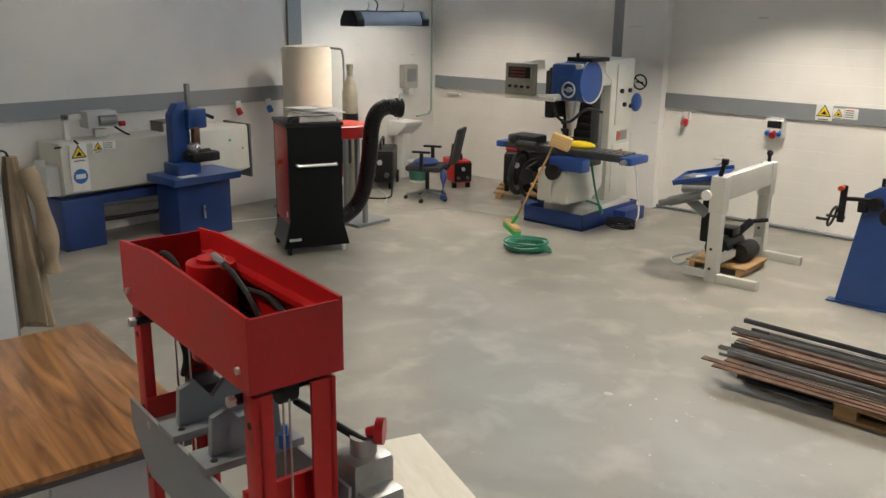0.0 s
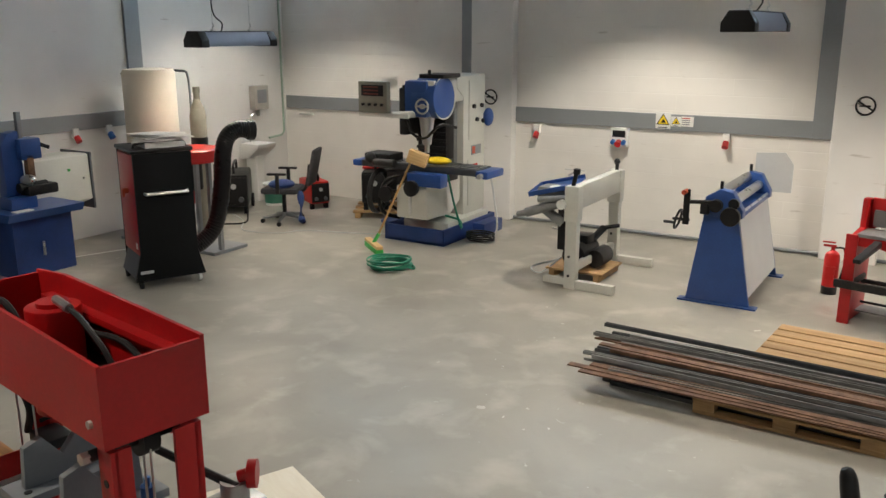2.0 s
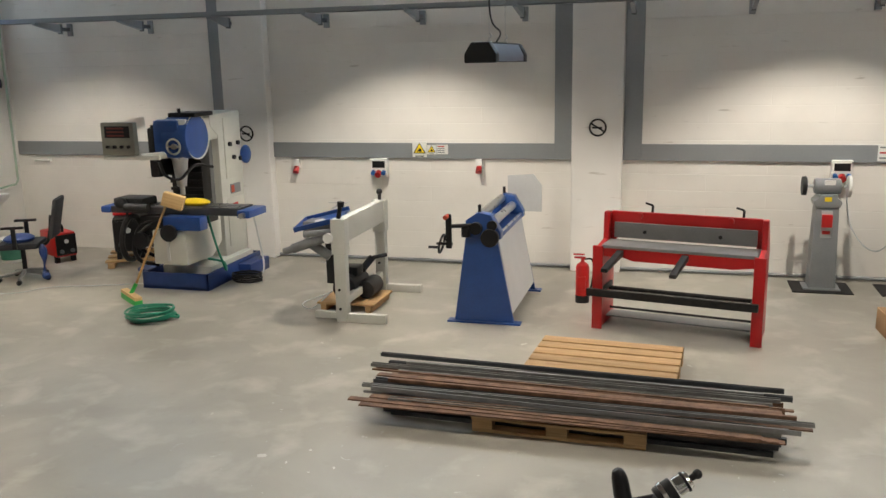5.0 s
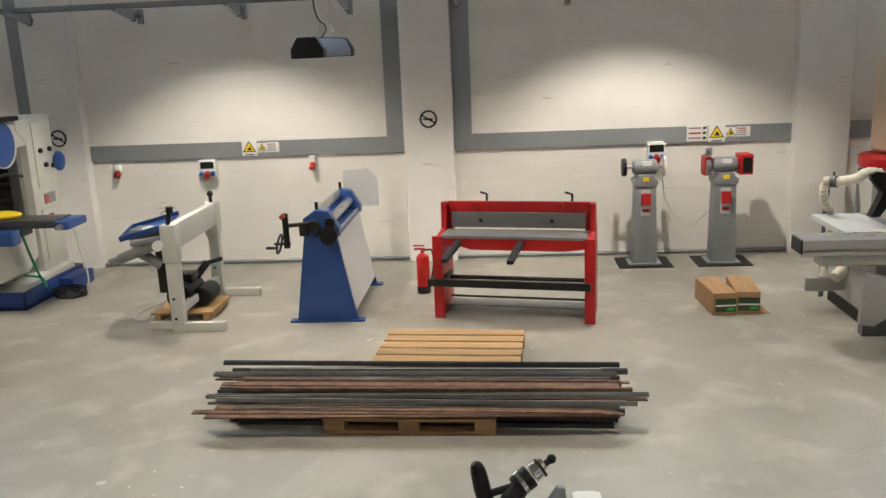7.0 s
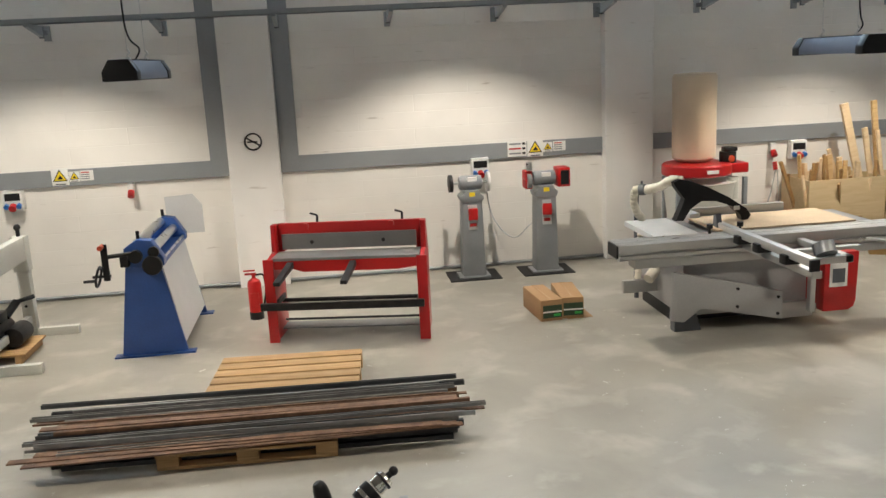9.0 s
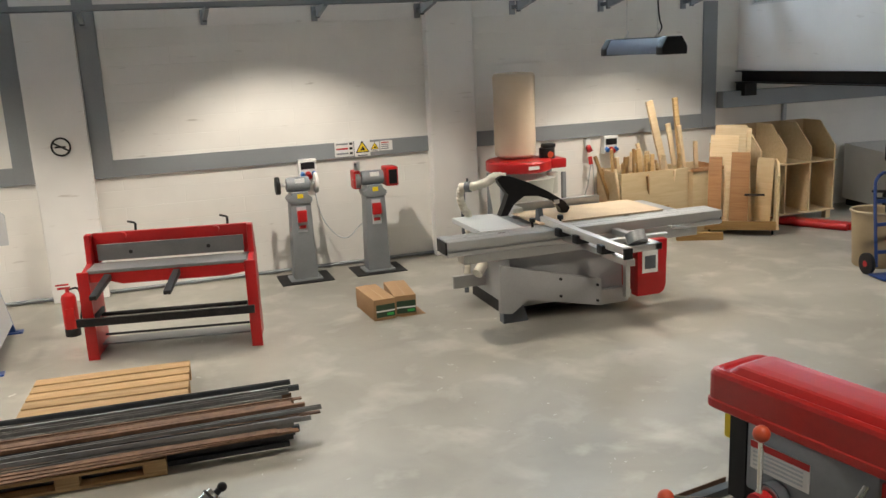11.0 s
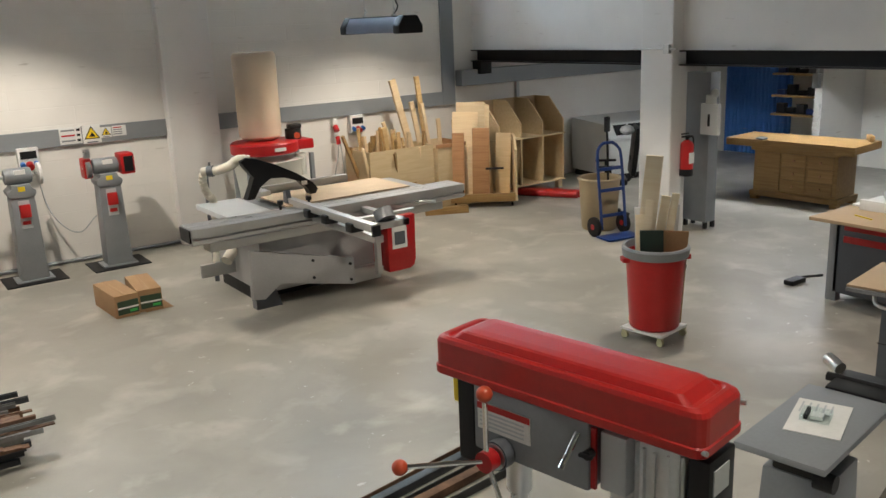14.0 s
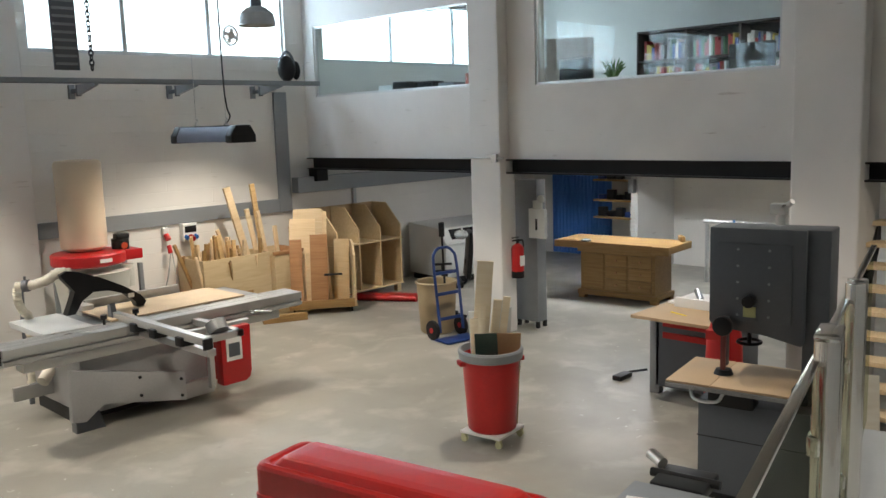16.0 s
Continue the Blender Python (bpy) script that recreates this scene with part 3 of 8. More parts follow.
def bell_lamp(x, y, z, watts, spread):
    t = thing("bell_lamp", "grey metal bell-shaped high bay lamp hanging on a rod", "lamp", x, y, z, group="high bay bell lamps")
    part("reflector", Mesh().lathe([(0.215, 0.0), (0.21, 0.06), (0.19, 0.14), (0.12, 0.2), (0.07, 0.22), (0.068, 0.212), (0.115, 0.19), (0.182, 0.135), (0.202, 0.06), (0.207, 0.0)], cap=False), mat("bell_grey", (0.33, 0.33, 0.32), 0.45, 0.3), t)
    part("ballast_box", Mesh().cyl((0, 0, 0.22), (0, 0, 0.4), 0.07, 0.055, bev=0.01), DARKGREY, t)
    part("hook", Mesh().tube([(0, 0, 0.4), (0, 0, 0.44), (0.02, 0, 0.47), (0, 0, 0.5)], 0.008, 8), STEEL, t)
    part("rod", Mesh().cyl((0, 0, 0.49), (0, 0, ZC - z), 0.006, seg=8), STEEL, t)
    part("bulb", Mesh().ball((0, 0, 0.13), 0.05, 1, 1, 1.3, 14), BULB, t)
    d = bpy.data.lights.new("bell_light", "SPOT")
    d.energy, d.color, d.spot_size, d.spot_blend, d.shadow_soft_size = watts, (1.0, 0.91, 0.78), radians(spread), 0.45, 0.05
    ob = new("bell_light", d)
    ob.matrix_world = pose(x, y, z + 0.01)


for x in (-7.76, -3.16, 1.46, 6.1):
    bell_lamp(x, 8.66, 3.78, BELL_WATTS * (0.5 if x < -5 else 1.15 if 0 < x < 5 else 1.0), 100 if x > 5 else 112)
    bell_lamp(x, 4.6, 4.0, BELL_WATTS * (0.12 if x < -5 else 0.85), 142 if -5 < x < 0 else 118 if x < 5 else 100)
    # unseen third row added at the same spacing, for sides facing the camera
    bell_lamp(x, 0.54, 4.0, BELL_WATTS * (0.4 if x < -5 or x > 5 else 0.5), 118)

# conveyor-like cable tray that hangs along the north wall
tray = thing("cable_tray", "galvanised steel cable tray on wall brackets", "cable tray", 0, 9.95, 3.2)
part("rail", Mesh().box(-8.9, 7.95, -0.06, -0.045, -0.03, 0.03).box(-8.9, 7.95, -0.06, 0.06, -0.03, -0.022), DUCT, tray)
part("rail", Mesh().box(-8.9, 7.95, 0.045, 0.06, -0.03, 0.03), DUCT, tray)
for k in range(13):
    x = -8.2 + k * 1.28
    part("bracket", Mesh().prism([(-0.22, -0.03), (0.26, -0.03), (0.26, -0.15), (-0.22, -0.06)], "x", x - 0.022, x + 0.022), DUCT, tray)
    part("bracket_stem", Mesh().box(x - 0.025, x + 0.025, 0.26, 0.3, -0.165, -0.03, 0.004).box(x - 0.016, x + 0.016, 0.3, 0.46, -0.125, -0.075, 0.003), DARKGREY, tray)
    part("wall_plate", Mesh().box(x - 0.035, x + 0.035, 0.46, 0.5, -0.19, -0.02, 0.004), DUCT, tray)

# ---- along the north wall ----
def sign_plate(x, y, z, w, h, kind, face="y"):
    """A small safety plate on a wall that faces -y (or +x)."""
    t = thing("safety_sign", {"warn": "yellow triangle warning sign on white plate", "text": "white notice with dark rows of print", "redtext": "small white danger notice with red heading"}[kind], "sign", x, y, z, 0 if face == "y" else 90)
    part("plate", Mesh().box(-w / 2, w / 2, -0.004, 0, -h / 2, h / 2, 0.001), WHITE, t)
    if kind == "warn":
        r = min(w, h) * 0.44
        part("triangle", Mesh().prism([(-r, -r * 0.62), (r, -r * 0.62), (0, r * 1.05)], "y", -0.0065, -0.004), BLACK, t)
        part("yellow_field", Mesh().prism([(-r * 0.8, -r * 0.5), (r * 0.8, -r * 0.5), (0, r * 0.82)], "y", -0.008, -0.0065), YELLOW, t)
        part("symbol", Mesh().prism([(-r * 0.4, -r * 0.3), (r * 0.4, -r * 0.36), (r * 0.3, -r * 0.1), (r * 0.05, r * 0.25), (-r * 0.1, 0.0)], "y", -0.0095, -0.008), BLACK, t)
        part("caption_bar", Mesh().box(-w * 0.3, w * 0.3, -0.006, -0.004, -h * 0.46, -h * 0.4), DARKGREY, t)
    else:
        rows = 3 if kind == "text" else 4
        for k in range(rows):
            zz = h * 0.32 - k * h * 0.62 / (rows - 1)
            part("print_bar", Mesh().box(-w * 0.42, w * 0.2, -0.006, -0.004, zz - h * 0.05, zz + h * 0.05), REDPLASTIC if (k == 0 and kind == "redtext") or (k == 1 and kind == "text") else MIDGREY, t)
        if kind == "text":
            for k in range(3):
                zz = h * 0.32 - k * h * 0.31
                part("print_bar", Mesh().box(w * 0.28, w * 0.44, -0.006, -0.004, zz - h * 0.07, zz + h * 0.07), BLACK, t)
    return t


SY = YB - 0.037
sign_plate(-3.16, SY, 1.475, 0.19, 0.2, "warn")
sign_plate(-3.0, SY, 1.47, 0.12, 0.12, "warn")
sign_plate(-2.86, SY, 1.475, 0.15, 0.12, "redtext")
sign_plate(2.28, SY, 1.47, 0.24, 0.19, "text")
sign_plate(2.51, SY, 1.465, 0.2, 0.21, "warn")
sign_plate(2.67, SY, 1.47, 0.12, 0.12, "warn")
sign_plate(2.82, SY, 1.475, 0.16, 0.12, "redtext")


def no_smoking(x, z):
    t = thing("no_smoking_sign", "round black no smoking sign painted on white pilaster", "sign", x, 10.288, z, group="no smoking signs")
    ring = Mesh().tube([(0.095 * math.cos(a), -0.002, 0.095 * math.sin(a)) for a in [k * math.pi / 16 for k in range(32)]], 0.011, 6, 1, True)
    part("ring", ring, BLACK, t)
    part("slash", Mesh().box(-0.1, 0.1, -0.006, 0.0, -0.009, 0.009, 0.0, Matrix.Rotation(radians(32), 4, "Y")), BLACK, t)
    part("cigarette", Mesh().box(-0.065, 0.05, -0.005, 0.0, -0.012, 0.008), BLACK, t)


no_smoking(-5.52, 1.68)
no_smoking(-0.91, 1.76)


def plug_socket(x, y, z, rz=0, blue=False):
    t = thing("wall_socket", "small industrial wall socket with coloured cap" if not blue else "small industrial wall socket with blue cap", "socket", x, y, z, rz, "industrial wall sockets")
    part("body", Mesh().box(-0.04, 0.04, -0.06, 0, -0.02, 0.09, 0.008), WHITE, t)
    part("cap", Mesh().cyl((0, -0.05, -0.01), (0, -0.1, -0.075), 0.036, 0.04, 16, 0.004), SIGNBLUE if blue else REDPLASTIC, t)


plug_socket(-4.87, YB, 1.24)
plug_socket(-2.38, YB, 1.27)
plug_socket(5.66, YB, 1.25)
plug_socket(XL, 6.56, 1.3, 90)
plug_socket(XL, 7.05, 1.3, 90, True)


def socket_box(x, z):
    t = thing("socket_box", "white distribution box with window and red and blue sockets", "socket box", x, YB, z, group="wall distribution boxes")
    part("body", Mesh().box(-0.11, 0.11, -0.1, 0, -0.12, 0.12, 0.012), WHITE, t)
    part("window", Mesh().box(-0.085, 0.085, -0.106, -0.1, 0.0, 0.085, 0.003), BLACK, t, "dark glass window")
    part("socket", Mesh().cyl((0, -0.09, -0.06), (0, -0.15, -0.09), 0.038, 0.042, 16), REDPLASTIC, t, "red socket")
    for s in (-0.07, 0.07):
        part("socket", Mesh().cyl((s, -0.09, -0.05), (s, -0.135, -0.07), 0.026, 0.03, 14), SIGNBLUE, t, "blue socket")


socket_box(-3.7, 1.24)
socket_box(1.8, 1.27)
socket_box(5.99, 1.24)


def milling_machine():
    t = thing("milling_machine", "pale grey and blue upright milling machine in a blue drip tray", "milling machine", -5.45, 8.5, 0, 0)
    part("drip_tray", Mesh().box(-0.62, 0.25, 0.03, 1.35, 0, 0.03).box(-0.62, 0.25, 0.03, 0.06, 0, 0.2, 0.008).box(-0.62, -0.59, 0.03, 1.35, 0, 0.2, 0.008).box(0.22, 0.25, 0.03, 1.35, 0, 0.2, 0.008).box(-0.62, 0.25, 1.32, 1.35, 0, 0.2, 0.008), DARKBLUE, t)
    part("tray_wing", Mesh().prism([(-1.05, 0.55), (-0.62, 0.35), (-0.62, 1.0), (-1.05, 0.95)], "z", 0.06, 0.1), DARKBLUE, t)
    part("tray_wing", Mesh().box(0.25, 0.42, 0.75, 1.25, 0.0, 0.16, 0.01), DARKBLUE, t)
    part("base", Mesh().box(-0.48, 0.18, 0.25, 1.3, 0.03, 0.24, 0.02), BEIGE, t)
    part("column", Mesh().prism([(0.78, 0.24), (0.78, 1.75), (0.62, 1.86), (0.62, 2.0), (1.34, 2.02), (1.34, 0.24)], "x", -0.32, 0.09, 0.02), BEIGE, t)
    part("column_way", Mesh().box(-0.28, 0.0, 0.7, 0.78, 0.5, 1.75, 0.01), GREYSTEEL, t)
    part("way_bellows", Mesh().box(-0.42, 0.0, 0.5, 0.7, 0.98, 1.6, 0.02), BLACK, t)
    for k in range(6):
        part("bellows_fold", Mesh().box(-0.43, 0.01, 0.485, 0.5, 1.02 + k * 0.09, 1.06 + k * 0.09, 0.006), IRON, t)
    door = part("cabinet_door", Mesh().box(0.09, 0.105, 0.9, 1.3, 1.2, 1.95, 0.006), BEIGE, t)
    for zz, yy in ((1.62, 1.0), (1.62, 1.2), (1.45, 1.08), (1.42, 1.24)):
        part("switch", Mesh().cyl((0.105, yy, zz), (0.135, yy, zz), 0.028, seg=14), BLACK, door)
    part("name_plate", Mesh().box(0.09, 0.1, 0.98, 1.22, 1.0, 1.12), MIDGREY, t, "grey plate with orange square")
    part("plate_square", Mesh().box(0.1, 0.104, 0.99, 1.06, 1.015, 1.105), ORANGE, t)
    part("lower_door", Mesh().box(0.09, 0.103, 0.88, 1.3, 0.35, 0.95, 0.005), BEIGE, t)
    part("warning_label", Mesh().box(0.103, 0.107, 1.0, 1.12, 0.8, 0.88), REDPLASTIC, t)
    part("ram", Mesh().box(-0.3, 0.08, 0.1, 1.1, 1.7, 1.98, 0.03), BEIGE, t)
    head = part("head", Mesh().cyl((-0.22, 0.3, 1.77), (0.1, 0.3, 1.77), 0.25, seg=34, bev=0.02).box(-0.33, 0.0, 0.06, 0.4, 1.54, 1.98, 0.05), BLUE, t, "blue cast milling head")
    part("head_flange", Mesh().cyl((0.085, 0.32, 1.77), (0.095, 0.32, 1.77), 0.262, seg=34), BEIGE, t)
    part("motor", Mesh().box(-0.38, -0.33, 0.1, 0.4, 1.5, 1.92, 0.01).box(-0.5, -0.38, 0.2, 0.55, 1.3, 1.88, 0.03), IRON, t)
    part("handwheel", Mesh().tube([(-0.05 + 0.085 * math.cos(a), 0.03, 1.68 + 0.085 * math.sin(a)) for a in [k * math.pi / 10 for k in range(20)]], 0.012, 8, 1, True).cyl((-0.05, 0.02, 1.68), (-0.05, 0.1, 1.68), 0.03).box(-0.13, 0.03, 0.02, 0.04, 1.67, 1.69), STEEL, head)
    part("spindle", Mesh().cyl((-0.12, 0.25, 1.2), (-0.12, 0.25, 1.56), 0.055, 0.1).cyl((-0.12, 0.25, 1.1), (-0.12, 0.25, 1.2), 0.03), STEEL, t)
    part("cable_tangle", Mesh().tube([(-0.3, 0.1, 1.5), (-0.2, 0.05, 1.35), (-0.05, 0.1, 1.3), (0.1, 0.2, 1.45), (0.15, 0.5, 1.4)], 0.018, 8), BLACK, t)
    part("motor_top", Mesh().box(-0.2, 0.15, 0.2, 0.6, 2.0, 2.05, 0.01).cyl((-0.05, 0.2, 2.03), (-0.05, 0.2, 2.1), 0.02), BLACK, t)
    part("instruction_sheet", Mesh().box(-0.42, -0.2, 0.15, 0.152, 1.93, 2.06, 0, Matrix.Rotation(radians(-8), 4, "Y")), PAPER, t)
    # knee, saddle and table
    part("knee", Mesh().prism([(-0.05, 0.32), (-0.05, 0.72), (0.75, 0.78), (0.75, 0.45), (0.5, 0.3)], "x", -0.38, 0.06, 0.02), BEIGE, t)
    part("knee_front_plate", Mesh().box(-0.2, -0.16, -0.06, 0.0, 0.36, 0.6, 0.01), WHITEMETAL, t)
    part("saddle", Mesh().box(-0.46, 0.12, -0.02, 0.6, 0.74, 0.88, 0.015), IRON, t)
    part("oil_hose", Mesh().tube([(-0.4, 0.0, 0.8), (-0.6, -0.08, 0.6), (-0.62, 0.0, 0.35), (-0.5, 0.2, 0.25)], 0.025, 8), BLACK, t)
    part("oil_hose", Mesh().tube([(-0.3, 0.0, 0.85), (-0.56, -0.02, 0.75), (-0.7, 0.1, 0.5), (-0.55, 0.3, 0.3)], 0.02, 8), BLACK, t)
    part("lead_screw_cover", Mesh().box(-0.58, -0.4, 0.02, 0.4, 0.5, 0.88, 0.03), IRON, t)
    part("table", Mesh().box(-0.95, 0.7, 0.02, 0.4, 0.9, 0.98, 0.008), MILLSCALE, t)
    for yy in (0.1, 0.2, 0.3):
        part("table_slot", Mesh().box(-0.94, 0.69, yy, yy + 0.02, 0.975, 0.984), STEEL, t)
    part("table_end_tray", Mesh().box(0.7, 0.86, 0.0, 0.42, 0.88, 0.97, 0.02), BLUE, t)
    part("table_end_tray", Mesh().box(-1.08, -0.95, 0.0, 0.42, 0.9, 0.98, 0.02), BLUE, t)
    part("table_knob", Mesh().cyl((0.78, -0.06, 0.92), (0.78, 0.0, 0.92), 0.03), STEEL, t)
    part("table_drive", Mesh().box(-0.18, 0.3, -0.12, 0.05, 0.74, 0.9, 0.02), BLUE, t)
    for xx, zz in ((-0.45, 0.62), (-0.08, 0.72)):
        part("handwheel", Mesh().cyl((xx, -0.2, zz), (xx, -0.13, zz), 0.1, 0.09, 22, 0.012).cyl((xx, -0.13, zz), (xx, 0.02, zz), 0.03), BLACK, t)
    part("feed_handle", Mesh().cyl((-0.7, -0.05, 0.98), (-0.4, -0.05, 0.98), 0.05, seg=14).ball((-0.76, -0.05, 1.03), 0.07, seg=14).box(-0.9, -0.5, 0.0, 0.3, 0.98, 1.08, 0.03), IRON, t, "dark dividing vice on the table")
    part("feed_wheel", Mesh().tube([(-0.72 + 0.02 * math.sin(a), 0.05 + 0.2 * math.cos(a), 0.6 + 0.26 * math.sin(a)) for a in [k * math.pi / 12 for k in range(24)]], 0.034, 8, 1, True), IRON, t)
    part("yellow_cloth", Mesh().ball((0.05, 0.22, 1.02), 0.13, 1.5, 0.8, 0.35, 20), YELLOW, t, "crumpled yellow cloth")
    # control panel on its arm
    pan = part("control_panel", Mesh().box(-0.8, -0.38, -0.22, -0.14, 1.6, 1.97, 0.012), mat("panel_olive_grey", (0.21, 0.21, 0.175), 0.5), t)
    part("display", Mesh().box(-0.75, -0.43, -0.226, -0.22, 1.8, 1.93, 0.002), BLACK, pan)
    for k in range(3):
        part("readout", Mesh().box(-0.72, -0.5, -0.2285, -0.226, 1.815 + k * 0.04, 1.835 + k * 0.04), mat("dim_readout", (0.12, 0.02, 0.015), 0.4), pan)
    for k in range(4):
        part("knob", Mesh().cyl((-0.72 + k * 0.09, -0.245, 1.7), (-0.72 + k * 0.09, -0.22, 1.7), 0.018, seg=12), BLACK, pan)
    part("panel_arm", Mesh().box(-0.82, -0.1, -0.19, -0.15, 1.55, 1.6, 0.01).cyl((-0.35, -0.17, 1.58), (-0.1, 0.25, 1.58), 0.04, seg=14), BEIGE, t)
    part("coolant_lamp", Mesh().ball((0.14, 1.34, 1.46), 0.1, 0.6, 1, 1.2, 16), BLUE, t)
    part("coolant_hose", Mesh().tube([(0.18, 0.25, 0.85), (0.3, 0.2, 0.5), (0.34, 0.3, 0.2), (0.2, 0.5, 0.24), (0.05, 0.4, 0.3)], 0.014, 8), HOSEGREEN, t, "pale green coolant hose")
    part("hose", Mesh().tube([(0.45, 0.8, 0.9), (0.5, 0.85, 0.5), (0.62, 0.7, 0.1), (0.4, 0.6, 0.03)], 0.012, 8), LIGHTGREY, t)


milling_machine()
coil = Mesh()
for k in range(4):
    coil.tube([(0.17 * math.cos(a) + random.uniform(-0.02, 0.02), 0.13 * math.sin(a), 0.02 + k * 0.025) for a in [i * math.pi / 8 for i in range(16)]], 0.011, 8, 3, True)
solo("cable_coil", coil, RUBBER, "black cable coiled on floor beside the mill", "cable", m=pose(-4.98, 9.05, 0))


def broom():
    t = thing("broom", "push broom with wooden handle leaning against the mill", "broom", -5.84, 7.97, 0, -38)
    part("head", Mesh().box(-0.26, 0.26, -0.04, 0.04, 0.06, 0.1, 0.008), PINE, t)
    part("bristles", Mesh().box(-0.25, 0.25, -0.045, 0.045, 0.0, 0.062, 0.004), GREEN, t)
    part("socket", Mesh().cyl((0, 0, 0.09), (0.02, 0.06, 0.2), 0.022), GREEN, t, "green plastic socket")
    part("handle", Mesh().cyl((0.01, 0.03, 0.13), (-0.12, 0.55, 1.08), 0.014, seg=12), OAK, t)
    solo("sponge_block", Mesh().box(-0.12, 0.12, -0.06, 0.06, 0, 0.16, 0.012), PINE, "tan wooden block at the top of the broom handle", "block", m=pose(-5.52, 8.42, 1.0, 0, 18, 20))


broom()


def hose_coil():
    t = thing("hose_coil", "green rubber hose coiled on the floor", "hose", -5.2, 7.4, 0, 40)
    rnd = random.Random(4)
    for k in range(9):
        r = 0.15 + 0.012 * (k % 5) + rnd.uniform(-0.01, 0.01)
        cx, cy = rnd.uniform(-0.02, 0.02), rnd.uniform(-0.02, 0.02)
        part("loop", Mesh().tube([(cx + r * 1.25 * math.cos(a), cy + r * math.sin(a), 0.014 + 0.012 * k + 0.006 * math.sin(3 * a + k)) for a in [i * math.pi / 10 for i in range(20)]], 0.011, 8, 3, True), HOSEGREEN, t)
    part("hose_end", Mesh().tube([(0.2, 0.05, 0.02), (0.26, 0.0, 0.012), (0.25, -0.09, 0.012), (0.16, -0.14, 0.05)], 0.011, 8), HOSEGREEN, t)


hose_coil()


def frame_stand():
    t = thing("steel_frame_stand", "pale grey steel frame stand with side feet", "machine stand", -3.2, 7.75)
    for k, y in enumerate((0.0, 1.2)):
        part("leg", Mesh().box(-0.06, 0.06, y - 0.05, y + 0.05, 0.0, 0.7, 0.006).box(-0.075, 0.075, y - 0.06, y + 0.06, 0.7, 1.06, 0.008), BEIGE, t)
        part("foot", Mesh().box(0.06, 0.46, y - 0.035, y + 0.035, 0.0, 0.09, 0.005), BEIGE, t)
        part("foot", Mesh().box(-0.3, -0.06, y - 0.03, y + 0.03, 0.03, 0.1, 0.005), BEIGE, t)
        for z in (0.14, 0.34):
            part("bolt", Mesh().cyl((-0.01, y - 0.062, z), (-0.01, y - 0.05, z), 0.014, seg=8), IRON, t)
    part("top_beam", Mesh().box(-0.03, 0.06, 0.05, 1.15, 0.82, 1.06, 0.006), BEIGE, t)
    part("lower_rail", Mesh().box(-0.03, 0.03, 0.05, 1.15, 0.16, 0.24, 0.005), BEIGE, t)
    part("clamp_screw", Mesh().cyl((-0.01, 0.0, 1.06), (0.02, 0, 1.2), 0.022).cyl((0.02, 0, 1.18), (0.025, 0, 1.23), 0.035, seg=14), BLACK, t)
    part("clamp_screw", Mesh().cyl((0, 1.2, 1.06), (0, 1.2, 1.14), 0.02).ball((0, 1.2, 1.15), 0.035, seg=12), BLACK, t)
    part("pipe", Mesh().cyl((-0.4, 0.02, 0.88), (-0.05, 0.06, 0.92), 0.032), GREYSTEEL, t)
    tray = Mesh().box(-0.5, 0, 0, 0.45, 0, 0.015, 0.004).box(-0.5, -0.48, 0, 0.45, 0.0, 0.05).box(-0.5, 0, 0, 0.02, 0.0, 0.05).box(-0.5, 0, 0.43, 0.45, 0.0, 0.05)
    part("tray", tray.move(pose(-0.06, 0.15, 1.0, 5, -14, 6)), BLUE, t, "tilted blue sheet metal tray")
    part("tray_cloth", Mesh().ball((0, 0, 0), 0.09, 1.4, 1, 0.35, 14).move(pose(-0.38, 0.28, 0.95, 0, -14, 0)), PAPER, t, "crumpled white cloth")
    part("blade_arm", Mesh().cyl((-0.55, 0.05, 0.72), (-0.1, 0.1, 0.88), 0.05, seg=16, bev=0.01).cyl((-0.64, 0.04, 0.69), (-0.55, 0.05, 0.72), 0.035, seg=14), GREYSTEEL, t)
    part("collar_ring", Mesh().cyl((-0.1, -0.09, 0.87), (-0.1, -0.05, 0.87), 0.05, seg=18), WHITE, t)
    part("gear_head", Mesh().box(-0.5, -0.15, 0.2, 0.45, 0.82, 0.98, 0.03).cyl((-0.45, 0.15, 0.8), (-0.2, 0.2, 0.62), 0.05), GREYSTEEL, t)
    part("drive_post", Mesh().box(-0.3, -0.12, 0.3, 0.5, 0.3, 0.82, 0.02), IRON, t)
    part("bracket", Mesh().cyl((-0.3, 0.55, 1.06), (-0.2, 0.55, 1.12), 0.012).box(-0.34, -0.12, 0.54, 0.56, 1.12, 1.13), STEEL, t)
    s = thing("pump_motor", "black electric pump on a small wooden skid", "motor", -3.28, 8.35)
    part("skid", Mesh().box(-0.34, 0.3, -0.3, 0.3, 0.075, 0.095).box(-0.3, -0.24, -0.3, 0.3, 0, 0.075).box(0.2, 0.26, -0.3, 0.3, 0, 0.075), PALLETWOOD, s)
    part("motor", Mesh().cyl((-0.05, -0.25, 0.24), (-0.05, 0.2, 0.24), 0.13, seg=22, bev=0.02).box(-0.12, 0.05, -0.1, 0.1, 0.34, 0.44, 0.02), BLACK, s)
    part("pump", Mesh().cyl((0.14, -0.12, 0.2), (0.14, 0.2, 0.2), 0.1, seg=18, bev=0.02), IRON, s)
    part("duct", Mesh().cyl((0.02, 0.12, 0.36), (0.08, 0.28, 0.46), 0.04).cyl((0.08, 0.28, 0.46), (0.2, 0.42, 0.47), 0.022), IRON, s)
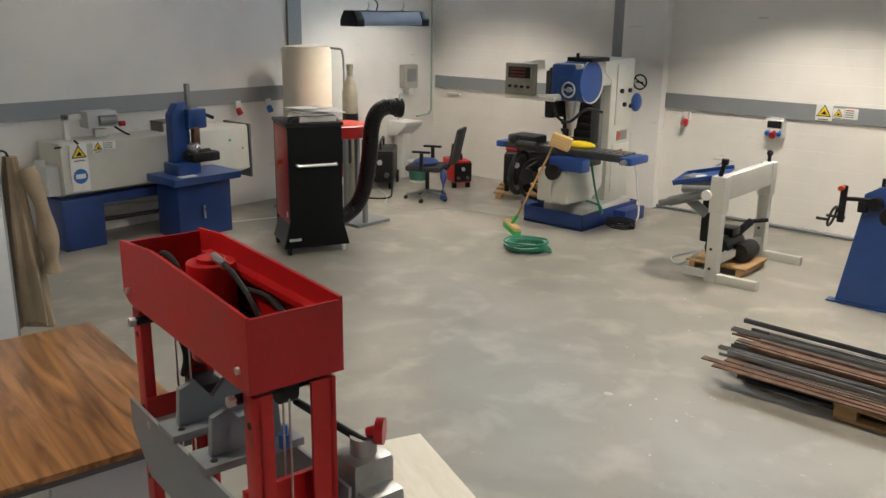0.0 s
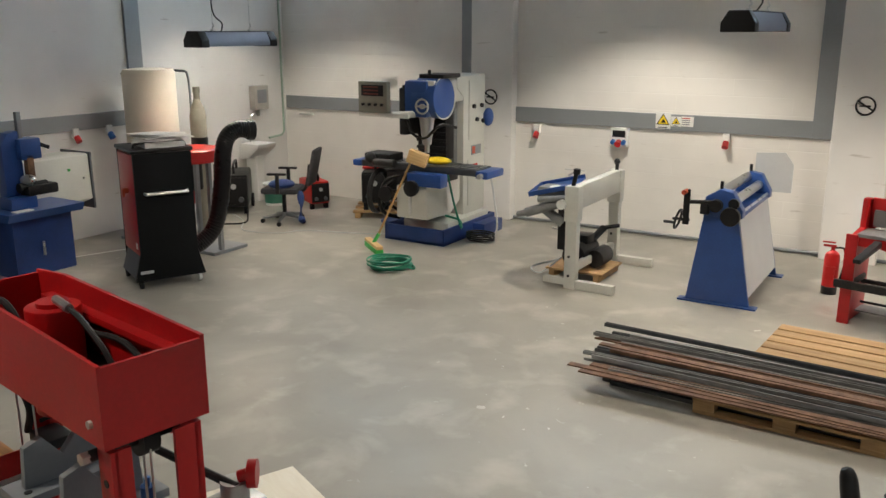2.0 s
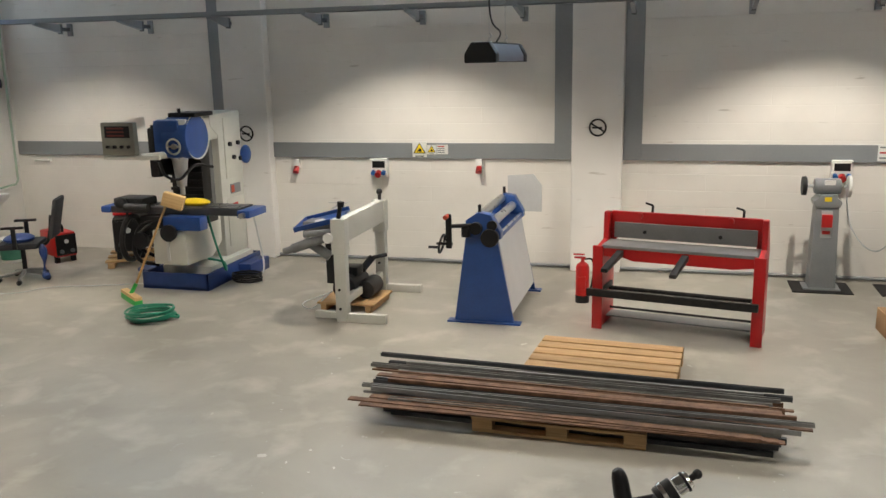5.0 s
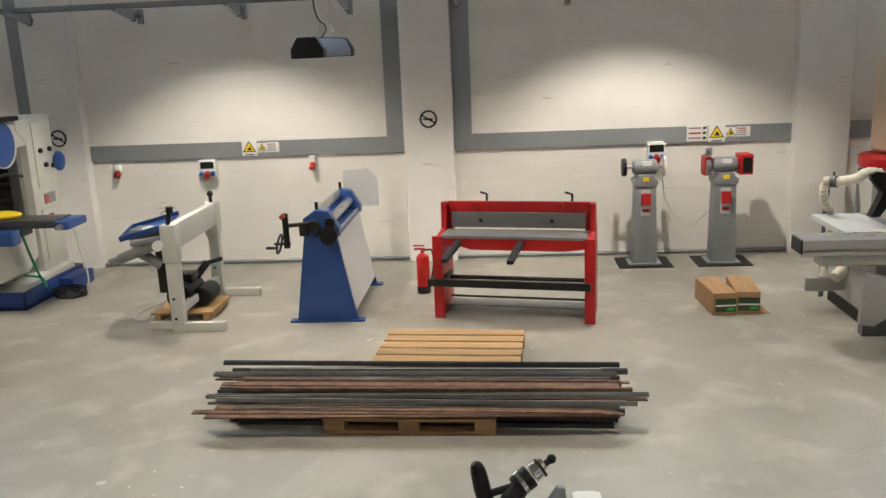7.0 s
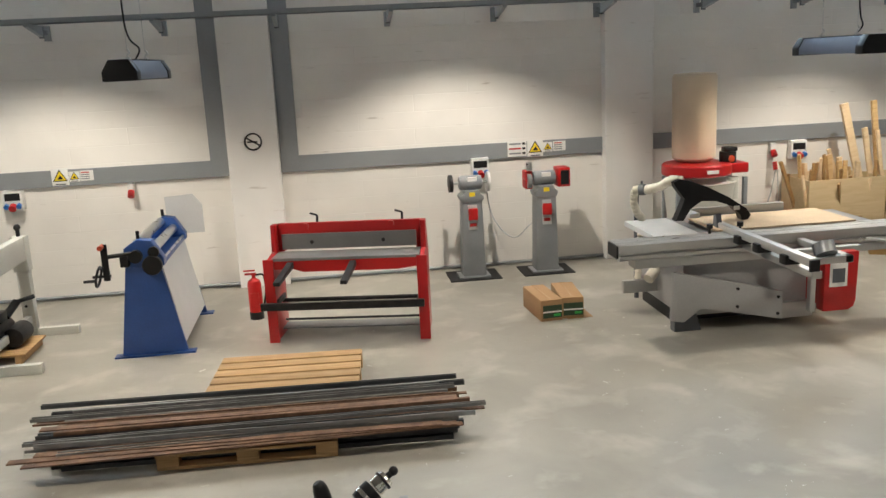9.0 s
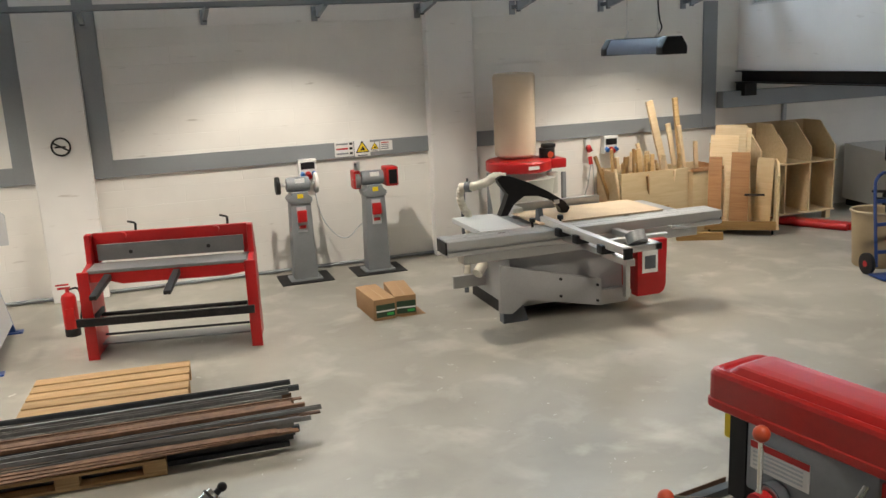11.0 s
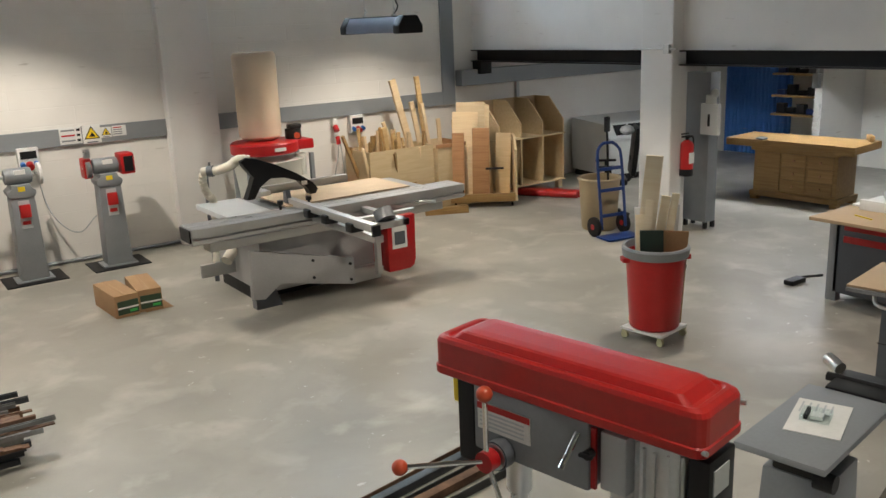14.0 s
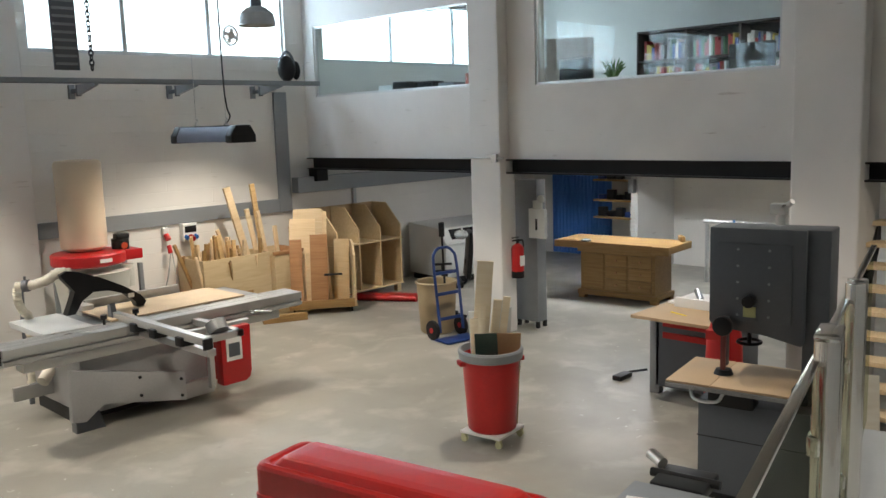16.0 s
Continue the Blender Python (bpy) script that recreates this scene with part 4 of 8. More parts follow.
    part("power_cord", Mesh().tube([(-0.2, -0.2, 0.2), (-0.4, -0.3, 0.02), (-0.6, -0.1, 0.01), (-0.5, 0.3, 0.01), (-0.35, 0.8, 0.01), (-0.6, 1.4, 0.01), (-1.2, 1.8, 0.01)], 0.008, 6), LIGHTGREY, s)


frame_stand()


def slip_roll():
    t = thing("slip_roll", "blue hand-cranked sheet metal roll on a blue stand", "sheet roll", -1.79, 7.98)
    for y in (0.0, 1.3):
        part("stand_leg", Mesh().prism([(-0.33, 0.0), (0.33, 0.0), (0.33, 0.02), (0.3, 0.02), (0.13, 0.88), (-0.17, 0.88), (-0.3, 0.02), (-0.33, 0.02)], "y", y, y + 0.03).box(-0.37, 0.37, y - 0.04, y + 0.07, 0, 0.015), BLUE, t)
    part("side_sheet", Mesh().prism([(0.27, 0.1), (0.13, 0.86), (0.145, 0.86), (0.285, 0.1)], "y", 0.03, 1.3), LIGHTGREY, t)
    part("side_sheet", Mesh().prism([(-0.28, 0.1), (-0.17, 0.86), (-0.185, 0.86), (-0.295, 0.1)], "y", 0.03, 1.3), BLUE, t)
    for y in (-0.03, 1.2):
        part("end_housing", Mesh().prism([(-0.17, 0.86), (0.18, 0.86), (0.18, 0.93), (0.08, 1.1), (-0.04, 1.12), (-0.17, 1.04)], "y", y, y + 0.12, 0.008), BLUE, t)
        part("adjust_screw", Mesh().cyl((-0.04, y + 0.06, 1.12), (-0.04, y + 0.06, 1.19), 0.016, seg=10), IRON, t)
    part("roller", Mesh().cyl((-0.06, 0.09, 1.07), (-0.06, 1.2, 1.07), 0.045, seg=20), STEEL, t)
    part("roller", Mesh().cyl((0.06, 0.09, 0.99), (0.06, 1.2, 0.99), 0.045, seg=20), STEEL, t)
    part("tie_bar", Mesh().cyl((0.15, 0.09, 0.9), (0.15, 1.2, 0.9), 0.015, seg=10), STEEL, t)
    part("bed", Mesh().box(-0.17, 0.17, 0.09, 1.2, 0.86, 0.9, 0.004), BLUE, t)
    part("gear_cover", Mesh().cyl((0.08, -0.1, 0.88), (0.08, -0.03, 0.88), 0.09, seg=22, bev=0.015).cyl((-0.06, -0.09, 0.97), (-0.06, -0.03, 0.97), 0.06, seg=16).cyl((0.1, -0.07, 1.0), (0.1, -0.03, 1.0), 0.05, seg=16), BLACK, t)
    part("end_motor_block", Mesh().box(-0.2, -0.12, -0.1, 0.0, 0.88, 0.99, 0.02), BLACK, t)
    part("crank_arm", Mesh().box(-0.34, -0.28, -0.16, -0.13, 0.78, 1.12, 0.012).cyl((-0.3, -0.14, 1.0), (-0.1, -0.06, 1.0), 0.02, seg=12), BLACK, t)
    part("crank_handle", Mesh().cyl((-0.32, -0.24, 1.1), (-0.32, -0.13, 1.1), 0.022, seg=12), ORANGE, t, "worn orange crank grip")
    part("handwheel", Mesh().tube([(-0.39 + 0.02 * math.sin(a), -0.12 + 0.09 * math.cos(a), 0.82 + 0.09 * math.sin(a)) for a in [k * math.pi / 9 for k in range(18)]], 0.012, 8, 1, True).cyl((-0.44, -0.12, 0.82), (-0.28, -0.12, 0.82), 0.014, seg=8).cyl((-0.5, -0.2, 0.8), (-0.4, -0.2, 0.8), 0.014, seg=8), BLACK, t)
    part("back_panel", Mesh().prism([(-0.02, 0.9), (0.36, 0.9), (0.36, 1.2), (0.27, 1.32), (-0.02, 1.3)], "y", 1.36, 1.38), LIGHTGREY, t, "pale grey sheet panel at the rear")


slip_roll()


def extinguisher(x, y, z, rz, h=0.5, r=0.072, wall=False):
    t = thing("fire_extinguisher", "red fire extinguisher with black base standing on the floor" if not wall else "red fire extinguisher hanging on a white column", "fire extinguisher", x, y, z, rz)
    part("tank", Mesh().lathe([(r, 0.07), (r, h * 0.72), (r * 0.85, h * 0.78), (r * 0.45, h * 0.82), (0.022, h * 0.84)]), REDPLASTIC, t)
    part("base", Mesh().lathe([(r * 1.03, 0.0), (r * 1.05, 0.075), (r, 0.08)]), BLACK, t)
    part("valve", Mesh().cyl((0, 0, h * 0.83), (0, 0, h * 0.92), 0.02, seg=12).box(-0.09, 0.03, -0.012, 0.012, h * 0.9, h * 0.94, 0.004).box(-0.1, 0.02, -0.01, 0.01, h * 0.97, h, 0.004), DARKRED if not wall else BLACK, t)
    part("hose", Mesh().tube([(0.02, 0, h * 0.89), (0.1, 0, h * 0.88), (0.115, 0, h * 0.6), (0.09, 0, h * 0.3)], 0.01, 8), RUBBER, t)
    part("label_field", Mesh().box(-0.04, 0.04, -r - 0.002, -r + 0.01, h * 0.3, h * 0.55), PAPER if wall else REDPLASTIC, t)


extinguisher(-0.92, 8.93, 0, 0, 0.53)


def foot_shear():
    t = thing("foot_shear", "red foot-operated sheet metal shear with grey table", "sheet shear", 0.05, 7.96, 0, -11)
    for s in (-1, 1):
        part("side_frame", Mesh().prism([(-0.06, 0.0), (0.42, 0.0), (0.42, 0.8), (0.3, 1.1), (0.2, 1.1), (0.18, 0.84), (-0.06, 0.8)], "x", s * 0.73 - 0.025, s * 0.73 + 0.025, 0.005), RED, t)
        part("side_flange", Mesh().box(s * 0.73 - 0.05, s * 0.73 + 0.05, -0.09, -0.06, 0, 0.82, 0.006), RED, t)
        part("blade_guide", Mesh().box(s * 0.7 - 0.05, s * 0.7 + 0.05, 0.28, 0.36, 0.82, 1.06, 0.008), RED, t)
    part("table", Mesh().box(-0.7, 0.7, -0.07, 0.24, 0.8, 0.83, 0.004), GREYSTEEL, t)
    part("apron", Mesh().prism([(-0.72, 0.8), (0.72, 0.8), (0.72, 0.72), (0.5, 0.69), (-0.4, 0.69), (-0.5, 0.72), (-0.72, 0.72)], "y", -0.06, -0.03), RED, t)
    part("hold_down", Mesh().box(-0.66, 0.66, 0.23, 0.26, 0.85, 1.0, 0.004), mat("dull_grey_enamel", (0.16, 0.16, 0.16), 0.5, 0.1, 0.15, 4, 0.03), t)
    for x in (-0.36, 0.34):
        part("bolt_head", Mesh().cyl((x, 0.215, 0.92), (x, 0.23, 0.92), 0.02, seg=6), IRON, t)
    part("blade_beam", Mesh().box(-0.7, 0.7, 0.27, 0.32, 0.84, 1.1, 0.006), RED, t)
    for x in (-0.42, 0.42):
        part("spring_boss", Mesh().cyl((x, 0.24, 1.07), (x, 0.33, 1.07), 0.03, seg=12), RED, t)
        part("gauge_clamp", Mesh().cyl((x + 0.1, 0.34, 1.08), (x + 0.1, 0.36, 1.16), 0.012, seg=8).cyl((x + 0.1, 0.36, 1.16), (x + 0.03, 0.36, 1.18), 0.01, seg=8), BLACK, t)
    for x in (-0.52, 0.08):
        part("support_arm", Mesh().prism([(-0.62, 0.70), (-0.62, 0.735), (-0.06, 0.79), (-0.06, 0.735)], "x", x - 0.03, x + 0.03, 0.004), IRON, t)
    part("pedal_bar", Mesh().box(-0.82, 0.74, -0.16, -0.11, 0.34, 0.41, 0.006), IRON, t)
    part("pedal_link", Mesh().box(-0.74, -0.68, -0.14, 0.3, 0.35, 0.4, 0.006), IRON, t)
    part("pedal_link", Mesh().box(0.66, 0.72, -0.14, 0.3, 0.35, 0.4, 0.006), IRON, t)
    part("cross_bar", Mesh().cyl((-0.72, 0.26, 0.33), (0.72, 0.26, 0.33), 0.022, seg=12), IRON, t)
    part("floor_plate", Mesh().box(-0.72, 0.72, 0.16, 0.36, 0.06, 0.075), GREYSTEEL, t)
    part("floor_rod", Mesh().cyl((-0.72, 0.3, 0.12), (0.72, 0.3, 0.12), 0.012, seg=10), IRON, t)


foot_shear()


def grinder(x, kind):
    t = thing("pedestal_grinder", "grey pedestal grinder with bare polishing wheel" if kind else "grey pedestal grinder with red wheel guard", "grinder", x, 9.98, 0, 0, "pedestal grinders")
    part("floor_mat", Mesh().box(-0.31, 0.31, -0.24, 0.26, 0, 0.012), RUBBER, t, "dark square floor plate")
    part("foot_plate", Mesh().box(-0.19, 0.19, -0.15, 0.15, 0.012, 0.03, 0.004), MIDGREY, t)
    part("pedestal", Mesh().prism([(-0.14, 0.03), (0.14, 0.03), (0.118, 0.93), (-0.118, 0.93)], "y", -0.12, 0.12, 0.01), MIDGREY, t)
    part("top_plate", Mesh().prism([(-0.12, 0.93), (0.12, 0.93), (0.14, 0.97), (0.14, 1.0), (0.1, 1.03), (0.09, 1.07), (-0.09, 1.07), (-0.1, 1.03), (-0.14, 1.0), (-0.14, 0.97)], "y", -0.13, 0.13, 0.006), MIDGREY, t)
    part("motor", Mesh().cyl((-0.14, 0, 1.15), (0.14, 0, 1.15), 0.088, seg=24, bev=0.035), MIDGREY, t)
    part("shaft", Mesh().cyl((-0.24, 0, 1.15), (0.24, 0, 1.15), 0.02, seg=12), STEEL, t)
    part("name_plate", Mesh().box(-0.04, 0.07, -0.085, -0.06, 1.16, 1.22), WHITE, t)
    part("safety_label", Mesh().box(-0.035, 0.035, -0.132, -0.128, 1.0, 1.05), YELLOW, t)
    part("switch_plate", Mesh().box(-0.055, 0.055, -0.128, -0.12, 0.6, 0.9), LIGHTGREY, t)
    part("switch", Mesh().box(-0.055, 0.055, -0.17, -0.128, 0.72, 0.86, 0.012), REDPLASTIC, t, "red emergency switch")
    part("label_bar", Mesh().box(-0.04, 0.04, -0.131, -0.128, 0.64, 0.68), REDPLASTIC, t)
    if kind:
        part("wheel", Mesh().cyl((-0.26, 0, 1.15), (-0.21, 0, 1.15), 0.105, seg=26, bev=0.01), IRON, t, "dark brush wheel")
        part("wheel", Mesh().cyl((0.2, 0, 1.15), (0.235, 0, 1.15), 0.12, seg=26, bev=0.012), PAPER, t, "pale cloth polishing wheel")
    else:
        part("guard", Mesh().box(0.15, 0.3, -0.12, 0.12, 1.04, 1.27, 0.015), REDPLASTIC, t)
        part("guard_opening", Mesh().box(0.18, 0.28, -0.126, -0.115, 1.07, 1.24), BLACK, t)
        part("guard", Mesh().box(-0.24, -0.15, -0.07, 0.12, 1.03, 1.25, 0.02), REDPLASTIC, t)
        part("wheel", Mesh().cyl((-0.22, -0.05, 1.13), (-0.17, -0.05, 1.13), 0.09, seg=22), GREYSTEEL, t)
        part("spark_shield", Mesh().box(-0.23, -0.16, -0.09, -0.08, 1.26, 1.36), STEEL, t)
    return t


grinder(1.6, True)
grinder(2.5, False)
solo("power_cable", Mesh().tube([(1.86, 10.4, 1.15), (1.92, 10.38, 0.7), (2.06, 10.3, 0.45), (2.2, 10.2, 0.4), (2.34, 10.12, 0.55), (2.42, 10.1, 0.6)], 0.007, 6), LIGHTGREY, "thin grey cable hanging between the grinders", "cable")


def carton(x, y, rz):
    t = thing("cardboard_box", "brown cardboard carton with green printed label on floor", "box", x, y, 0, rz, "cardboard cartons")
    part("box", Mesh().box(-0.112, 0.112, -0.3, 0.3, 0, 0.215, 0.006), CARD, t)
    part("tape", Mesh().box(-0.022, 0.022, -0.302, 0.302, 0.214, 0.2165), CARD, t)
    part("flap_gap", Mesh().box(-0.003, 0.003, -0.29, 0.29, 0.2165, 0.2175), OAK, t)
    part("label_field", Mesh().box(-0.09, 0.105, -0.304, -0.3, 0.03, 0.16), mat("dark_green_print", (0.03, 0.06, 0.03), 0.6), t)
    part("label_band", Mesh().box(-0.09, 0.105, -0.306, -0.304, 0.085, 0.1), PAPER, t)
    part("label_band", Mesh().box(0.02, 0.09, -0.306, -0.304, 0.045, 0.07), GREEN, t)


carton(2.02, 8.25, 4)
carton(2.29, 8.28, -5)
solo("floor_mat", mbox(-0.1, 0.16, -0.28, 0.34, 0, 0.003), CARD, "flat brown card sheet under the cartons", "card", m=pose(2.3, 8.24, -0.001, 0, 0, 2))


def pallet(x, y, rz=0.0):
    t = thing("wooden_pallet", "worn wooden pallet lying on the floor", "pallet", x, y, 0, rz, "wooden pallets")
    for yy in (-0.35, 0, 0.35):
        part("bottom_board", Mesh().box(-0.6, 0.6, yy - 0.05, yy + 0.05, 0, 0.022, 0.002), PALLETWOOD, t)
        part("stringer_board", Mesh().box(-0.6, 0.6, yy - 0.0725, yy + 0.0725, 0.1, 0.122, 0.002), PALLETWOOD, t)
        for xx in (-0.5275, 0, 0.5275):
            part("block", Mesh().box(xx - 0.0725, xx + 0.0725, yy - 0.05, yy + 0.05, 0.022, 0.1, 0.003), PALLETWOOD, t)
    for k in range(5):
        yy = -0.33 + k * 0.165
        part("deck_board", Mesh().box(-0.6, 0.6, yy - 0.066, yy + 0.066, 0.122, 0.144, 0.003), PALLETWOOD, t)
    return t


pallet(-0.7, 5.84, -2.5)
pallet(-0.5, 6.84, -4)


def metal_bars():
    """Long profiles lying on the pallet."""
    rnd = random.Random(11)
    n = 26
    for k in range(n):
        u = k / (n - 1)
        y = 5.40 + u * 0.85
        L = rnd.uniform(2.65, 3.15)
        x = -0.68 + rnd.uniform(-0.1, 0.1) - 0.03 * (1 - u)
        tilt = rnd.uniform(-1.5, 1.5) - 1.6
        zz = 0.146 + (0.035 if k % 3 == 1 else 0.0) + 0.02 * (0.5 - abs(u - 0.5))
        kind = k % 4
        if k in (0, 1, 2):
            kind, zz = 1, 0.15 + 0.008 * k
        if k >= n - 3:
            kind, zz = 3, 0.148 + 0.02 * (k - n + 3)
        w, h = rnd.uniform(0.025, 0.055), rnd.uniform(0.014, 0.036)
        m = Mesh()
        if kind == 0:
            m.prism([(-w / 2, 0), (w / 2, 0), (w / 2, 0.006), (-w / 2 + 0.006, 0.006), (-w / 2 + 0.006, h), (-w / 2, h)], "x", -L / 2, L / 2)
        elif kind == 1:
            m.box(-L / 2, L / 2, -w * 0.7, w * 0.7, 0, 0.01, 0.001)
        elif kind == 2:
            m.box(-L / 2, L / 2, -h / 2, h / 2, 0, h, 0.002)
        else:
            m.prism([(-w / 2, 0), (w / 2, 0), (w / 2, h * 1.3), (w / 2 - 0.006, h * 1.3), (w / 2 - 0.006, 0.006), (-w / 2 + 0.006, 0.006), (-w / 2 + 0.006, h * 1.3), (-w / 2, h * 1.3)], "x", -L / 2, L / 2)
        material = RUST if k in (0, 1, 2, 5, 9, 16, 20) else rnd.choice((MILLSCALE, BARSTEEL, BARSTEEL, BARSTEEL, GREYSTEEL, RUST))
        solo("metal_bar", m, material, "rusty flat steel bar on the pallet" if material == RUST else "dark steel profile bar on the pallet", "metal bar", "long steel bars on the pallet", m=pose(x, y, zz, 0, 0, tilt))


metal_bars()
rnd = random.Random(31)
for k in range(7):
    wd = rnd.uniform(0.035, 0.05)
    solo("metal_bar", Mesh().box(-rnd.uniform(1.3, 1.42), rnd.uniform(1.3, 1.42), -wd / 2, wd / 2, 0, wd, 0.002), (DARKSTEEL, MILLSCALE)[k % 3 == 2], "dark square steel bar pushed through the pallet openings", "metal bar", "dark bars through the pallet", m=pose(-0.68 + rnd.uniform(-0.06, 0.06), 5.57 + 0.055 * (k % 4), 0.0 if k < 4 else 0.05, 0, 0, -2.5 + rnd.uniform(-0.15, 0.15)))

# ---- west side ----
def wpart(name, mesh, material, parent, label="", base=None):
    """A part given in world metres."""
    top = parent if base is None else base
    mesh.move(top.matrix_basis.inverted())
    return part(name, mesh, material, parent, label)


def band_saw_horizontal():
    t = thing("metal_band_saw", "long grey and blue horizontal metal saw bench", "metal saw", -9.0, 5.1, 0, 0)
    w = lambda n, m, c, l="": wpart(n, m, c, t, l)
    prof = [(-9.28, 0.66), (-9.28, 1.14), (-8.8, 1.16), (-8.76, 1.14), (-8.74, 0.62), (-8.9, 0.56), (-9.1, 0.56)]
    w("cover", Mesh().prism(prof, "y", 3.92, 6.3, 0.012), BEIGE)
    w("cover_edge", Mesh().box(-9.28, -8.735, 6.3, 6.33, 0.5, 1.17, 0.005), DARKGREY)
    w("cabinet_leg", Mesh().box(-9.2, -8.72, 3.86, 4.32, 0, 0.56, 0.01), DARKBLUE)
    w("chip_tray", Mesh().prism([(-9.15, 0.42), (-8.75, 0.46), (-8.75, 0.56), (-9.15, 0.56)], "y", 4.32, 5.2), DARKBLUE)
    w("tie_rod", Mesh().cyl((-8.78, 4.32, 0.28), (-8.7, 5.2, 0.28), 0.025), BLACK)
    w("tie_rod", Mesh().cyl((-9.0, 4.32, 0.38), (-8.95, 5.2, 0.34), 0.015), LIGHTGREY)
    w("end_gearbox", Mesh().box(-9.22, -8.82, 3.78, 3.92, 0.6, 0.92, 0.02).cyl((-9.0, 3.8, 0.92), (-9.0, 3.8, 0.98), 0.06), LIGHTGREY)
    w("latch", Mesh().cyl((-8.73, 3.85, 1.13), (-8.73, 3.92, 1.13), 0.01), IRON)
    w("latch", Mesh().cyl((-8.72, 4.1, 1.15), (-8.72, 4.06, 1.19), 0.012), IRON)
    w("door_lock", Mesh().cyl((-8.738, 6.2, 0.88), (-8.71, 6.2, 0.88), 0.014), STEEL)
    w("green_label", Mesh().box(-8.74, -8.732, 6.0, 6.03, 0.98, 1.01), GREEN)
    # bright frame and control head above the cover
    w("arm_frame", Mesh().box(-9.1, -9.04, 4.12, 4.18, 1.14, 1.42, 0.005).box(-9.1, -9.04, 4.12, 4.5, 1.36, 1.42, 0.005).box(-9.1, -9.04, 4.46, 4.6, 1.14, 1.24, 0.005), WHITE)
    w("control_head", Mesh().box(-9.1, -8.9, 4.32, 4.66, 1.27, 1.45, 0.012), LIGHTGREY)
    w("control_motor", Mesh().cyl((-8.9, 4.44, 1.35), (-8.9, 4.64, 1.35), 0.055, seg=18), GREYSTEEL)
    w("stop_button", Mesh().cyl((-8.88, 4.67, 1.3), (-8.88, 4.73, 1.3), 0.03), REDPLASTIC)
    w("cable", Mesh().tube([(-8.95, 4.6, 1.3), (-8.9, 4.72, 1.2), (-8.92, 4.8, 1.16)], 0.012, 8), BLACK)
    w("box_holder", Mesh().box(-9.15, -8.9, 5.2, 5.22, 1.15, 1.27).box(-9.15, -8.9, 5.2, 5.6, 1.25, 1.27).box(-9.15, -8.9, 5.45, 5.6, 1.15, 1.2), GREYSTEEL)
    for nm, yy, zz, s in (("warn", 4.1, 1.05, 0.17), ("warn", 4.32, 1.09, 0.1)):
        sg = sign_plate(-8.735, yy, zz, s + 0.02, s + 0.02, nm, "x")
    sign_plate(-8.735, 4.46, 1.1, 0.13, 0.09, "redtext", "x")
    g = thing("goggles_sign", "blue round eye protection sign on white plate", "sign", -8.735, 4.1, 0.8, 90)
    part("plate", Mesh().box(-0.1, 0.1, -0.004, 0, -0.16, 0.15, 0.001), WHITE, g)
    part("disc", Mesh().cyl((0, -0.007, 0.0), (0, -0.004, 0.0), 0.08, seg=26), SIGNBLUE, g)
    part("symbol", Mesh().box(-0.055, 0.055, -0.009, -0.007, -0.025, 0.025, 0.001), WHITE, g)
    # blue pillar saw in front
    u = thing("pillar_saw", "blue upright machine on a square blue cabinet", "machine", -8.55, 5.5, 0, 0)
    w2 = lambda n, m, c, l="": wpart(n, m, c, u, l)
    w2("cabinet", Mesh().box(-8.72, -8.28, 5.1, 5.8, 0, 0.62, 0.012), DARKBLUE)
    w2("top_tray", Mesh().prism([(-8.76, 0.6), (-8.18, 0.6), (-8.14, 0.68), (-8.8, 0.68)], "y", 5.0, 5.88), BLUE)
    w2("handle", Mesh().cyl((-8.26, 5.42, 0.2), (-8.26, 5.42, 0.34), 0.014), STEEL)
    w2("block", Mesh().box(-8.62, -8.32, 5.15, 5.45, 0.68, 0.8, 0.015), BLUE)
    w2("swan_neck", Mesh().prism([(5.2, 0.68), (5.42, 0.68), (5.42, 1.25), (5.46, 1.36), (5.4, 1.44), (5.28, 1.42), (5.2, 1.3)], "x", -8.6, -8.46, 0.015), BLUE)
    w2("head", Mesh().box(-8.58, -8.38, 5.36, 5.6, 1.15, 1.36, 0.02), BLUE)
    w2("post", Mesh().box(-8.5, -8.45, 5.4, 5.45, 1.3, 1.62, 0.004), GREYSTEEL)
    w2("slide", Mesh().box(-8.45, -8.38, 5.42, 5.5, 0.85, 1.2, 0.008), RUST)
    w2("vice", Mesh().box(-8.55, -8.3, 5.35, 5.7, 0.8, 0.9, 0.02).cyl((-8.4, 5.3, 0.88), (-8.4, 5.62, 0.88), 0.05), IRON)
    w2("vice_jaw", Mesh().ball((-8.4, 5.42, 0.95), 0.07, 1.2, 1.2, 0.8, 14), STEEL)
    w2("paper", Mesh().box(-8.3, -8.2, 5.12, 5.32, 0.68, 0.686), PAPER)
    w2("knob", Mesh().cyl((-8.48, 5.6, 1.3), (-8.48, 5.75, 1.24), 0.02), BLACK)
    u.matrix_basis = pose(-8.55, 5.37, 0) @ Matrix.Diagonal((1, 1, 1.07, 1))


band_saw_horizontal()


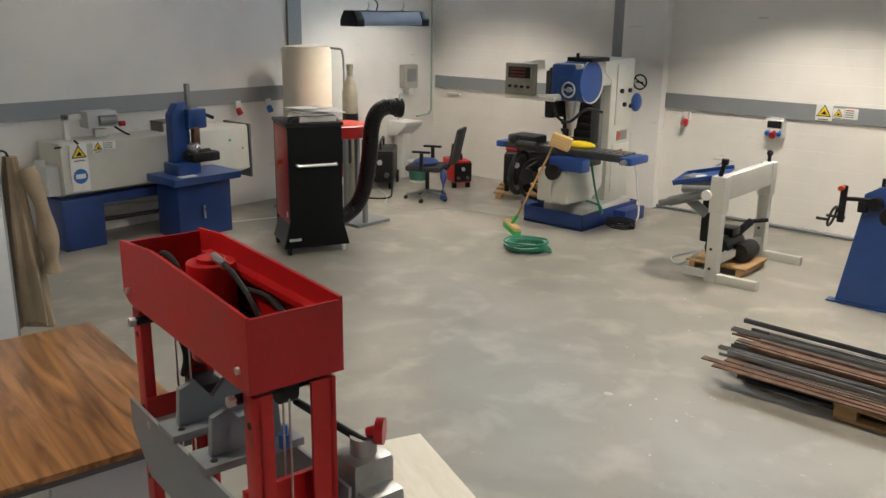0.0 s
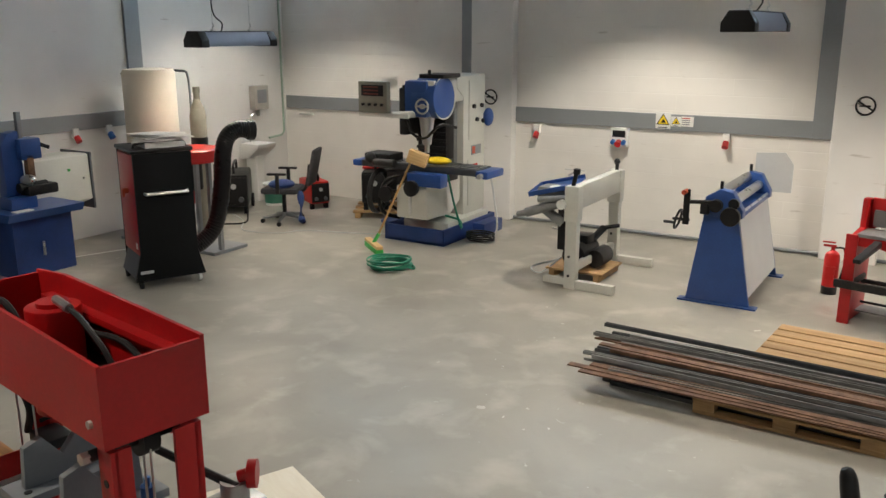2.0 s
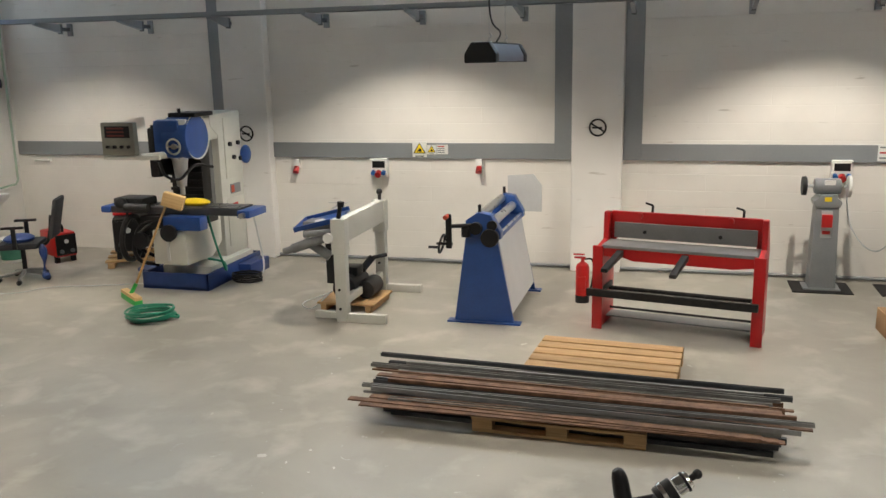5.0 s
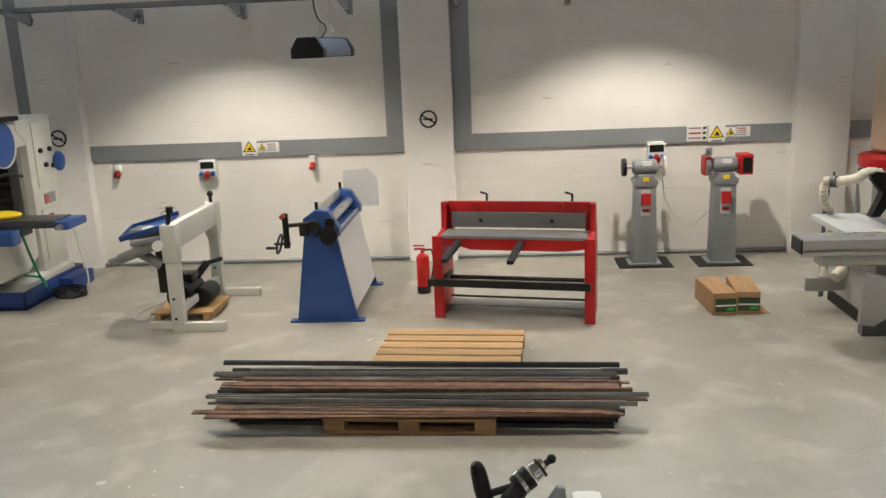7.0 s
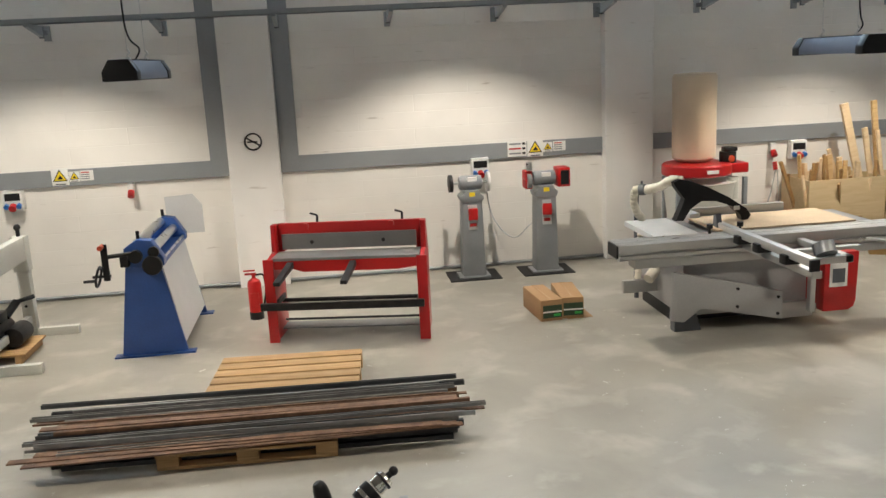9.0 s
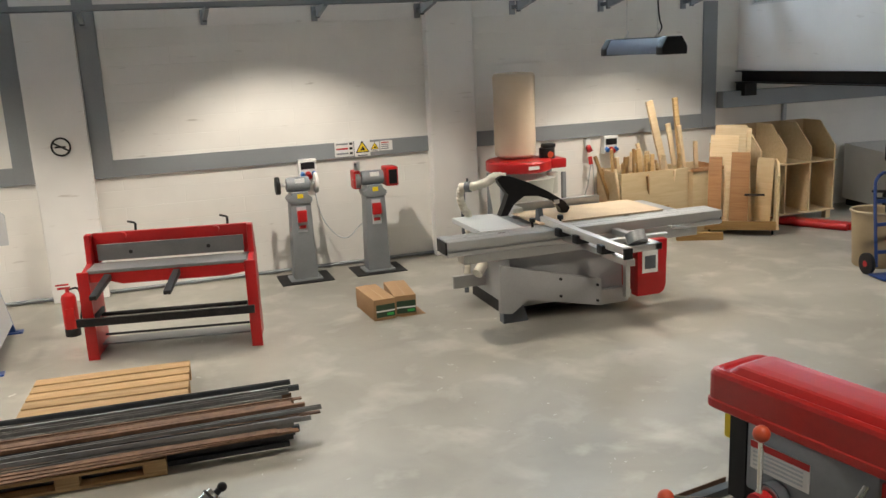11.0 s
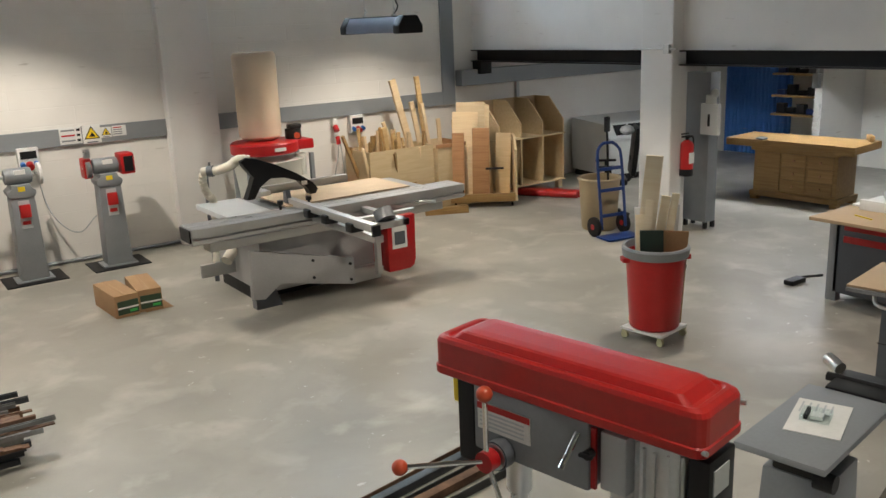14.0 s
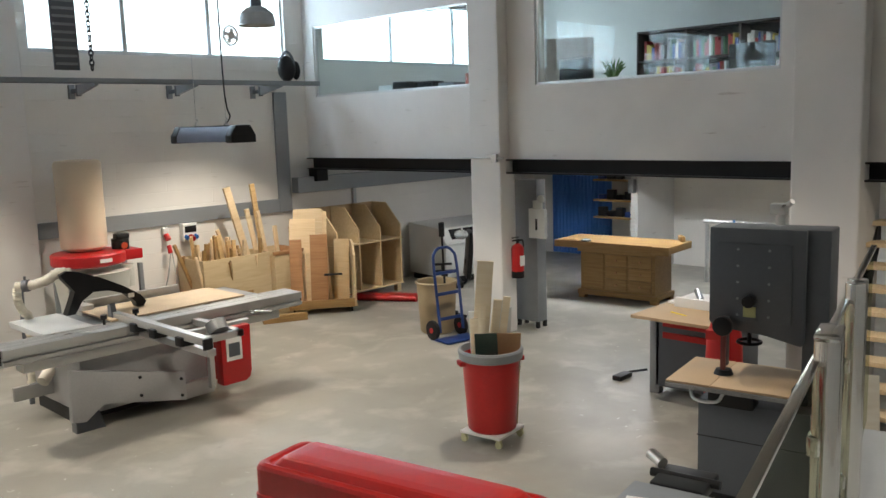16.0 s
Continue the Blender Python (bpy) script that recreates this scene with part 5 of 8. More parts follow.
def fume_cabinet():
    t = thing("fume_extractor", "black and red mobile fume extractor cabinet with hose", "fume extractor", -6.76, 5.7, 0, 65)
    part("front_panel", Mesh().prism([(-0.36, 0.08), (0.36, 0.08), (0.29, 0.36), (0.29, 1.38), (-0.29, 1.38), (-0.29, 0.36)], "y", 0.0, 0.05, 0.006), BLACKPAINT, t)
    part("side_panel", Mesh().box(-0.29, -0.26, 0.05, 0.62, 0.34, 1.36, 0.004), RED, t, "red side panel")
    part("side_panel", Mesh().box(0.26, 0.29, 0.05, 0.62, 0.34, 1.36, 0.004), RED, t, "red side panel")
    part("back_panel", Mesh().box(-0.29, 0.29, 0.62, 0.65, 0.1, 1.38, 0.004), BLACKPAINT, t)
    part("base_flare", Mesh().prism([(-0.34, 0.1), (0.34, 0.1), (0.26, 0.36), (-0.26, 0.36)], "y", 0.05, 0.62), DARKGREY, t)
    part("top", Mesh().box(-0.31, 0.31, -0.01, 0.66, 1.38, 1.42, 0.015), BLACK, t)
    part("front_handle", Mesh().tube([(-0.2, 0.0, 0.98), (-0.2, -0.05, 0.98), (0.22, -0.05, 0.98), (0.22, 0.0, 0.98)], 0.016, 8, 1), STEEL, t, "bright metal handle")
    part("top_handle", Mesh().tube([(-0.26, 0.1, 1.42), (-0.2, 0.1, 1.47), (0.2, 0.1, 1.47), (0.27, 0.1, 1.42)], 0.013, 8), BLACK, t)
    part("logo_bar", Mesh().box(-0.31, -0.18, -0.004, 0, 0.16, 0.19), LIGHTGREY, t)
    part("valve", Mesh().cyl((-0.29, 0.3, 0.98), (-0.34, 0.3, 0.98), 0.03).box(-0.35, -0.33, 0.27, 0.33, 0.92, 1.0, 0.004), ORANGE, t)
    part("rating_label", Mesh().box(-0.294, -0.29, 0.1, 0.16, 0.4, 0.46), PAPER, t)
    for x, y in ((-0.3, 0.04), (0.3, 0.04), (-0.3, 0.6), (0.3, 0.6)):
        part("castor", Mesh().cyl((x - 0.015, y, 0.045), (x + 0.015, y, 0.045), 0.045, seg=16).box(x - 0.02, x + 0.02, y - 0.02, y + 0.02, 0.06, 0.1), WHITE if x > 0 else RUBBER, t)
    # ribbed suction hose that stands up beside the cabinet
    path = [(0.3, 0.25, 0.3), (0.42, 0.25, 0.36), (0.54, 0.25, 0.47), (0.62, 0.25, 0.66), (0.68, 0.25, 1.0), (0.71, 0.25, 1.3), (0.77, 0.25, 1.46), (0.88, 0.25, 1.53), (1.0, 0.25, 1.52)]
    part("suction_hose", Mesh().tube(path, lambda u: 0.09 + 0.003 * math.sin(u * 260), 16, 14), mat("gloss_black_hose", (0.005, 0.005, 0.006), 0.3, 0, 0.2, 12, spec=0.3), t, "shiny ribbed black hose")
    part("nozzle", Mesh().cyl((0.99, 0.25, 1.52), (1.06, 0.25, 1.515), 0.105, 0.11, 18), BLACK, t)
    part("nozzle_handle", Mesh().tube([(1.02, 0.2, 1.61), (1.02, 0.18, 1.67), (1.07, 0.22, 1.69)], 0.008, 6), STEEL, t)
    pp = thing("paper_stack", "crumpled white sheets lying on the cabinet", "paper", -6.93, 5.84, 1.455, 65)
    rnd = random.Random(3)
    for k in range(6):
        part("sheet", Mesh().box(-0.21, 0.21, -0.15, 0.15, 0, 0.006, 0.0, pose(rnd.uniform(-0.08, 0.08), rnd.uniform(-0.05, 0.05), 0.03 + 0.012 * k, rnd.uniform(-5, 5), rnd.uniform(-6, 6), rnd.uniform(-40, 40))), PAPER, pp)
    part("sheet", Mesh().box(-0.2, 0.2, -0.15, 0.15, -0.035, 0.02), PAPER, pp)


fume_cabinet()


def dust_collector_west():
    t = thing("dust_collector", "red dust collector with tall beige filter bag", "dust collector", -8.5, 7.2)
    w = lambda n, m, c, l="": wpart(n, m, c, t, l)
    w("filter_bag", Mesh().lathe([(0.31, 0), (0.325, 0.05), (0.32, 0.4), (0.322, 0.92), (0.305, 0.97), (0.16, 0.985)], (-8.78, 7.3, 1.12)), mat("pale_filter_cloth", (0.72, 0.66, 0.56), 0.9, 0.0, 0.06, 3, 0.35, 160))
    w("bag_clamp", Mesh().lathe([(0.38, 0), (0.39, 0.03), (0.38, 0.06)], (-8.75, 7.32, 1.08)), STEEL)
    w("drum", Mesh().lathe([(0.39, 0), (0.4, 0.02), (0.4, 0.14), (0.38, 0.16)], (-8.75, 7.32, 0.94)), RED)
    w("drum", Mesh().lathe([(0.33, 0), (0.34, 0.01), (0.34, 0.14), (0.32, 0.155)], (-7.75, 6.95, 1.06)), RED, "red fan housing")
    w("fan_duct", Mesh().box(-8.5, -7.8, 6.95, 7.2, 0.98, 1.12, 0.02), RED)
    for x, y in ((-7.48, 6.78), (-7.3, 6.92), (-7.75, 7.22), (-8.75, 7.6)):
        w("leg", Mesh().box(x - 0.025, x + 0.025, y - 0.025, y + 0.025, 0, 1.06, 0.004), MIDGREY)
    w("base", Mesh().box(-8.9, -7.25, 6.76, 7.3, 0, 0.04, 0.006), MIDGREY)
    w("motor", Mesh().cyl((-7.75, 6.95, 0.72), (-7.75, 6.95, 1.06), 0.13, seg=20, bev=0.015), IRON)
    w("red_bracket", Mesh().box(-8.1, -7.7, 6.9, 7.0, 0.55, 0.75, 0.01), RED)
    w("top_pipe", Mesh().tube([(-9.3, 7.3, 2.02), (-9.2, 7.7, 2.05), (-8.75, 7.78, 2.05), (-8.6, 7.78, 1.95), (-8.6, 7.78, 1.2)], 0.015, 8, 3), MIDGREY)


dust_collector_west()


def gas_bottle():
    t = thing("gas_bottle", "grey steel gas bottle with black lower label", "gas bottle", -8.3, 7.62)
    part("cylinder", Mesh().lathe([(0.1, 0.0), (0.104, 0.02), (0.104, 1.5), (0.09, 1.6), (0.05, 1.68), (0.042, 1.72)]), STAINLESSCYL, t)
    part("label_band", Mesh().lathe([(0.1055, 1.1), (0.1055, 1.24)], cap=False), BLACK, t)
    part("label_field", Mesh().lathe([(0.106, 0.95), (0.106, 1.06)], cap=False), LIGHTGREY, t)
    part("valve", Mesh().cyl((0, 0, 1.72), (0, 0, 1.8), 0.04).cyl((0, 0, 1.8), (0, 0, 1.87), 0.046, seg=12), mat("dull_valve_guard", (0.2, 0.19, 0.15), 0.5, 0.3), t)


gas_bottle()


def welder(x, y, rz, color, s=1.0, label="black and red portable welding machine on floor", z=0.0):
    t = thing("welding_machine", label, "welder", x, y, z, rz)
    part("body", Mesh().box(-0.16 * s, 0.16 * s, -0.3 * s, 0.3 * s, 0.09 * s, 0.46 * s, 0.035), color, t)
    part("front_panel", Mesh().box(-0.15 * s, 0.15 * s, -0.31 * s, -0.295 * s, 0.12 * s, 0.43 * s, 0.006), BLACK, t)
    for k in (-0.08, 0.08):
        part("connector", Mesh().cyl((k * s, -0.34 * s, 0.18 * s), (k * s, -0.3 * s, 0.18 * s), 0.03 * s, seg=14), DARKGREY, t)
    part("dial", Mesh().cyl((0, -0.335 * s, 0.33 * s), (0, -0.31 * s, 0.33 * s), 0.03 * s, seg=14), LIGHTGREY, t)
    part("handle", Mesh().tube([(0, -0.2 * s, 0.46 * s), (0, -0.18 * s, 0.56 * s), (0, 0.18 * s, 0.56 * s), (0, 0.2 * s, 0.46 * s)], 0.018, 8, 4), BLACK, t)
    for k in (-0.17, 0.17):
        part("wheel", Mesh().cyl((k * s - 0.02, 0.2 * s, 0.08 * s), (k * s + 0.02, 0.2 * s, 0.08 * s), 0.08 * s, seg=18), RUBBER, t)
    for k in (-0.12, 0.12):
        part("foot", Mesh().box(k * s - 0.03, k * s + 0.03, -0.24 * s, -0.18 * s, 0, 0.1 * s), RUBBER, t)
    return t


welder(-8.95, 8.85, 40, BLACK, 1.25, "black portable welding machine on floor")
welder(-8.15, 9.65, 60, REDPLASTIC, 0.9, "red portable welding machine with black wheels")
welder(-7.05, 9.75, 30, IRON, 1.2, "dark red and black welding generator on skid", 0.1)
sk = thing("wooden_skid", "small wooden skid under the welding generator", "skid", -7.05, 9.75, 0, 30)
for k in (-0.3, 0, 0.3):
    part("board", Mesh().box(-0.32, 0.32, k - 0.07, k + 0.07, 0.075, 0.098, 0.003), PALLETWOOD, sk)
for k in (-0.25, 0.25):
    part("bearer", Mesh().box(k - 0.04, k + 0.04, -0.38, 0.38, 0, 0.075, 0.003), PALLETWOOD, sk)
part("red_cover", Mesh().box(-0.2, 0.05, -0.15, 0.2, 0.56, 0.6, 0.02), REDPLASTIC, bpy.data.objects["welding_machine.002"])
bk = thing("paint_bucket", "white plastic bucket with green label", "bucket", -8.75, 9.45)
part("pail", Mesh().lathe([(0.14, 0), (0.165, 0.3), (0.17, 0.31)]), WHITE, bk)
part("label_band", Mesh().lathe([(0.146, 0.04), (0.164, 0.26)], cap=False).move(Matrix.Diagonal((1.02, 1.02, 1, 1))), mat("teal_print", (0.05, 0.2, 0.14), 0.5), bk)
part("lid", Mesh().lathe([(0.175, 0.3), (0.178, 0.33), (0.16, 0.335)]), WHITE, bk)


def office_chair():
    t = thing("office_chair", "dark grey office chair with blue covers and armrests", "chair", -7.8, 8.6, 0, -64)
    for k in range(5):
        a = k * 2 * math.pi / 5
        part("base_arm", Mesh().cyl((0, 0, 0.12), (0.3 * math.cos(a), 0.3 * math.sin(a), 0.07), 0.03, 0.018, 10), GREYSTEEL, t)
        part("castor", Mesh().cyl((0.3 * math.cos(a) - 0.02, 0.3 * math.sin(a), 0.03), (0.3 * math.cos(a) + 0.02, 0.3 * math.sin(a), 0.03), 0.03, seg=12), BLACK, t)
    part("gas_lift", Mesh().cyl((0, 0, 0.1), (0, 0, 0.42), 0.028), BLACK, t)
    part("seat", Mesh().box(-0.24, 0.24, -0.26, 0.24, 0.42, 0.5, 0.035), mat("charcoal_fabric", (0.035, 0.037, 0.045), 0.95, 0, 0.2, 10, 0.3), t)
    part("blue_cover", Mesh().ball((0.02, -0.02, 0.53), 0.2, 1.0, 0.9, 0.3, 18), DARKBLUE, t, "bunched blue cloth on the seat")
    part("backrest", Mesh().box(-0.21, 0.21, 0.24, 0.29, 0.6, 1.1, 0.025, Matrix.Rotation(radians(-12), 4, "X")), mat("charcoal_mesh", (0.06, 0.06, 0.065), 0.9, 0, 0.2, 30, 0.3), t)
    part("back_post", Mesh().tube([(0, 0.1, 0.43), (0, 0.28, 0.45), (0, 0.34, 0.6), (0, 0.37, 0.8)], 0.022, 8), BLACK, t)
    for s in (-1, 1):
        part("armrest", Mesh().box(s * 0.28 - 0.03, s * 0.28 + 0.03, -0.14, 0.12, 0.69, 0.72, 0.012).box(s * 0.28 - 0.018, s * 0.28 + 0.018, -0.03, 0.02, 0.44, 0.69, 0.008), BLACK, t)
    part("hanging_cloth", Mesh().tube([(0.1, 0.25, 0.45), (0.16, 0.28, 0.3), (0.14, 0.26, 0.12), (0.2, 0.3, 0.06)], lambda u: 0.03 + 0.02 * math.sin(u * 9), 10), DARKBLUE, t, "blue cloth hanging from the seat")


office_chair()
solo("power_cable", Mesh().tube([(-8.8, 8.6, 0.01), (-8.3, 8.3, 0.01), (-7.9, 7.9, 0.01), (-7.4, 8.0, 0.01), (-7.2, 8.3, 0.01), (-6.6, 8.5, 0.01), (-6.1, 8.7, 0.012)], 0.008, 6), LIGHTGREY, "thin grey cable lying across the floor", "cable")
solo("power_cable", Mesh().tube([(-8.6, 8.7, 0.3), (-8.4, 8.5, 0.05), (-8.2, 8.2, 0.012), (-8.5, 7.9, 0.012), (-8.2, 7.6, 0.012)], 0.012, 6), RUBBER, "black welding cable lying on the floor", "cable")
ds = thing("towel_dispenser", "grey paper towel dispenser on the wall", "dispenser", XL, 9.78, 1.38, 90)
part("body", Mesh().box(-0.15, 0.15, -0.13, 0, 0, 0.36, 0.02), mat("dispenser_grey", (0.4, 0.38, 0.34), 0.5), ds)
part("window", Mesh().box(-0.1, 0.1, -0.135, -0.13, 0.1, 0.3, 0.003), MIDGREY, ds)
part("spout", Mesh().box(-0.05, 0.05, -0.12, -0.04, -0.1, 0.0, 0.01), WHITE, ds)
wb = thing("wash_basin", "white ceramic wash basin on the wall", "basin", XL, 9.55, 0.6, 90)
part("bowl", Mesh().prism([(-0.02, 0.3), (-0.42, 0.3), (-0.4, 0.24), (-0.2, 0.08), (-0.02, 0.05)], "x", -0.2, 0.2, 0.02), WHITE, wb)
part("tap", Mesh().tube([(0, -0.06, 0.3), (0, -0.06, 0.42), (0, -0.16, 0.42), (0, -0.18, 0.38)], 0.012, 8, 3), STEEL, wb)
part("pedestal", Mesh().box(-0.09, 0.09, -0.24, -0.03, -0.6, 0.1, 0.03), WHITE, wb)
solo("wall_pipe", Mesh().tube([(-9.3, 10.33, ZC), (-9.3, 10.33, 1.0), (-9.3, 10.28, 0.94), (-9.3, 9.98, 0.92)], 0.016, 8, 1), mat("pale_green_pipe", (0.42, 0.55, 0.45), 0.5), "pale green water pipe running down the corner", "pipe")
solo("shelf_bracket", Mesh().box(-0.13, 0.13, -0.05, 0, 0, 0.03, 0.004), BEIGE, "small pale soap rest on the wall", "shelf", m=pose(-8.9, YB, 1.26))
solo("floor_pit_frame", Mesh().box(-0.9, 0.9, -0.02, 0.02, 0, 0.004).box(-0.02, 0.02, -1.6, 0.02, 0, 0.004), PAPER, "thin pale lines taped on the floor", "floor marking", m=pose(-8.3, 6.75, 0, 0, 0, -20))


def hydraulic_press():
    t = thing("shop_press", "tall red hydraulic shop press with grey bed", "press", -2.222, 1.434, 0, -10)
    t.matrix_basis = t.matrix_basis @ Matrix.Diagonal((1, 1, 0.99, 1))
    L, W = 0.51, 0.145
    H0, H1 = 1.52, 1.76
    part("head_plate", Mesh().prism([(-L, 1.56), (-L, H1), (-0.2, H1 + 0.028), (0.2, H1 + 0.012), (L, H1 - 0.005), (L, H0), (0.45, H0), (-0.45, 1.53)], "y", -W - 0.012, -W), DARKRED, t)
    part("head_plate", Mesh().prism([(-L, 1.56), (-L, H1), (-0.3, H1 + 0.02), (0.15, H1 + 0.01), (L, H1), (L, H0), (0.45, H0), (-0.45, 1.53)], "y", W, W + 0.012), DARKRED, t)
    part("end_plate", Mesh().box(L - 0.012, L, -W, W, H0, H1 - 0.01), DARKRED, t)
    part("end_plate", Mesh().box(-L, -L + 0.012, -W, W, 1.56, H1 - 0.01), DARKRED, t)
    # dark plate added for the shade and black oil inside the head
    part("inner_floor", Mesh().box(-0.45, L - 0.014, -W, W, 1.535, 1.545), IRON, t, "dark plate for the oily and shaded inside of the head")
    part("inner_rib", Mesh().box(-0.2, -0.188, -W, W, 1.54, 1.68), DARKRED, t)
    part("inner_flange", Mesh().box(-0.4, L, W - 0.04, W, 1.68, 1.7), DARKRED, t)
    part("ram_cylinder", Mesh().cyl((-0.14, 0.03, 1.38), (-0.14, 0.03, 1.735), 0.085, seg=26, bev=0.008).cyl((-0.14, 0.03, 1.735), (-0.14, 0.03, 1.75), 0.05), DARKRED, t)
    part("hose_fitting", Mesh().cyl((-0.11, 0.03, 1.76), (0.0, 0.02, 1.755), 0.015, seg=10), STEEL, t)
    part("hydraulic_hose", Mesh().tube([(0.0, 0.02, 1.755), (0.12, 0.0, 1.75), (0.28, -0.01, 1.68), (0.36, 0.02, 1.5)], 0.009, 8), RUBBER, t)
    part("hydraulic_hose", Mesh().tube([(0.05, 0.06, 1.68), (0.2, 0.08, 1.68), (0.34, 0.08, 1.62), (0.4, 0.08, 1.5)], 0.01, 8), RUBBER, t)
    part("hydraulic_hose", Mesh().tube([(-0.44, -0.05, 1.52), (-0.42, -0.04, 1.7), (-0.33, -0.02, 1.68), (-0.25, 0.0, 1.5)], 0.012, 8), RUBBER, t)
    for sx in (-1, 1):
        for sy in (-1, 1):
            x, y = sx * (L - 0.05), sy * (W - 0.02)
            part("upright", Mesh().box(x - 0.035, x + 0.035, y - 0.012, y + 0.012, 0.06, 1.5, 0.002).box(x + sx * 0.023, x + sx * 0.035, y - sy * 0.06 - 0.012, y, 0.06, 1.5), RED, t)
            for z in (1.4, 1.1, 0.8):
                part("pin_hole", Mesh().cyl((x, y + sy * 0.012, z), (x, y + sy * 0.0145, z), 0.012, seg=12), BLACK, t)
        part("foot_beam", Mesh().box(sx * (L - 0.05) - 0.04, sx * (L - 0.05) + 0.04, -0.34, 0.34, 0.0, 0.06, 0.004), RED, t)
        part("pulley_shaft", Mesh().cyl((sx * (L - 0.1), -W - 0.015, 1.47), (sx * (L - 0.1), W + 0.015, 1.47), 0.017, seg=14), BLACK, t)
        part("pulley", Mesh().cyl((sx * (L - 0.1), -0.02, 1.47), (sx * (L - 0.1), 0.03, 1.47), 0.05, seg=20), BLACK, t)
        part("pulley_nut", Mesh().cyl((sx * (L - 0.1), -W - 0.034, 1.47), (sx * (L - 0.1), -W - 0.012, 1.47), 0.019, seg=6), STEEL, t)
        part("head_bolt", Mesh().cyl((sx * (L - 0.06), -W - 0.022, 1.58), (sx * (L - 0.06), -W - 0.012, 1.58), 0.012, seg=8), STEEL, t)
        part("lifting_cable", Mesh().cyl((sx * (L - 0.14), 0.02, 0.9), (sx * (L - 0.14), 0.02, 1.47), 0.004, seg=6), STEEL, t)
        part("lifting_cable", Mesh().cyl((sx * (L - 0.06), 0.0, 0.3), (sx * (L - 0.06), 0.0, 1.47), 0.004, seg=6), STEEL, t)
        part("bed_end", Mesh().box(sx * (L - 0.11), sx * (L - 0.1) + 0.012, -W, W, 1.02, 1.16, 0.003), RED, t)
        part("bed_rod", Mesh().cyl((sx * 0.34, -W - 0.02, 1.08), (sx * 0.34, W + 0.02, 1.08), 0.018, seg=14), STEEL, t)
    part("cross_strip", Mesh().box(-0.4, 0.36, W - 0.03, W - 0.018, 1.42, 1.49), RED, t)
    for sy in (-1, 1):
        part("bed_plate", Mesh().prism([(-L - 0.02, 1.12), (-L - 0.02, 1.0), (-0.36, 0.86), (0.36, 0.86), (L + 0.02, 1.0), (L + 0.02, 1.12)], "y", sy * (W + 0.014) - 0.006, sy * (W + 0.014) + 0.006), MIDGREY, t)
    for x in (-0.14, 0.13):
        part("bed_slab", Mesh().box(x - 0.07, x + 0.07, -W - 0.03, W + 0.04, 1.12, 1.15, 0.004), MIDGREY, t)
        part("v_block", Mesh().prism([(-0.13, 1.15), (0.13, 1.15), (0.12, 1.29), (0.07, 1.31), (0.0, 1.23), (-0.06, 1.31), (-0.12, 1.29)], "x", x - 0.014, x + 0.014, 0.003), MIDGREY, t)
        for y in (-0.13, 0.12):
            part("slab_hole", Mesh().cyl((x + 0.035, y, 1.148), (x + 0.035, y, 1.152), 0.013, seg=12), BLACK, t)
    part("pump_body", Mesh().box(0.38, 0.51, 0.19, 0.35, 1.02, 1.17, 0.025).cyl((0.44, 0.27, 1.14), (0.44, 0.27, 1.23), 0.045, seg=16).box(0.46, 0.58, 0.2, 0.34, 0.94, 1.08, 0.02).cyl((0.36, 0.2, 1.1), (0.36, 0.34, 1.1), 0.05, seg=16, bev=0.01), mat("dull_cast_aluminium", (0.42, 0.42, 0.41), 0.45, 0.7, 0.12, 12), t, "cast aluminium hand pump")
    part("pump_hose", Mesh().tube([(0.52, 0.3, 0.98), (0.6, 0.34, 0.9), (0.62, 0.3, 0.8), (0.56, 0.22, 0.84), (0.5, 0.16, 0.92)], 0.008, 8), RUBBER, t)
    part("pump_wheel", Mesh().cyl((0.47, 0.3, 1.25), (0.49, 0.32, 1.25), 0.045, seg=18).cyl((0.45, 0.28, 1.24), (0.47, 0.3, 1.25), 0.02, seg=12), RED, t)
    part("pump_lever", Mesh().cyl((0.12, 0.2, 1.25), (0.47, 0.26, 1.22), 0.014, seg=10), IRON, t)
    part("pump_pipe", Mesh().cyl((0.5, 0.1, 0.9), (0.62, 0.3, 0.96), 0.03, seg=14), STEEL, t)
    part("spray_bottle", Mesh().cyl((0.22, 0.1, 1.15), (0.22, 0.1, 1.2), 0.022, seg=12).cyl((0.22, 0.1, 1.2), (0.22, 0.1, 1.23), 0.01, seg=10), SIGNBLUE, t)
    part("hanging_hose", Mesh().tube([(-0.36, 0.06, 1.54), (-0.33, 0.1, 1.42), (-0.28, 0.12, 1.34), (-0.34, 0.1, 1.28), (-0.4, 0.05, 1.24)], 0.008, 8), RUBBER, t)
    part("hanging_hose", Mesh().tube([(-0.42, -0.02, 1.54), (-0.43, 0.0, 1.42), (-0.4, 0.02, 1.3), (-0.44, 0.02, 1.2)], 0.014, 8), RUBBER, t)
    part("coupling", Mesh().box(-0.44, -0.3, 0.02, 0.12, 1.16, 1.2, 0.008), BLACK, t)
    part("floor_cross", Mesh().box(-0.45, 0.45, -0.03, 0.03, 0.1, 0.16, 0.004), RED, t)


hydraulic_press()


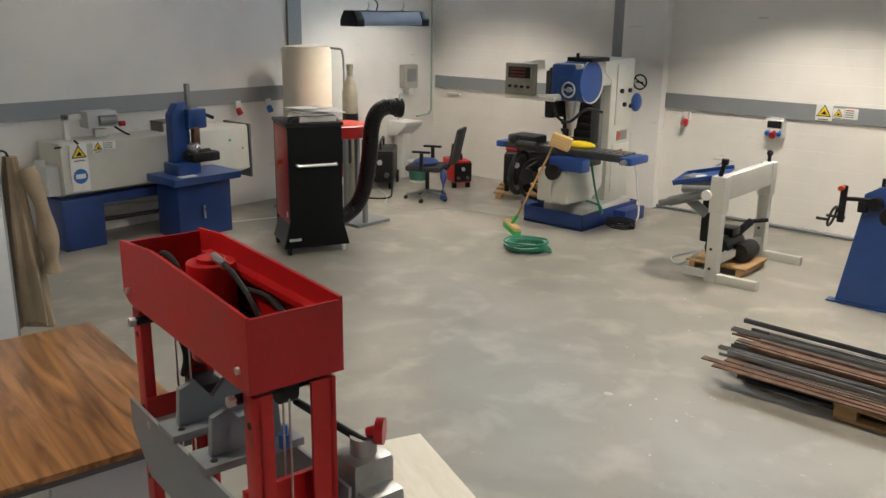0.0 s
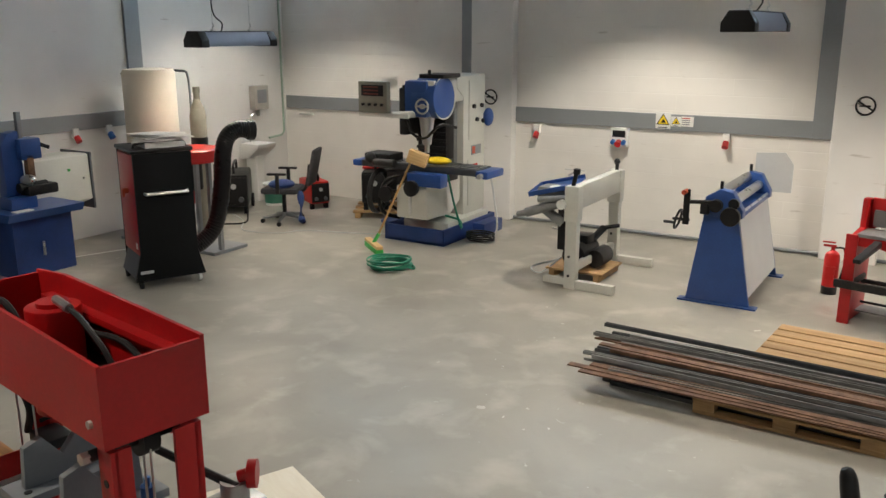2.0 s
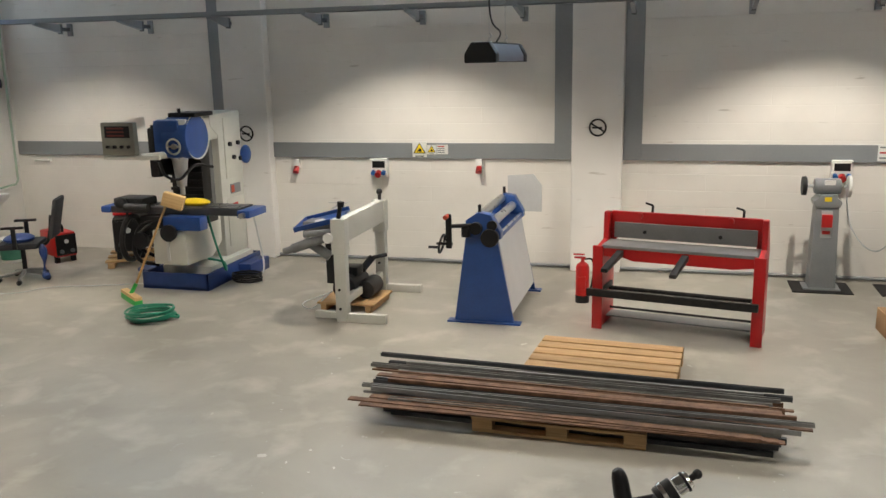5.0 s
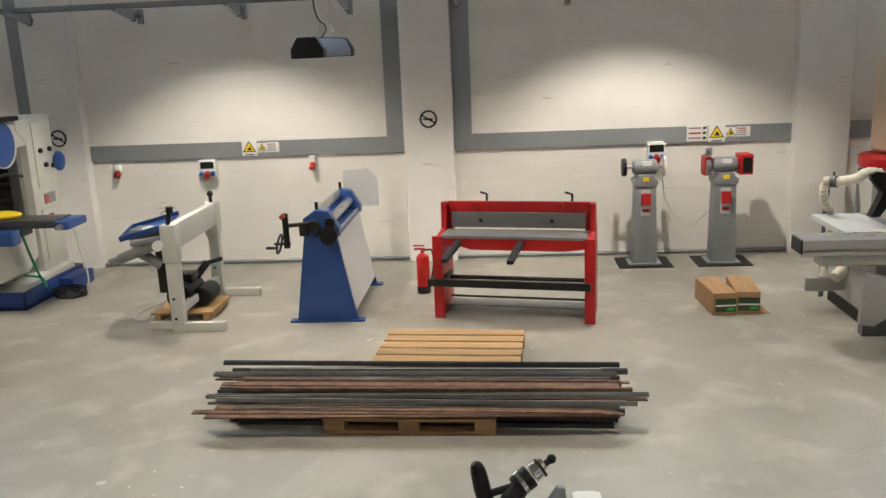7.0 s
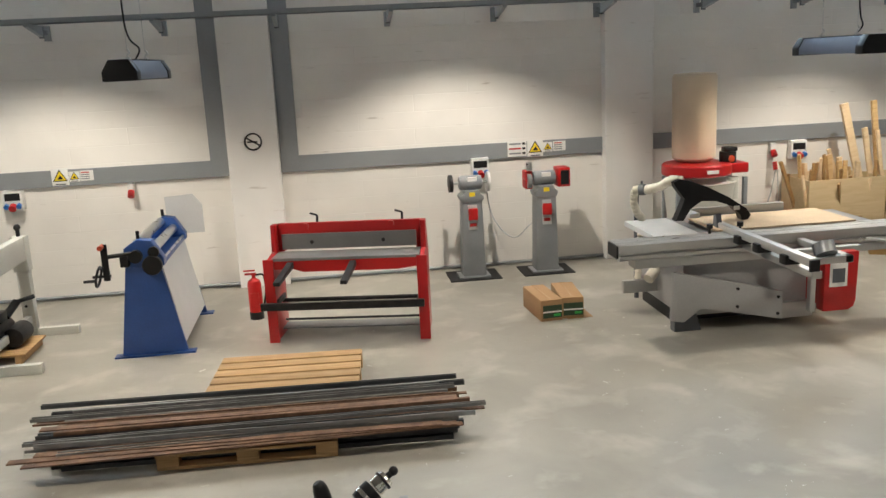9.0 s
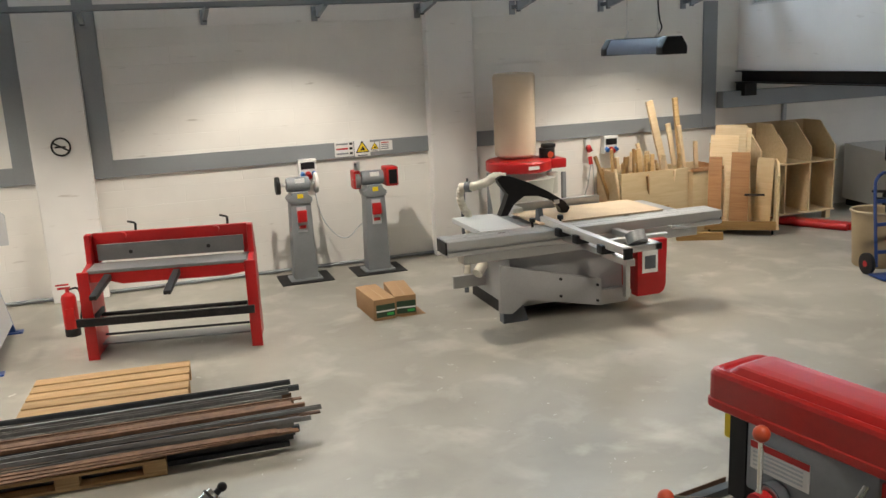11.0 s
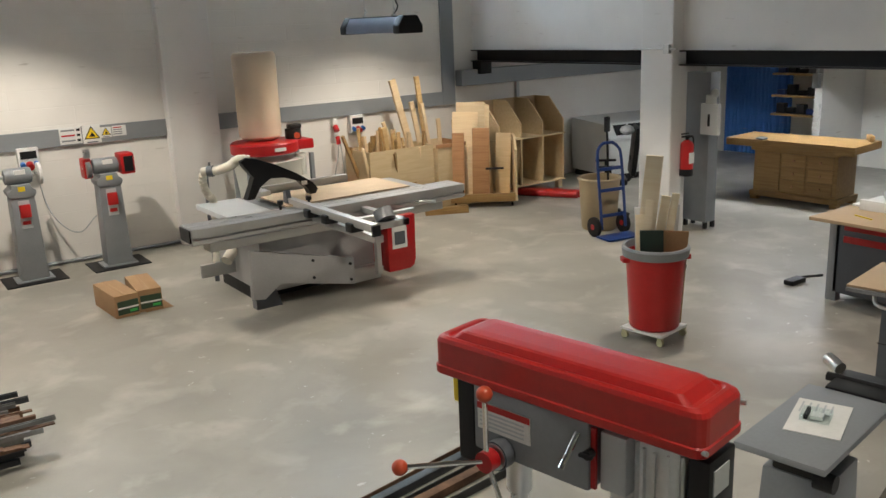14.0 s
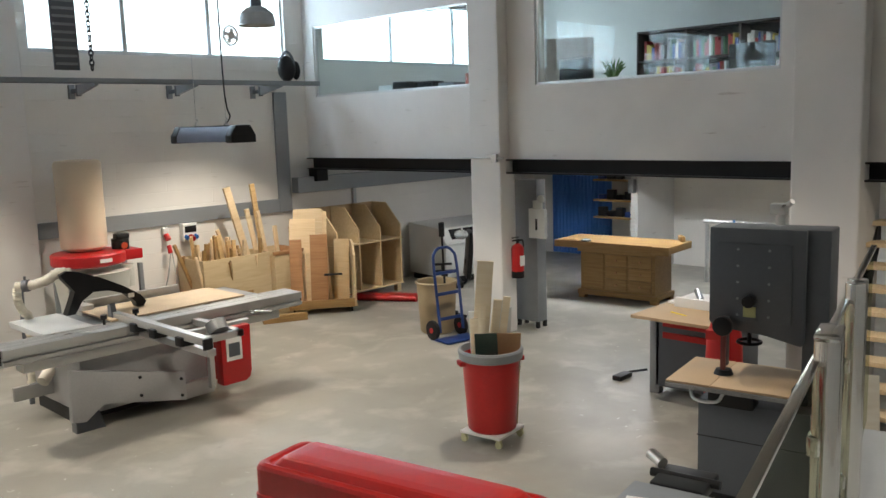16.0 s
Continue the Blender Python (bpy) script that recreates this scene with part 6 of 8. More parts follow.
def walnut_table():
    t = thing("work_table", "dark walnut veneer table on grey steel legs", "table", -3.85, 1.51, 0, -9.9)
    part("tabletop", Mesh().box(-0.84, 0.84, -0.45, 0.45, 0.72, 0.75, 0.003), WALNUT, t)
    part("apron", Mesh().box(-0.78, 0.78, -0.39, 0.39, 0.66, 0.72), DARKGREY, t)
    for sx in (-1, 1):
        part("leg", Mesh().box(sx * 0.7 - 0.03, sx * 0.7 + 0.03, -0.2, 0.2, 0.06, 0.66, 0.008), LIGHTGREY, t)
        part("foot", Mesh().tube([(sx * 0.7, -0.36, 0.07), (sx * 0.7, -0.15, 0.12), (sx * 0.7, 0.15, 0.12), (sx * 0.7, 0.36, 0.07)], 0.025, 10), LIGHTGREY, t)
        for sy in (-1, 1):
            part("castor", Mesh().cyl((sx * 0.7 - 0.015, sy * 0.36, 0.035), (sx * 0.7 + 0.015, sy * 0.36, 0.035), 0.035, seg=14), BLACK, t)


walnut_table()
solo("plywood_sheet", Mesh().box(-0.5, 0.5, -0.4, 0.4, 0, 0.02, 0.002), RAWBOARD, "pale raw plywood sheet lying on the floor", "board", m=pose(-2.86, 2.856, 0, 0, 0, -24.4))
lk = thing("steel_locker", "light grey steel locker beside the table", "locker", -5.806, 1.58)
part("body", Mesh().box(-0.4, 0.42, -0.6, 0.42, 0.0, 1.95, 0.006), MIDGREY, lk)
part("door_seam", Mesh().box(0.42, 0.426, -0.1, 0.4, 0.08, 1.88, 0.002), LIGHTGREY, lk)


def hanging_coat():
    rnd = random.Random(2)
    n, k = 15, 40
    rings = []
    for i in range(n):
        u = i / (n - 1)
        ring = []
        for j in range(k):
            a = 2 * math.pi * j / k
            rr = (0.05 + 0.12 * u ** 0.8) * (1 + 0.2 * math.sin(5 * a + 3 * u) * u + 0.08 * math.sin(9 * a - 4 * u))
            ring.append((rr * math.cos(a) * 1.1, rr * math.sin(a) * 0.7, 1.62 - 1.12 * u - 0.04 * u * math.sin(3 * a)))
        rings.append(ring)
    bm = bmesh.new()
    vs = [[bm.verts.new(p) for p in r] for r in rings]
    for a, b in zip(vs, vs[1:]):
        for j in range(k):
            bm.faces.new((a[j], a[(j + 1) % k], b[(j + 1) % k], b[j]))
    bm.faces.new(vs[0])
    bm.faces.new(vs[-1])
    bmesh.ops.recalc_face_normals(bm, faces=bm.faces)
    t = thing("work_coat", "brown cloth work coat hanging on the locker side", "coat", -5.578, 2.141, 0, 10)
    part("coat_body", bm, COAT, t)
    part("sleeve", Mesh().tube([(0.1, 0.04, 1.55), (0.16, 0.08, 1.3), (0.17, 0.1, 1.0), (0.16, 0.1, 0.85)], lambda u: 0.055 + 0.012 * math.sin(u * 14), 12), COAT, t)
    part("hook", Mesh().tube([(0, -0.16, 1.66), (0, -0.04, 1.66), (0, 0.0, 1.6)], 0.008, 6), IRON, t)


hanging_coat()

# ---- east side ----
def table_saw():
    t = thing("panel_saw", "grey sliding table panel saw with aluminium carriage", "table saw", 3.9, 7.7)
    w = lambda n, m, c, l="": wpart(n, m, c, t, l)
    w("base", Mesh().box(3.15, 4.5, 7.36, 8.45, 0.12, 0.73, 0.01), PANELGREY)
    w("base_plinth", Mesh().box(3.15, 4.4, 7.6, 8.4, 0.0, 0.12), IRON)
    w("swing_arm", Mesh().prism([(2.97, 0.14), (3.09, 0.12), (3.26, 0.24), (4.05, 0.07), (4.05, 0.34), (2.99, 0.6)], "y", 7.18, 7.24, 0.006), PANELGREY)
    w("arm_foot", Mesh().prism([(3.04, 0.0), (3.3, 0.0), (3.24, 0.2), (3.04, 0.2)], "y", 7.28, 7.38), DARKGREY)
    w("swing_arm_end", Mesh().box(4.05, 4.36, 7.2, 7.26, 0.07, 0.22, 0.006), ANODISED)
    for x, z in ((3.6, 0.4), (3.6, 0.23), (4.0, 0.13), (4.0, 0.29)):
        w("bolt", Mesh().cyl((x, 7.165, z), (x, 7.182, z), 0.014, seg=10), IRON)
    w("arm_post", Mesh().box(4.2, 4.25, 6.98, 7.04, 0.18, 0.78, 0.004), ANODISED)
    w("carriage", Mesh().prism([(7.16, 0.76), (7.16, 0.79), (7.19, 0.79), (7.19, 0.82), (7.16, 0.82), (7.16, 0.89), (7.46, 0.89), (7.46, 0.75), (7.2, 0.74)], "x", 2.47, 5.42), ANODISED)
    for y in (7.2, 7.3, 7.41):
        w("carriage_slot", Mesh().box(2.48, 5.41, y, y + 0.02, 0.886, 0.893), STEEL)
    w("carriage_rail", Mesh().box(2.65, 5.2, 7.26, 7.44, 0.64, 0.735, 0.006), ANODISED)
    # black plate over the open left end, for the dark hollow inside
    w("carriage_end", Mesh().box(2.455, 2.47, 7.2, 7.45, 0.765, 0.88), BLACK)
    w("carriage_end", Mesh().box(5.42, 5.46, 7.22, 7.34, 0.78, 0.86, 0.01), BLACK)
    w("push_handle", Mesh().cyl((4.75, 7.13, 0.8), (4.95, 7.02, 0.78), 0.014, seg=12), STEEL)
    w("main_table", Mesh().box(3.2, 4.6, 7.52, 8.4, 0.8, 0.86, 0.006), GREYSTEEL)
    w("side_table", Mesh().box(2.95, 3.4, 7.52, 8.4, 0.81, 0.865, 0.006), LIGHTGREY)
    w("rear_table", Mesh().box(4.6, 5.2, 7.6, 8.3, 0.8, 0.85, 0.005), GREYSTEEL)
    w("board_on_table", Mesh().box(3.5, 4.9, 7.42, 8.12, 0.896, 0.912, 0.001), BOARDTAN, "brown fibreboard lying on the table")
    w("rip_fence", Mesh().box(3.6, 4.6, 8.2, 8.26, 0.865, 0.98, 0.006), ANODISED)
    w("fence_head", Mesh().box(3.5, 3.62, 8.05, 8.3, 0.86, 0.96, 0.01), ALU)
    # crosscut table and fence
    w("cross_table", Mesh().box(3.62, 3.7, 6.0, 7.16, 0.78, 0.84, 0.004).box(4.15, 4.22, 6.4, 7.16, 0.78, 0.84, 0.004).box(3.62, 4.22, 6.4, 6.46, 0.78, 0.84, 0.004).box(3.62, 4.2, 6.75, 6.8, 0.79, 0.83), ANODISED)
    w("crosscut_fence", Mesh().box(3.56, 3.63, 5.95, 7.6, 0.893, 0.96, 0.005), ANODISED, "long aluminium crosscut fence")
    for y in (6.3, 6.75, 7.1):
        w("fence_stop", Mesh().box(3.53, 3.66, y - 0.05, y + 0.05, 0.84, 0.92, 0.01), BLACK)
    w("fence_end", Mesh().box(3.555, 3.635, 5.93, 5.95, 0.86, 0.95), BLACK)
    w("fence_flip_stop", Mesh().prism([(7.5, 0.87), (7.62, 0.87), (7.6, 1.02), (7.55, 1.04)], "x", 3.55, 3.6), DARKGREY)
    w("mitre_disc", Mesh().cyl((4.0, 6.44, 0.85), (4.0, 6.5, 0.93), 0.09, seg=20), GREYSTEEL)
    w("extension_rail", Mesh().box(3.8, 4.42, 6.6, 6.66, 0.84, 0.87, 0.004), ANODISED)
    for x in (3.42, 3.72):
        w("clamp_knob", Mesh().cyl((x, 7.4, 0.87), (x, 7.4, 0.94), 0.012, seg=10).cyl((x, 7.4, 0.94), (x, 7.4, 0.98), 0.03, seg=14), BLACK)
    # control cabinet
    w("control_cabinet", Mesh().prism([(4.33, 0.17), (4.58, 0.17), (4.63, 0.2), (4.65, 0.26), (4.66, 0.72), (4.33, 0.72)], "y", 6.98, 7.1, 0.012).box(4.38, 4.64, 7.1, 7.6, 0.18, 0.7, 0.03), RED, "red control cabinet")
    w("cabinet_label", Mesh().box(4.38, 4.55, 6.974, 6.98, 0.4, 0.62), PAPER)
    w("label_photo", Mesh().box(4.405, 4.525, 6.97, 6.974, 0.44, 0.57), DARKGREY)
    # blade guard with its suction pipe
    guard = [(3.22, 1.33), (3.28, 1.36), (3.38, 1.34), (3.58, 1.26), (3.79, 1.15), (3.97, 1.03), (4.02, 0.96), (3.99, 0.915), (3.93, 0.915), (3.91, 0.97), (3.82, 1.06), (3.66, 1.12), (3.51, 1.13), (3.4, 1.06), (3.33, 0.95), (3.25, 0.95), (3.3, 1.06), (3.34, 1.16), (3.25, 1.28)]
    w("blade_guard", Mesh().prism(guard, "y", 7.78, 7.88), BLACK, "curved black blade guard")
    w("guard_tip_label", Mesh().box(3.84, 3.9, 7.774, 7.78, 1.02, 1.06), WHITE)
    w("guard_arm", Mesh().tube([(3.12, 8.5, 0.0), (3.12, 8.5, 1.1), (3.12, 8.3, 1.16)], 0.025, 12, 3), DARKGREY)
    w("suction_pipe", Mesh().tube([(3.34, 7.84, 1.33), (3.24, 7.88, 1.34), (3.18, 7.96, 1.28), (3.1, 8.1, 1.23), (2.98, 8.2, 1.215)], lambda u: 0.046 + 0.004 * math.sin(u * 60), 16, 6), CREAM, "cream suction pipe")
    w("pipe_clamp", Mesh().cyl((3.045, 8.15, 1.26), (3.045, 8.15, 1.31), 0.012, seg=8).cyl((3.07, 8.12, 1.225), (3.03, 8.16, 1.22), 0.055, seg=16), DARKGREY)
    w("suction_hose", Mesh().tube([(2.99, 8.21, 1.2), (3.0, 8.25, 1.08), (3.06, 8.3, 0.95), (3.12, 8.36, 0.88), (3.14, 8.44, 0.6), (3.12, 8.47, 0.2)], lambda u: 0.036 + 0.006 * math.sin(u * 300), 14, 16), CREAM, "ribbed cream hose")
    w("side_foot", Mesh().box(2.8, 3.16, 8.0, 8.05, 0.2, 0.33, 0.006), ANODISED)
    w("dust_outlet", Mesh().cyl((3.02, 7.9, 0.36), (3.16, 8.0, 0.46), 0.055, seg=16), CREAM)


table_saw()


def dust_collector_north():
    t = thing("dust_collector", "red drum dust collector with beige filter bag", "dust collector", 4.4, 9.75)
    w = lambda n, m, c, l="": wpart(n, m, c, t, l)
    w("filter_bag", Mesh().lathe([(0.2, 0), (0.255, 0.04), (0.26, 0.2), (0.256, 0.6), (0.262, 1.0), (0.24, 1.04), (0.12, 1.05)], (4.35, 9.88, 1.25)), CLOTHBAG)
    w("drum", Mesh().lathe([(0.39, 0), (0.41, 0.02), (0.41, 0.12), (0.39, 0.14)], (4.33, 9.75, 1.1)), RED)
    w("drum_arm", Mesh().box(4.5, 4.9, 9.55, 9.85, 1.11, 1.23, 0.02), RED)
    w("name_bar", Mesh().box(4.28, 4.42, 9.328, 9.34, 1.15, 1.19), WHITE)
    w("motor", Mesh().cyl((4.7, 9.7, 1.2), (4.7, 9.7, 1.36), 0.1, seg=18, bev=0.01).box(4.62, 4.78, 9.6, 9.72, 1.36, 1.42, 0.02), IRON)
    w("motor_label", Mesh().cyl((4.7, 9.59, 1.28), (4.7, 9.6, 1.28), 0.04, seg=14), ORANGE)
    for x, y in ((4.0, 9.5), (4.85, 9.55), (4.05, 10.05), (4.85, 9.95)):
        w("leg", Mesh().box(x - 0.025, x + 0.025, y - 0.025, y + 0.025, 0, 1.06, 0.004), MIDGREY)
    w("waste_bag", Mesh().lathe([(0.3, 0.02), (0.36, 0.1), (0.37, 0.6), (0.42, 0.96), (0.44, 1.0)], (4.36, 9.75, 0.02)), BEIGE)
    w("outlet_pipe", Mesh().cyl((4.72, 9.6, 0.8), (4.72, 9.6, 1.06), 0.07, seg=16), BEIGE)


dust_collector_north()
lead = thing("extension_lead", "red plug lead hanging from the wall socket", "cable", 5.66, YB, 0.5)
part("plug", Mesh().cyl((0, -0.1, 0.6), (0, -0.13, 0.5), 0.03, seg=14), REDPLASTIC, lead)
part("cord", Mesh().tube([(0, -0.13, 0.5), (-0.04, -0.1, 0.2), (-0.08, -0.08, 0.0), (0.0, -0.1, -0.1), (0.08, -0.08, 0.05), (0.05, -0.1, 0.4), (0.02, -0.13, 0.5)], 0.008, 6), LIGHTGREY, lead)
part("reel", Mesh().tube([(0.16 * math.cos(a), -0.15 + 0.06 * math.sin(a), -0.08) for a in [k * math.pi / 8 for k in range(16)]], 0.035, 8, 2, True), REDPLASTIC, lead, "red coiled cable")
solo("side_cabinet", Mesh().box(-0.4, 0.4, -0.2, 0.2, 0, 0.37, 0.01), LIGHTGREY, "low grey cabinet carrying the red cable reel", "cabinet", m=pose(5.6, 10.2, 0))


def wood_bin():
    t = thing("offcut_bin", "large plywood bin full of wood offcuts", "wood bin", 6.3, 10.05)
    part("front", Mesh().box(-0.52, 0.5, -0.33, -0.31, 0.02, 0.92, 0.002), PLY, t)
    part("side", Mesh().box(-0.52, -0.5, -0.31, 0.33, 0.02, 0.92, 0.002), PLY, t)
    part("side", Mesh().box(0.48, 0.5, -0.31, 0.33, 0.02, 0.92, 0.002), PLY, t)
    part("back", Mesh().box(-0.5, 0.48, 0.31, 0.33, 0.02, 0.92, 0.002), PLY, t)
    part("bottom", Mesh().box(-0.52, 0.5, -0.33, 0.33, 0.0, 0.02), PLY, t)
    part("hand_hole", Mesh().box(0.05, 0.2, -0.334, -0.33, 0.36, 0.44), OAK, t)
    t2 = thing("offcut_bin", "plywood bin with brown framed top edge", "wood bin", 7.1, 10.0)
    part("front", Mesh().box(-0.26, 0.28, -0.33, -0.31, 0.02, 0.86, 0.002), PLY, t2)
    part("side", Mesh().box(0.26, 0.28, -0.31, 0.33, 0.02, 0.9, 0.002), REDWOOD, t2)
    part("back", Mesh().box(-0.26, 0.28, 0.31, 0.33, 0.02, 0.9, 0.002), PLY, t2)
    part("side", Mesh().box(-0.26, -0.24, -0.31, 0.33, 0.02, 0.86, 0.002), PLY, t2)
    part("bottom", Mesh().box(-0.26, 0.28, -0.33, 0.33, 0.0, 0.02), PLY, t2)
    part("top_rim", Mesh().box(-0.27, 0.29, -0.345, -0.3, 0.86, 0.91, 0.003), REDWOOD, t2)
    rnd = random.Random(8)
    for k in range(30):
        x, y = rnd.uniform(5.88, 6.72), rnd.uniform(9.82, 10.28)
        L = rnd.choice((0.9, 0.98, 1.02, 1.08, 1.12, 1.2))
        a, b = rnd.uniform(-9, 9), rnd.uniform(-20, 8)
        w, d = rnd.uniform(0.03, 0.09), rnd.uniform(0.02, 0.045)
        solo("wood_offcut", Mesh().box(-w / 2, w / 2, -d / 2, d / 2, 0, L, 0.003), rnd.choice((PALEWOOD, PINE, PALEWOOD, PINE, OAK)), "sawn wood offcut standing in the bin", "wood offcut", "offcuts in the bin", m=pose(x, y, 0.025, a * 0.4, b, rnd.uniform(0, 90)))
    solo("wood_offcut", Mesh().box(-0.05, 0.05, -0.02, 0.02, 0, 1.85, 0.003), PALEWOOD, "tall pale plank standing in the bin", "wood offcut", "offcuts in the bin", m=pose(6.9, 10.1, 0.025, 0, -15, 0))
    solo("wood_offcut", Mesh().box(-0.035, 0.035, -0.02, 0.02, 0, 1.82, 0.003), PINE, "tall brown plank standing in the bin", "wood offcut", "offcuts in the bin", m=pose(7.06, 10.12, 0.025, 0, -7, 0))
    for x, L, b, wd in ((6.98, 1.5, -11, 0.07), (7.1, 1.45, -9, 0.05), (7.22, 1.2, -4, 0.06), (6.62, 1.3, -18, 0.05)):
        solo("wood_offcut", Mesh().box(-wd / 2, wd / 2, -0.015, 0.015, 0, L, 0.003), PALEWOOD, "pale plank leaning in the bin", "wood offcut", "offcuts in the bin", m=pose(x, 10.06, 0.025, 0, b, 0))
    solo("wood_offcut", Mesh().box(-0.02, 0.02, -0.02, 0.02, 0, 1.2, 0.003), OAK, "dark stick leaning out of the bin", "wood offcut", "offcuts in the bin", m=pose(6.0, 10.1, 0.03, 0, -22, 10))


wood_bin()


def sheet_rack():
    """A low trolley with boards standing in it."""
    t = thing("sheet_rack", "plywood rack trolley holding wood sheets", "rack", 7.5, 9.55, 0, -36)
    part("base", Mesh().box(-0.45, 0.5, -0.28, 0.35, 0.08, 0.12, 0.004), PLY, t)
    part("end_panel", Mesh().prism([(-0.28, 0.12), (0.35, 0.12), (0.35, 0.95), (-0.05, 0.95), (-0.28, 0.8)], "x", 0.46, 0.49), PLY, t)
    part("front_rail", Mesh().box(-0.45, 0.46, -0.3, -0.28, 0.08, 0.2, 0.003), OAK, t)
    part("divider", Mesh().prism([(-0.2, 0.12), (0.35, 0.12), (0.35, 1.0), (0.0, 1.0)], "x", 0.1, 0.12), PLY, t)
    part("clamp_bar", Mesh().box(0.05, 0.3, -0.36, -0.34, 0.55, 0.58, 0.004), IRON, t)
    for x in (-0.38, 0.42):
        for y in (-0.2, 0.28):
            part("castor", Mesh().cyl((x - 0.015, y, 0.04), (x + 0.015, y, 0.04), 0.04, seg=14), BLACK, t)
    rnd = random.Random(5)
    spec = [(-0.33, 0.17, 0.93, REDWOOD), (-0.02, 0.24, 0.98, REDWOOD), (-0.17, 0.06, 0.72, PALEWOOD), (-0.26, 0.36, 1.2, PALEWOOD), (-0.16, 0.4, 1.33, PALEWOOD), (0.04, 0.09, 1.28, PALEWOOD), (0.13, 0.08, 1.02, PALEWOOD), (-0.33, 0.14, 1.08, OAK), (0.3, 0.22, 0.86, PLY)]
    for k, (x, wd, L, m) in enumerate(spec):
        y = -0.26 + 0.045 * k + (0.02 if k > 1 else 0)
        solo("wood_board", Mesh().box(-wd / 2, wd / 2, -0.01, 0.01, 0, L, 0.002), m, "reddish brown board leaning in the rack" if m == REDWOOD else "pale wood board leaning in the rack", "board", "boards in the sheet rack", m=t.matrix_basis @ pose(x, y, 0.125, -7, rnd.uniform(-3, 3), 0))
    solo("timber_beam", Mesh().box(-0.3, 0.3, -0.05, 0.05, 0, 0.1, 0.004), OAK, "short brown timber beam lying on the floor", "beam", m=pose(6.75, 9.38, 0, 0, 0, -25))


sheet_rack()


def pigeonhole_shelf():
    t = thing("sheet_shelf", "raw plywood shelf unit with sloped dividers", "shelf", 8.5, 9.95, 0, 0)
    for k in range(4):
        x = -0.6 + k * 0.42
        part("divider", Mesh().prism([(-0.32, 0.85), (-0.32, 1.05), (0.0, 1.38), (0.32, 1.38), (0.32, 0.85)], "x", x, x + 0.02), PLY, t)
        part("lower_divider", Mesh().box(x, x + 0.02, -0.32, 0.32, 0.14, 0.83), PLY, t)
    part("deck", Mesh().box(-0.62, 0.7, -0.33, 0.33, 0.83, 0.85), PLY, t)
    part("bottom", Mesh().box(-0.62, 0.7, -0.33, 0.33, 0.12, 0.14), PLY, t)
    part("back", Mesh().box(-0.62, 0.7, 0.33, 0.345, 0.12, 1.38), MDF, t)
    for x in (-0.55, 0.62):
        for y in (-0.26, 0.26):
            part("foot", Mesh().box(x - 0.04, x + 0.04, y - 0.04, y + 0.04, 0, 0.12), PLY, t)


pigeonhole_shelf()
rp = thing("red_profile", "red painted steel profile lying on the floor", "steel profile", 8.5, 9.3, 0, -61)
part("tube_beam", Mesh().cyl((-0.55, -0.06, 0.05), (0.5, -0.06, 0.05), 0.05, seg=16), RED, rp)
part("flange", Mesh().box(-0.6, 0.55, 0.0, 0.14, 0, 0.09, 0.006), RED, rp)


def chest_machine():
    t = thing("white_machine_chest", "white enamel machine chest with dark sloping windows", "machine", 10.7, 9.75, 0, -8)
    part("body", Mesh().prism([(-0.5, 0.1), (-0.5, 0.68), (-0.36, 0.9), (0.5, 0.95), (0.5, 0.1)], "x", -0.75, 0.9, 0.02), WHITEMETAL, t)
    for k in range(4):
        part("window", Mesh().prism([(-0.485, 0.72), (-0.39, 0.87), (-0.4, 0.875), (-0.497, 0.725)], "x", -0.6 + k * 0.3, -0.35 + k * 0.3), BLACK, t)
    part("trim_bar", Mesh().box(-0.74, 0.88, -0.53, -0.5, 0.62, 0.66, 0.005), ALU, t)
    part("plinth", Mesh().box(-0.7, 0.85, -0.46, 0.46, 0, 0.1), BLACK, t)


chest_machine()


def trash_bin():
    t = thing("tan_bin", "tall tan plastic waste bin", "bin", 7.62, 7.35)
    part("barrel", Mesh().lathe([(0.2, 0.0), (0.215, 0.02), (0.25, 0.62), (0.24, 0.62), (0.205, 0.03), (0.02, 0.025)], cap=False), mat("tan_plastic", (0.40, 0.31, 0.19), 0.55, 0, 0.08), t)
    part("rim", Mesh().tube([(0.255 * math.cos(a), 0.255 * math.sin(a), 0.63) for a in [k * math.pi / 14 for k in range(28)]], 0.016, 8, 1, True), mat("tan_plastic_rim", (0.44, 0.35, 0.22), 0.5), t)


trash_bin()


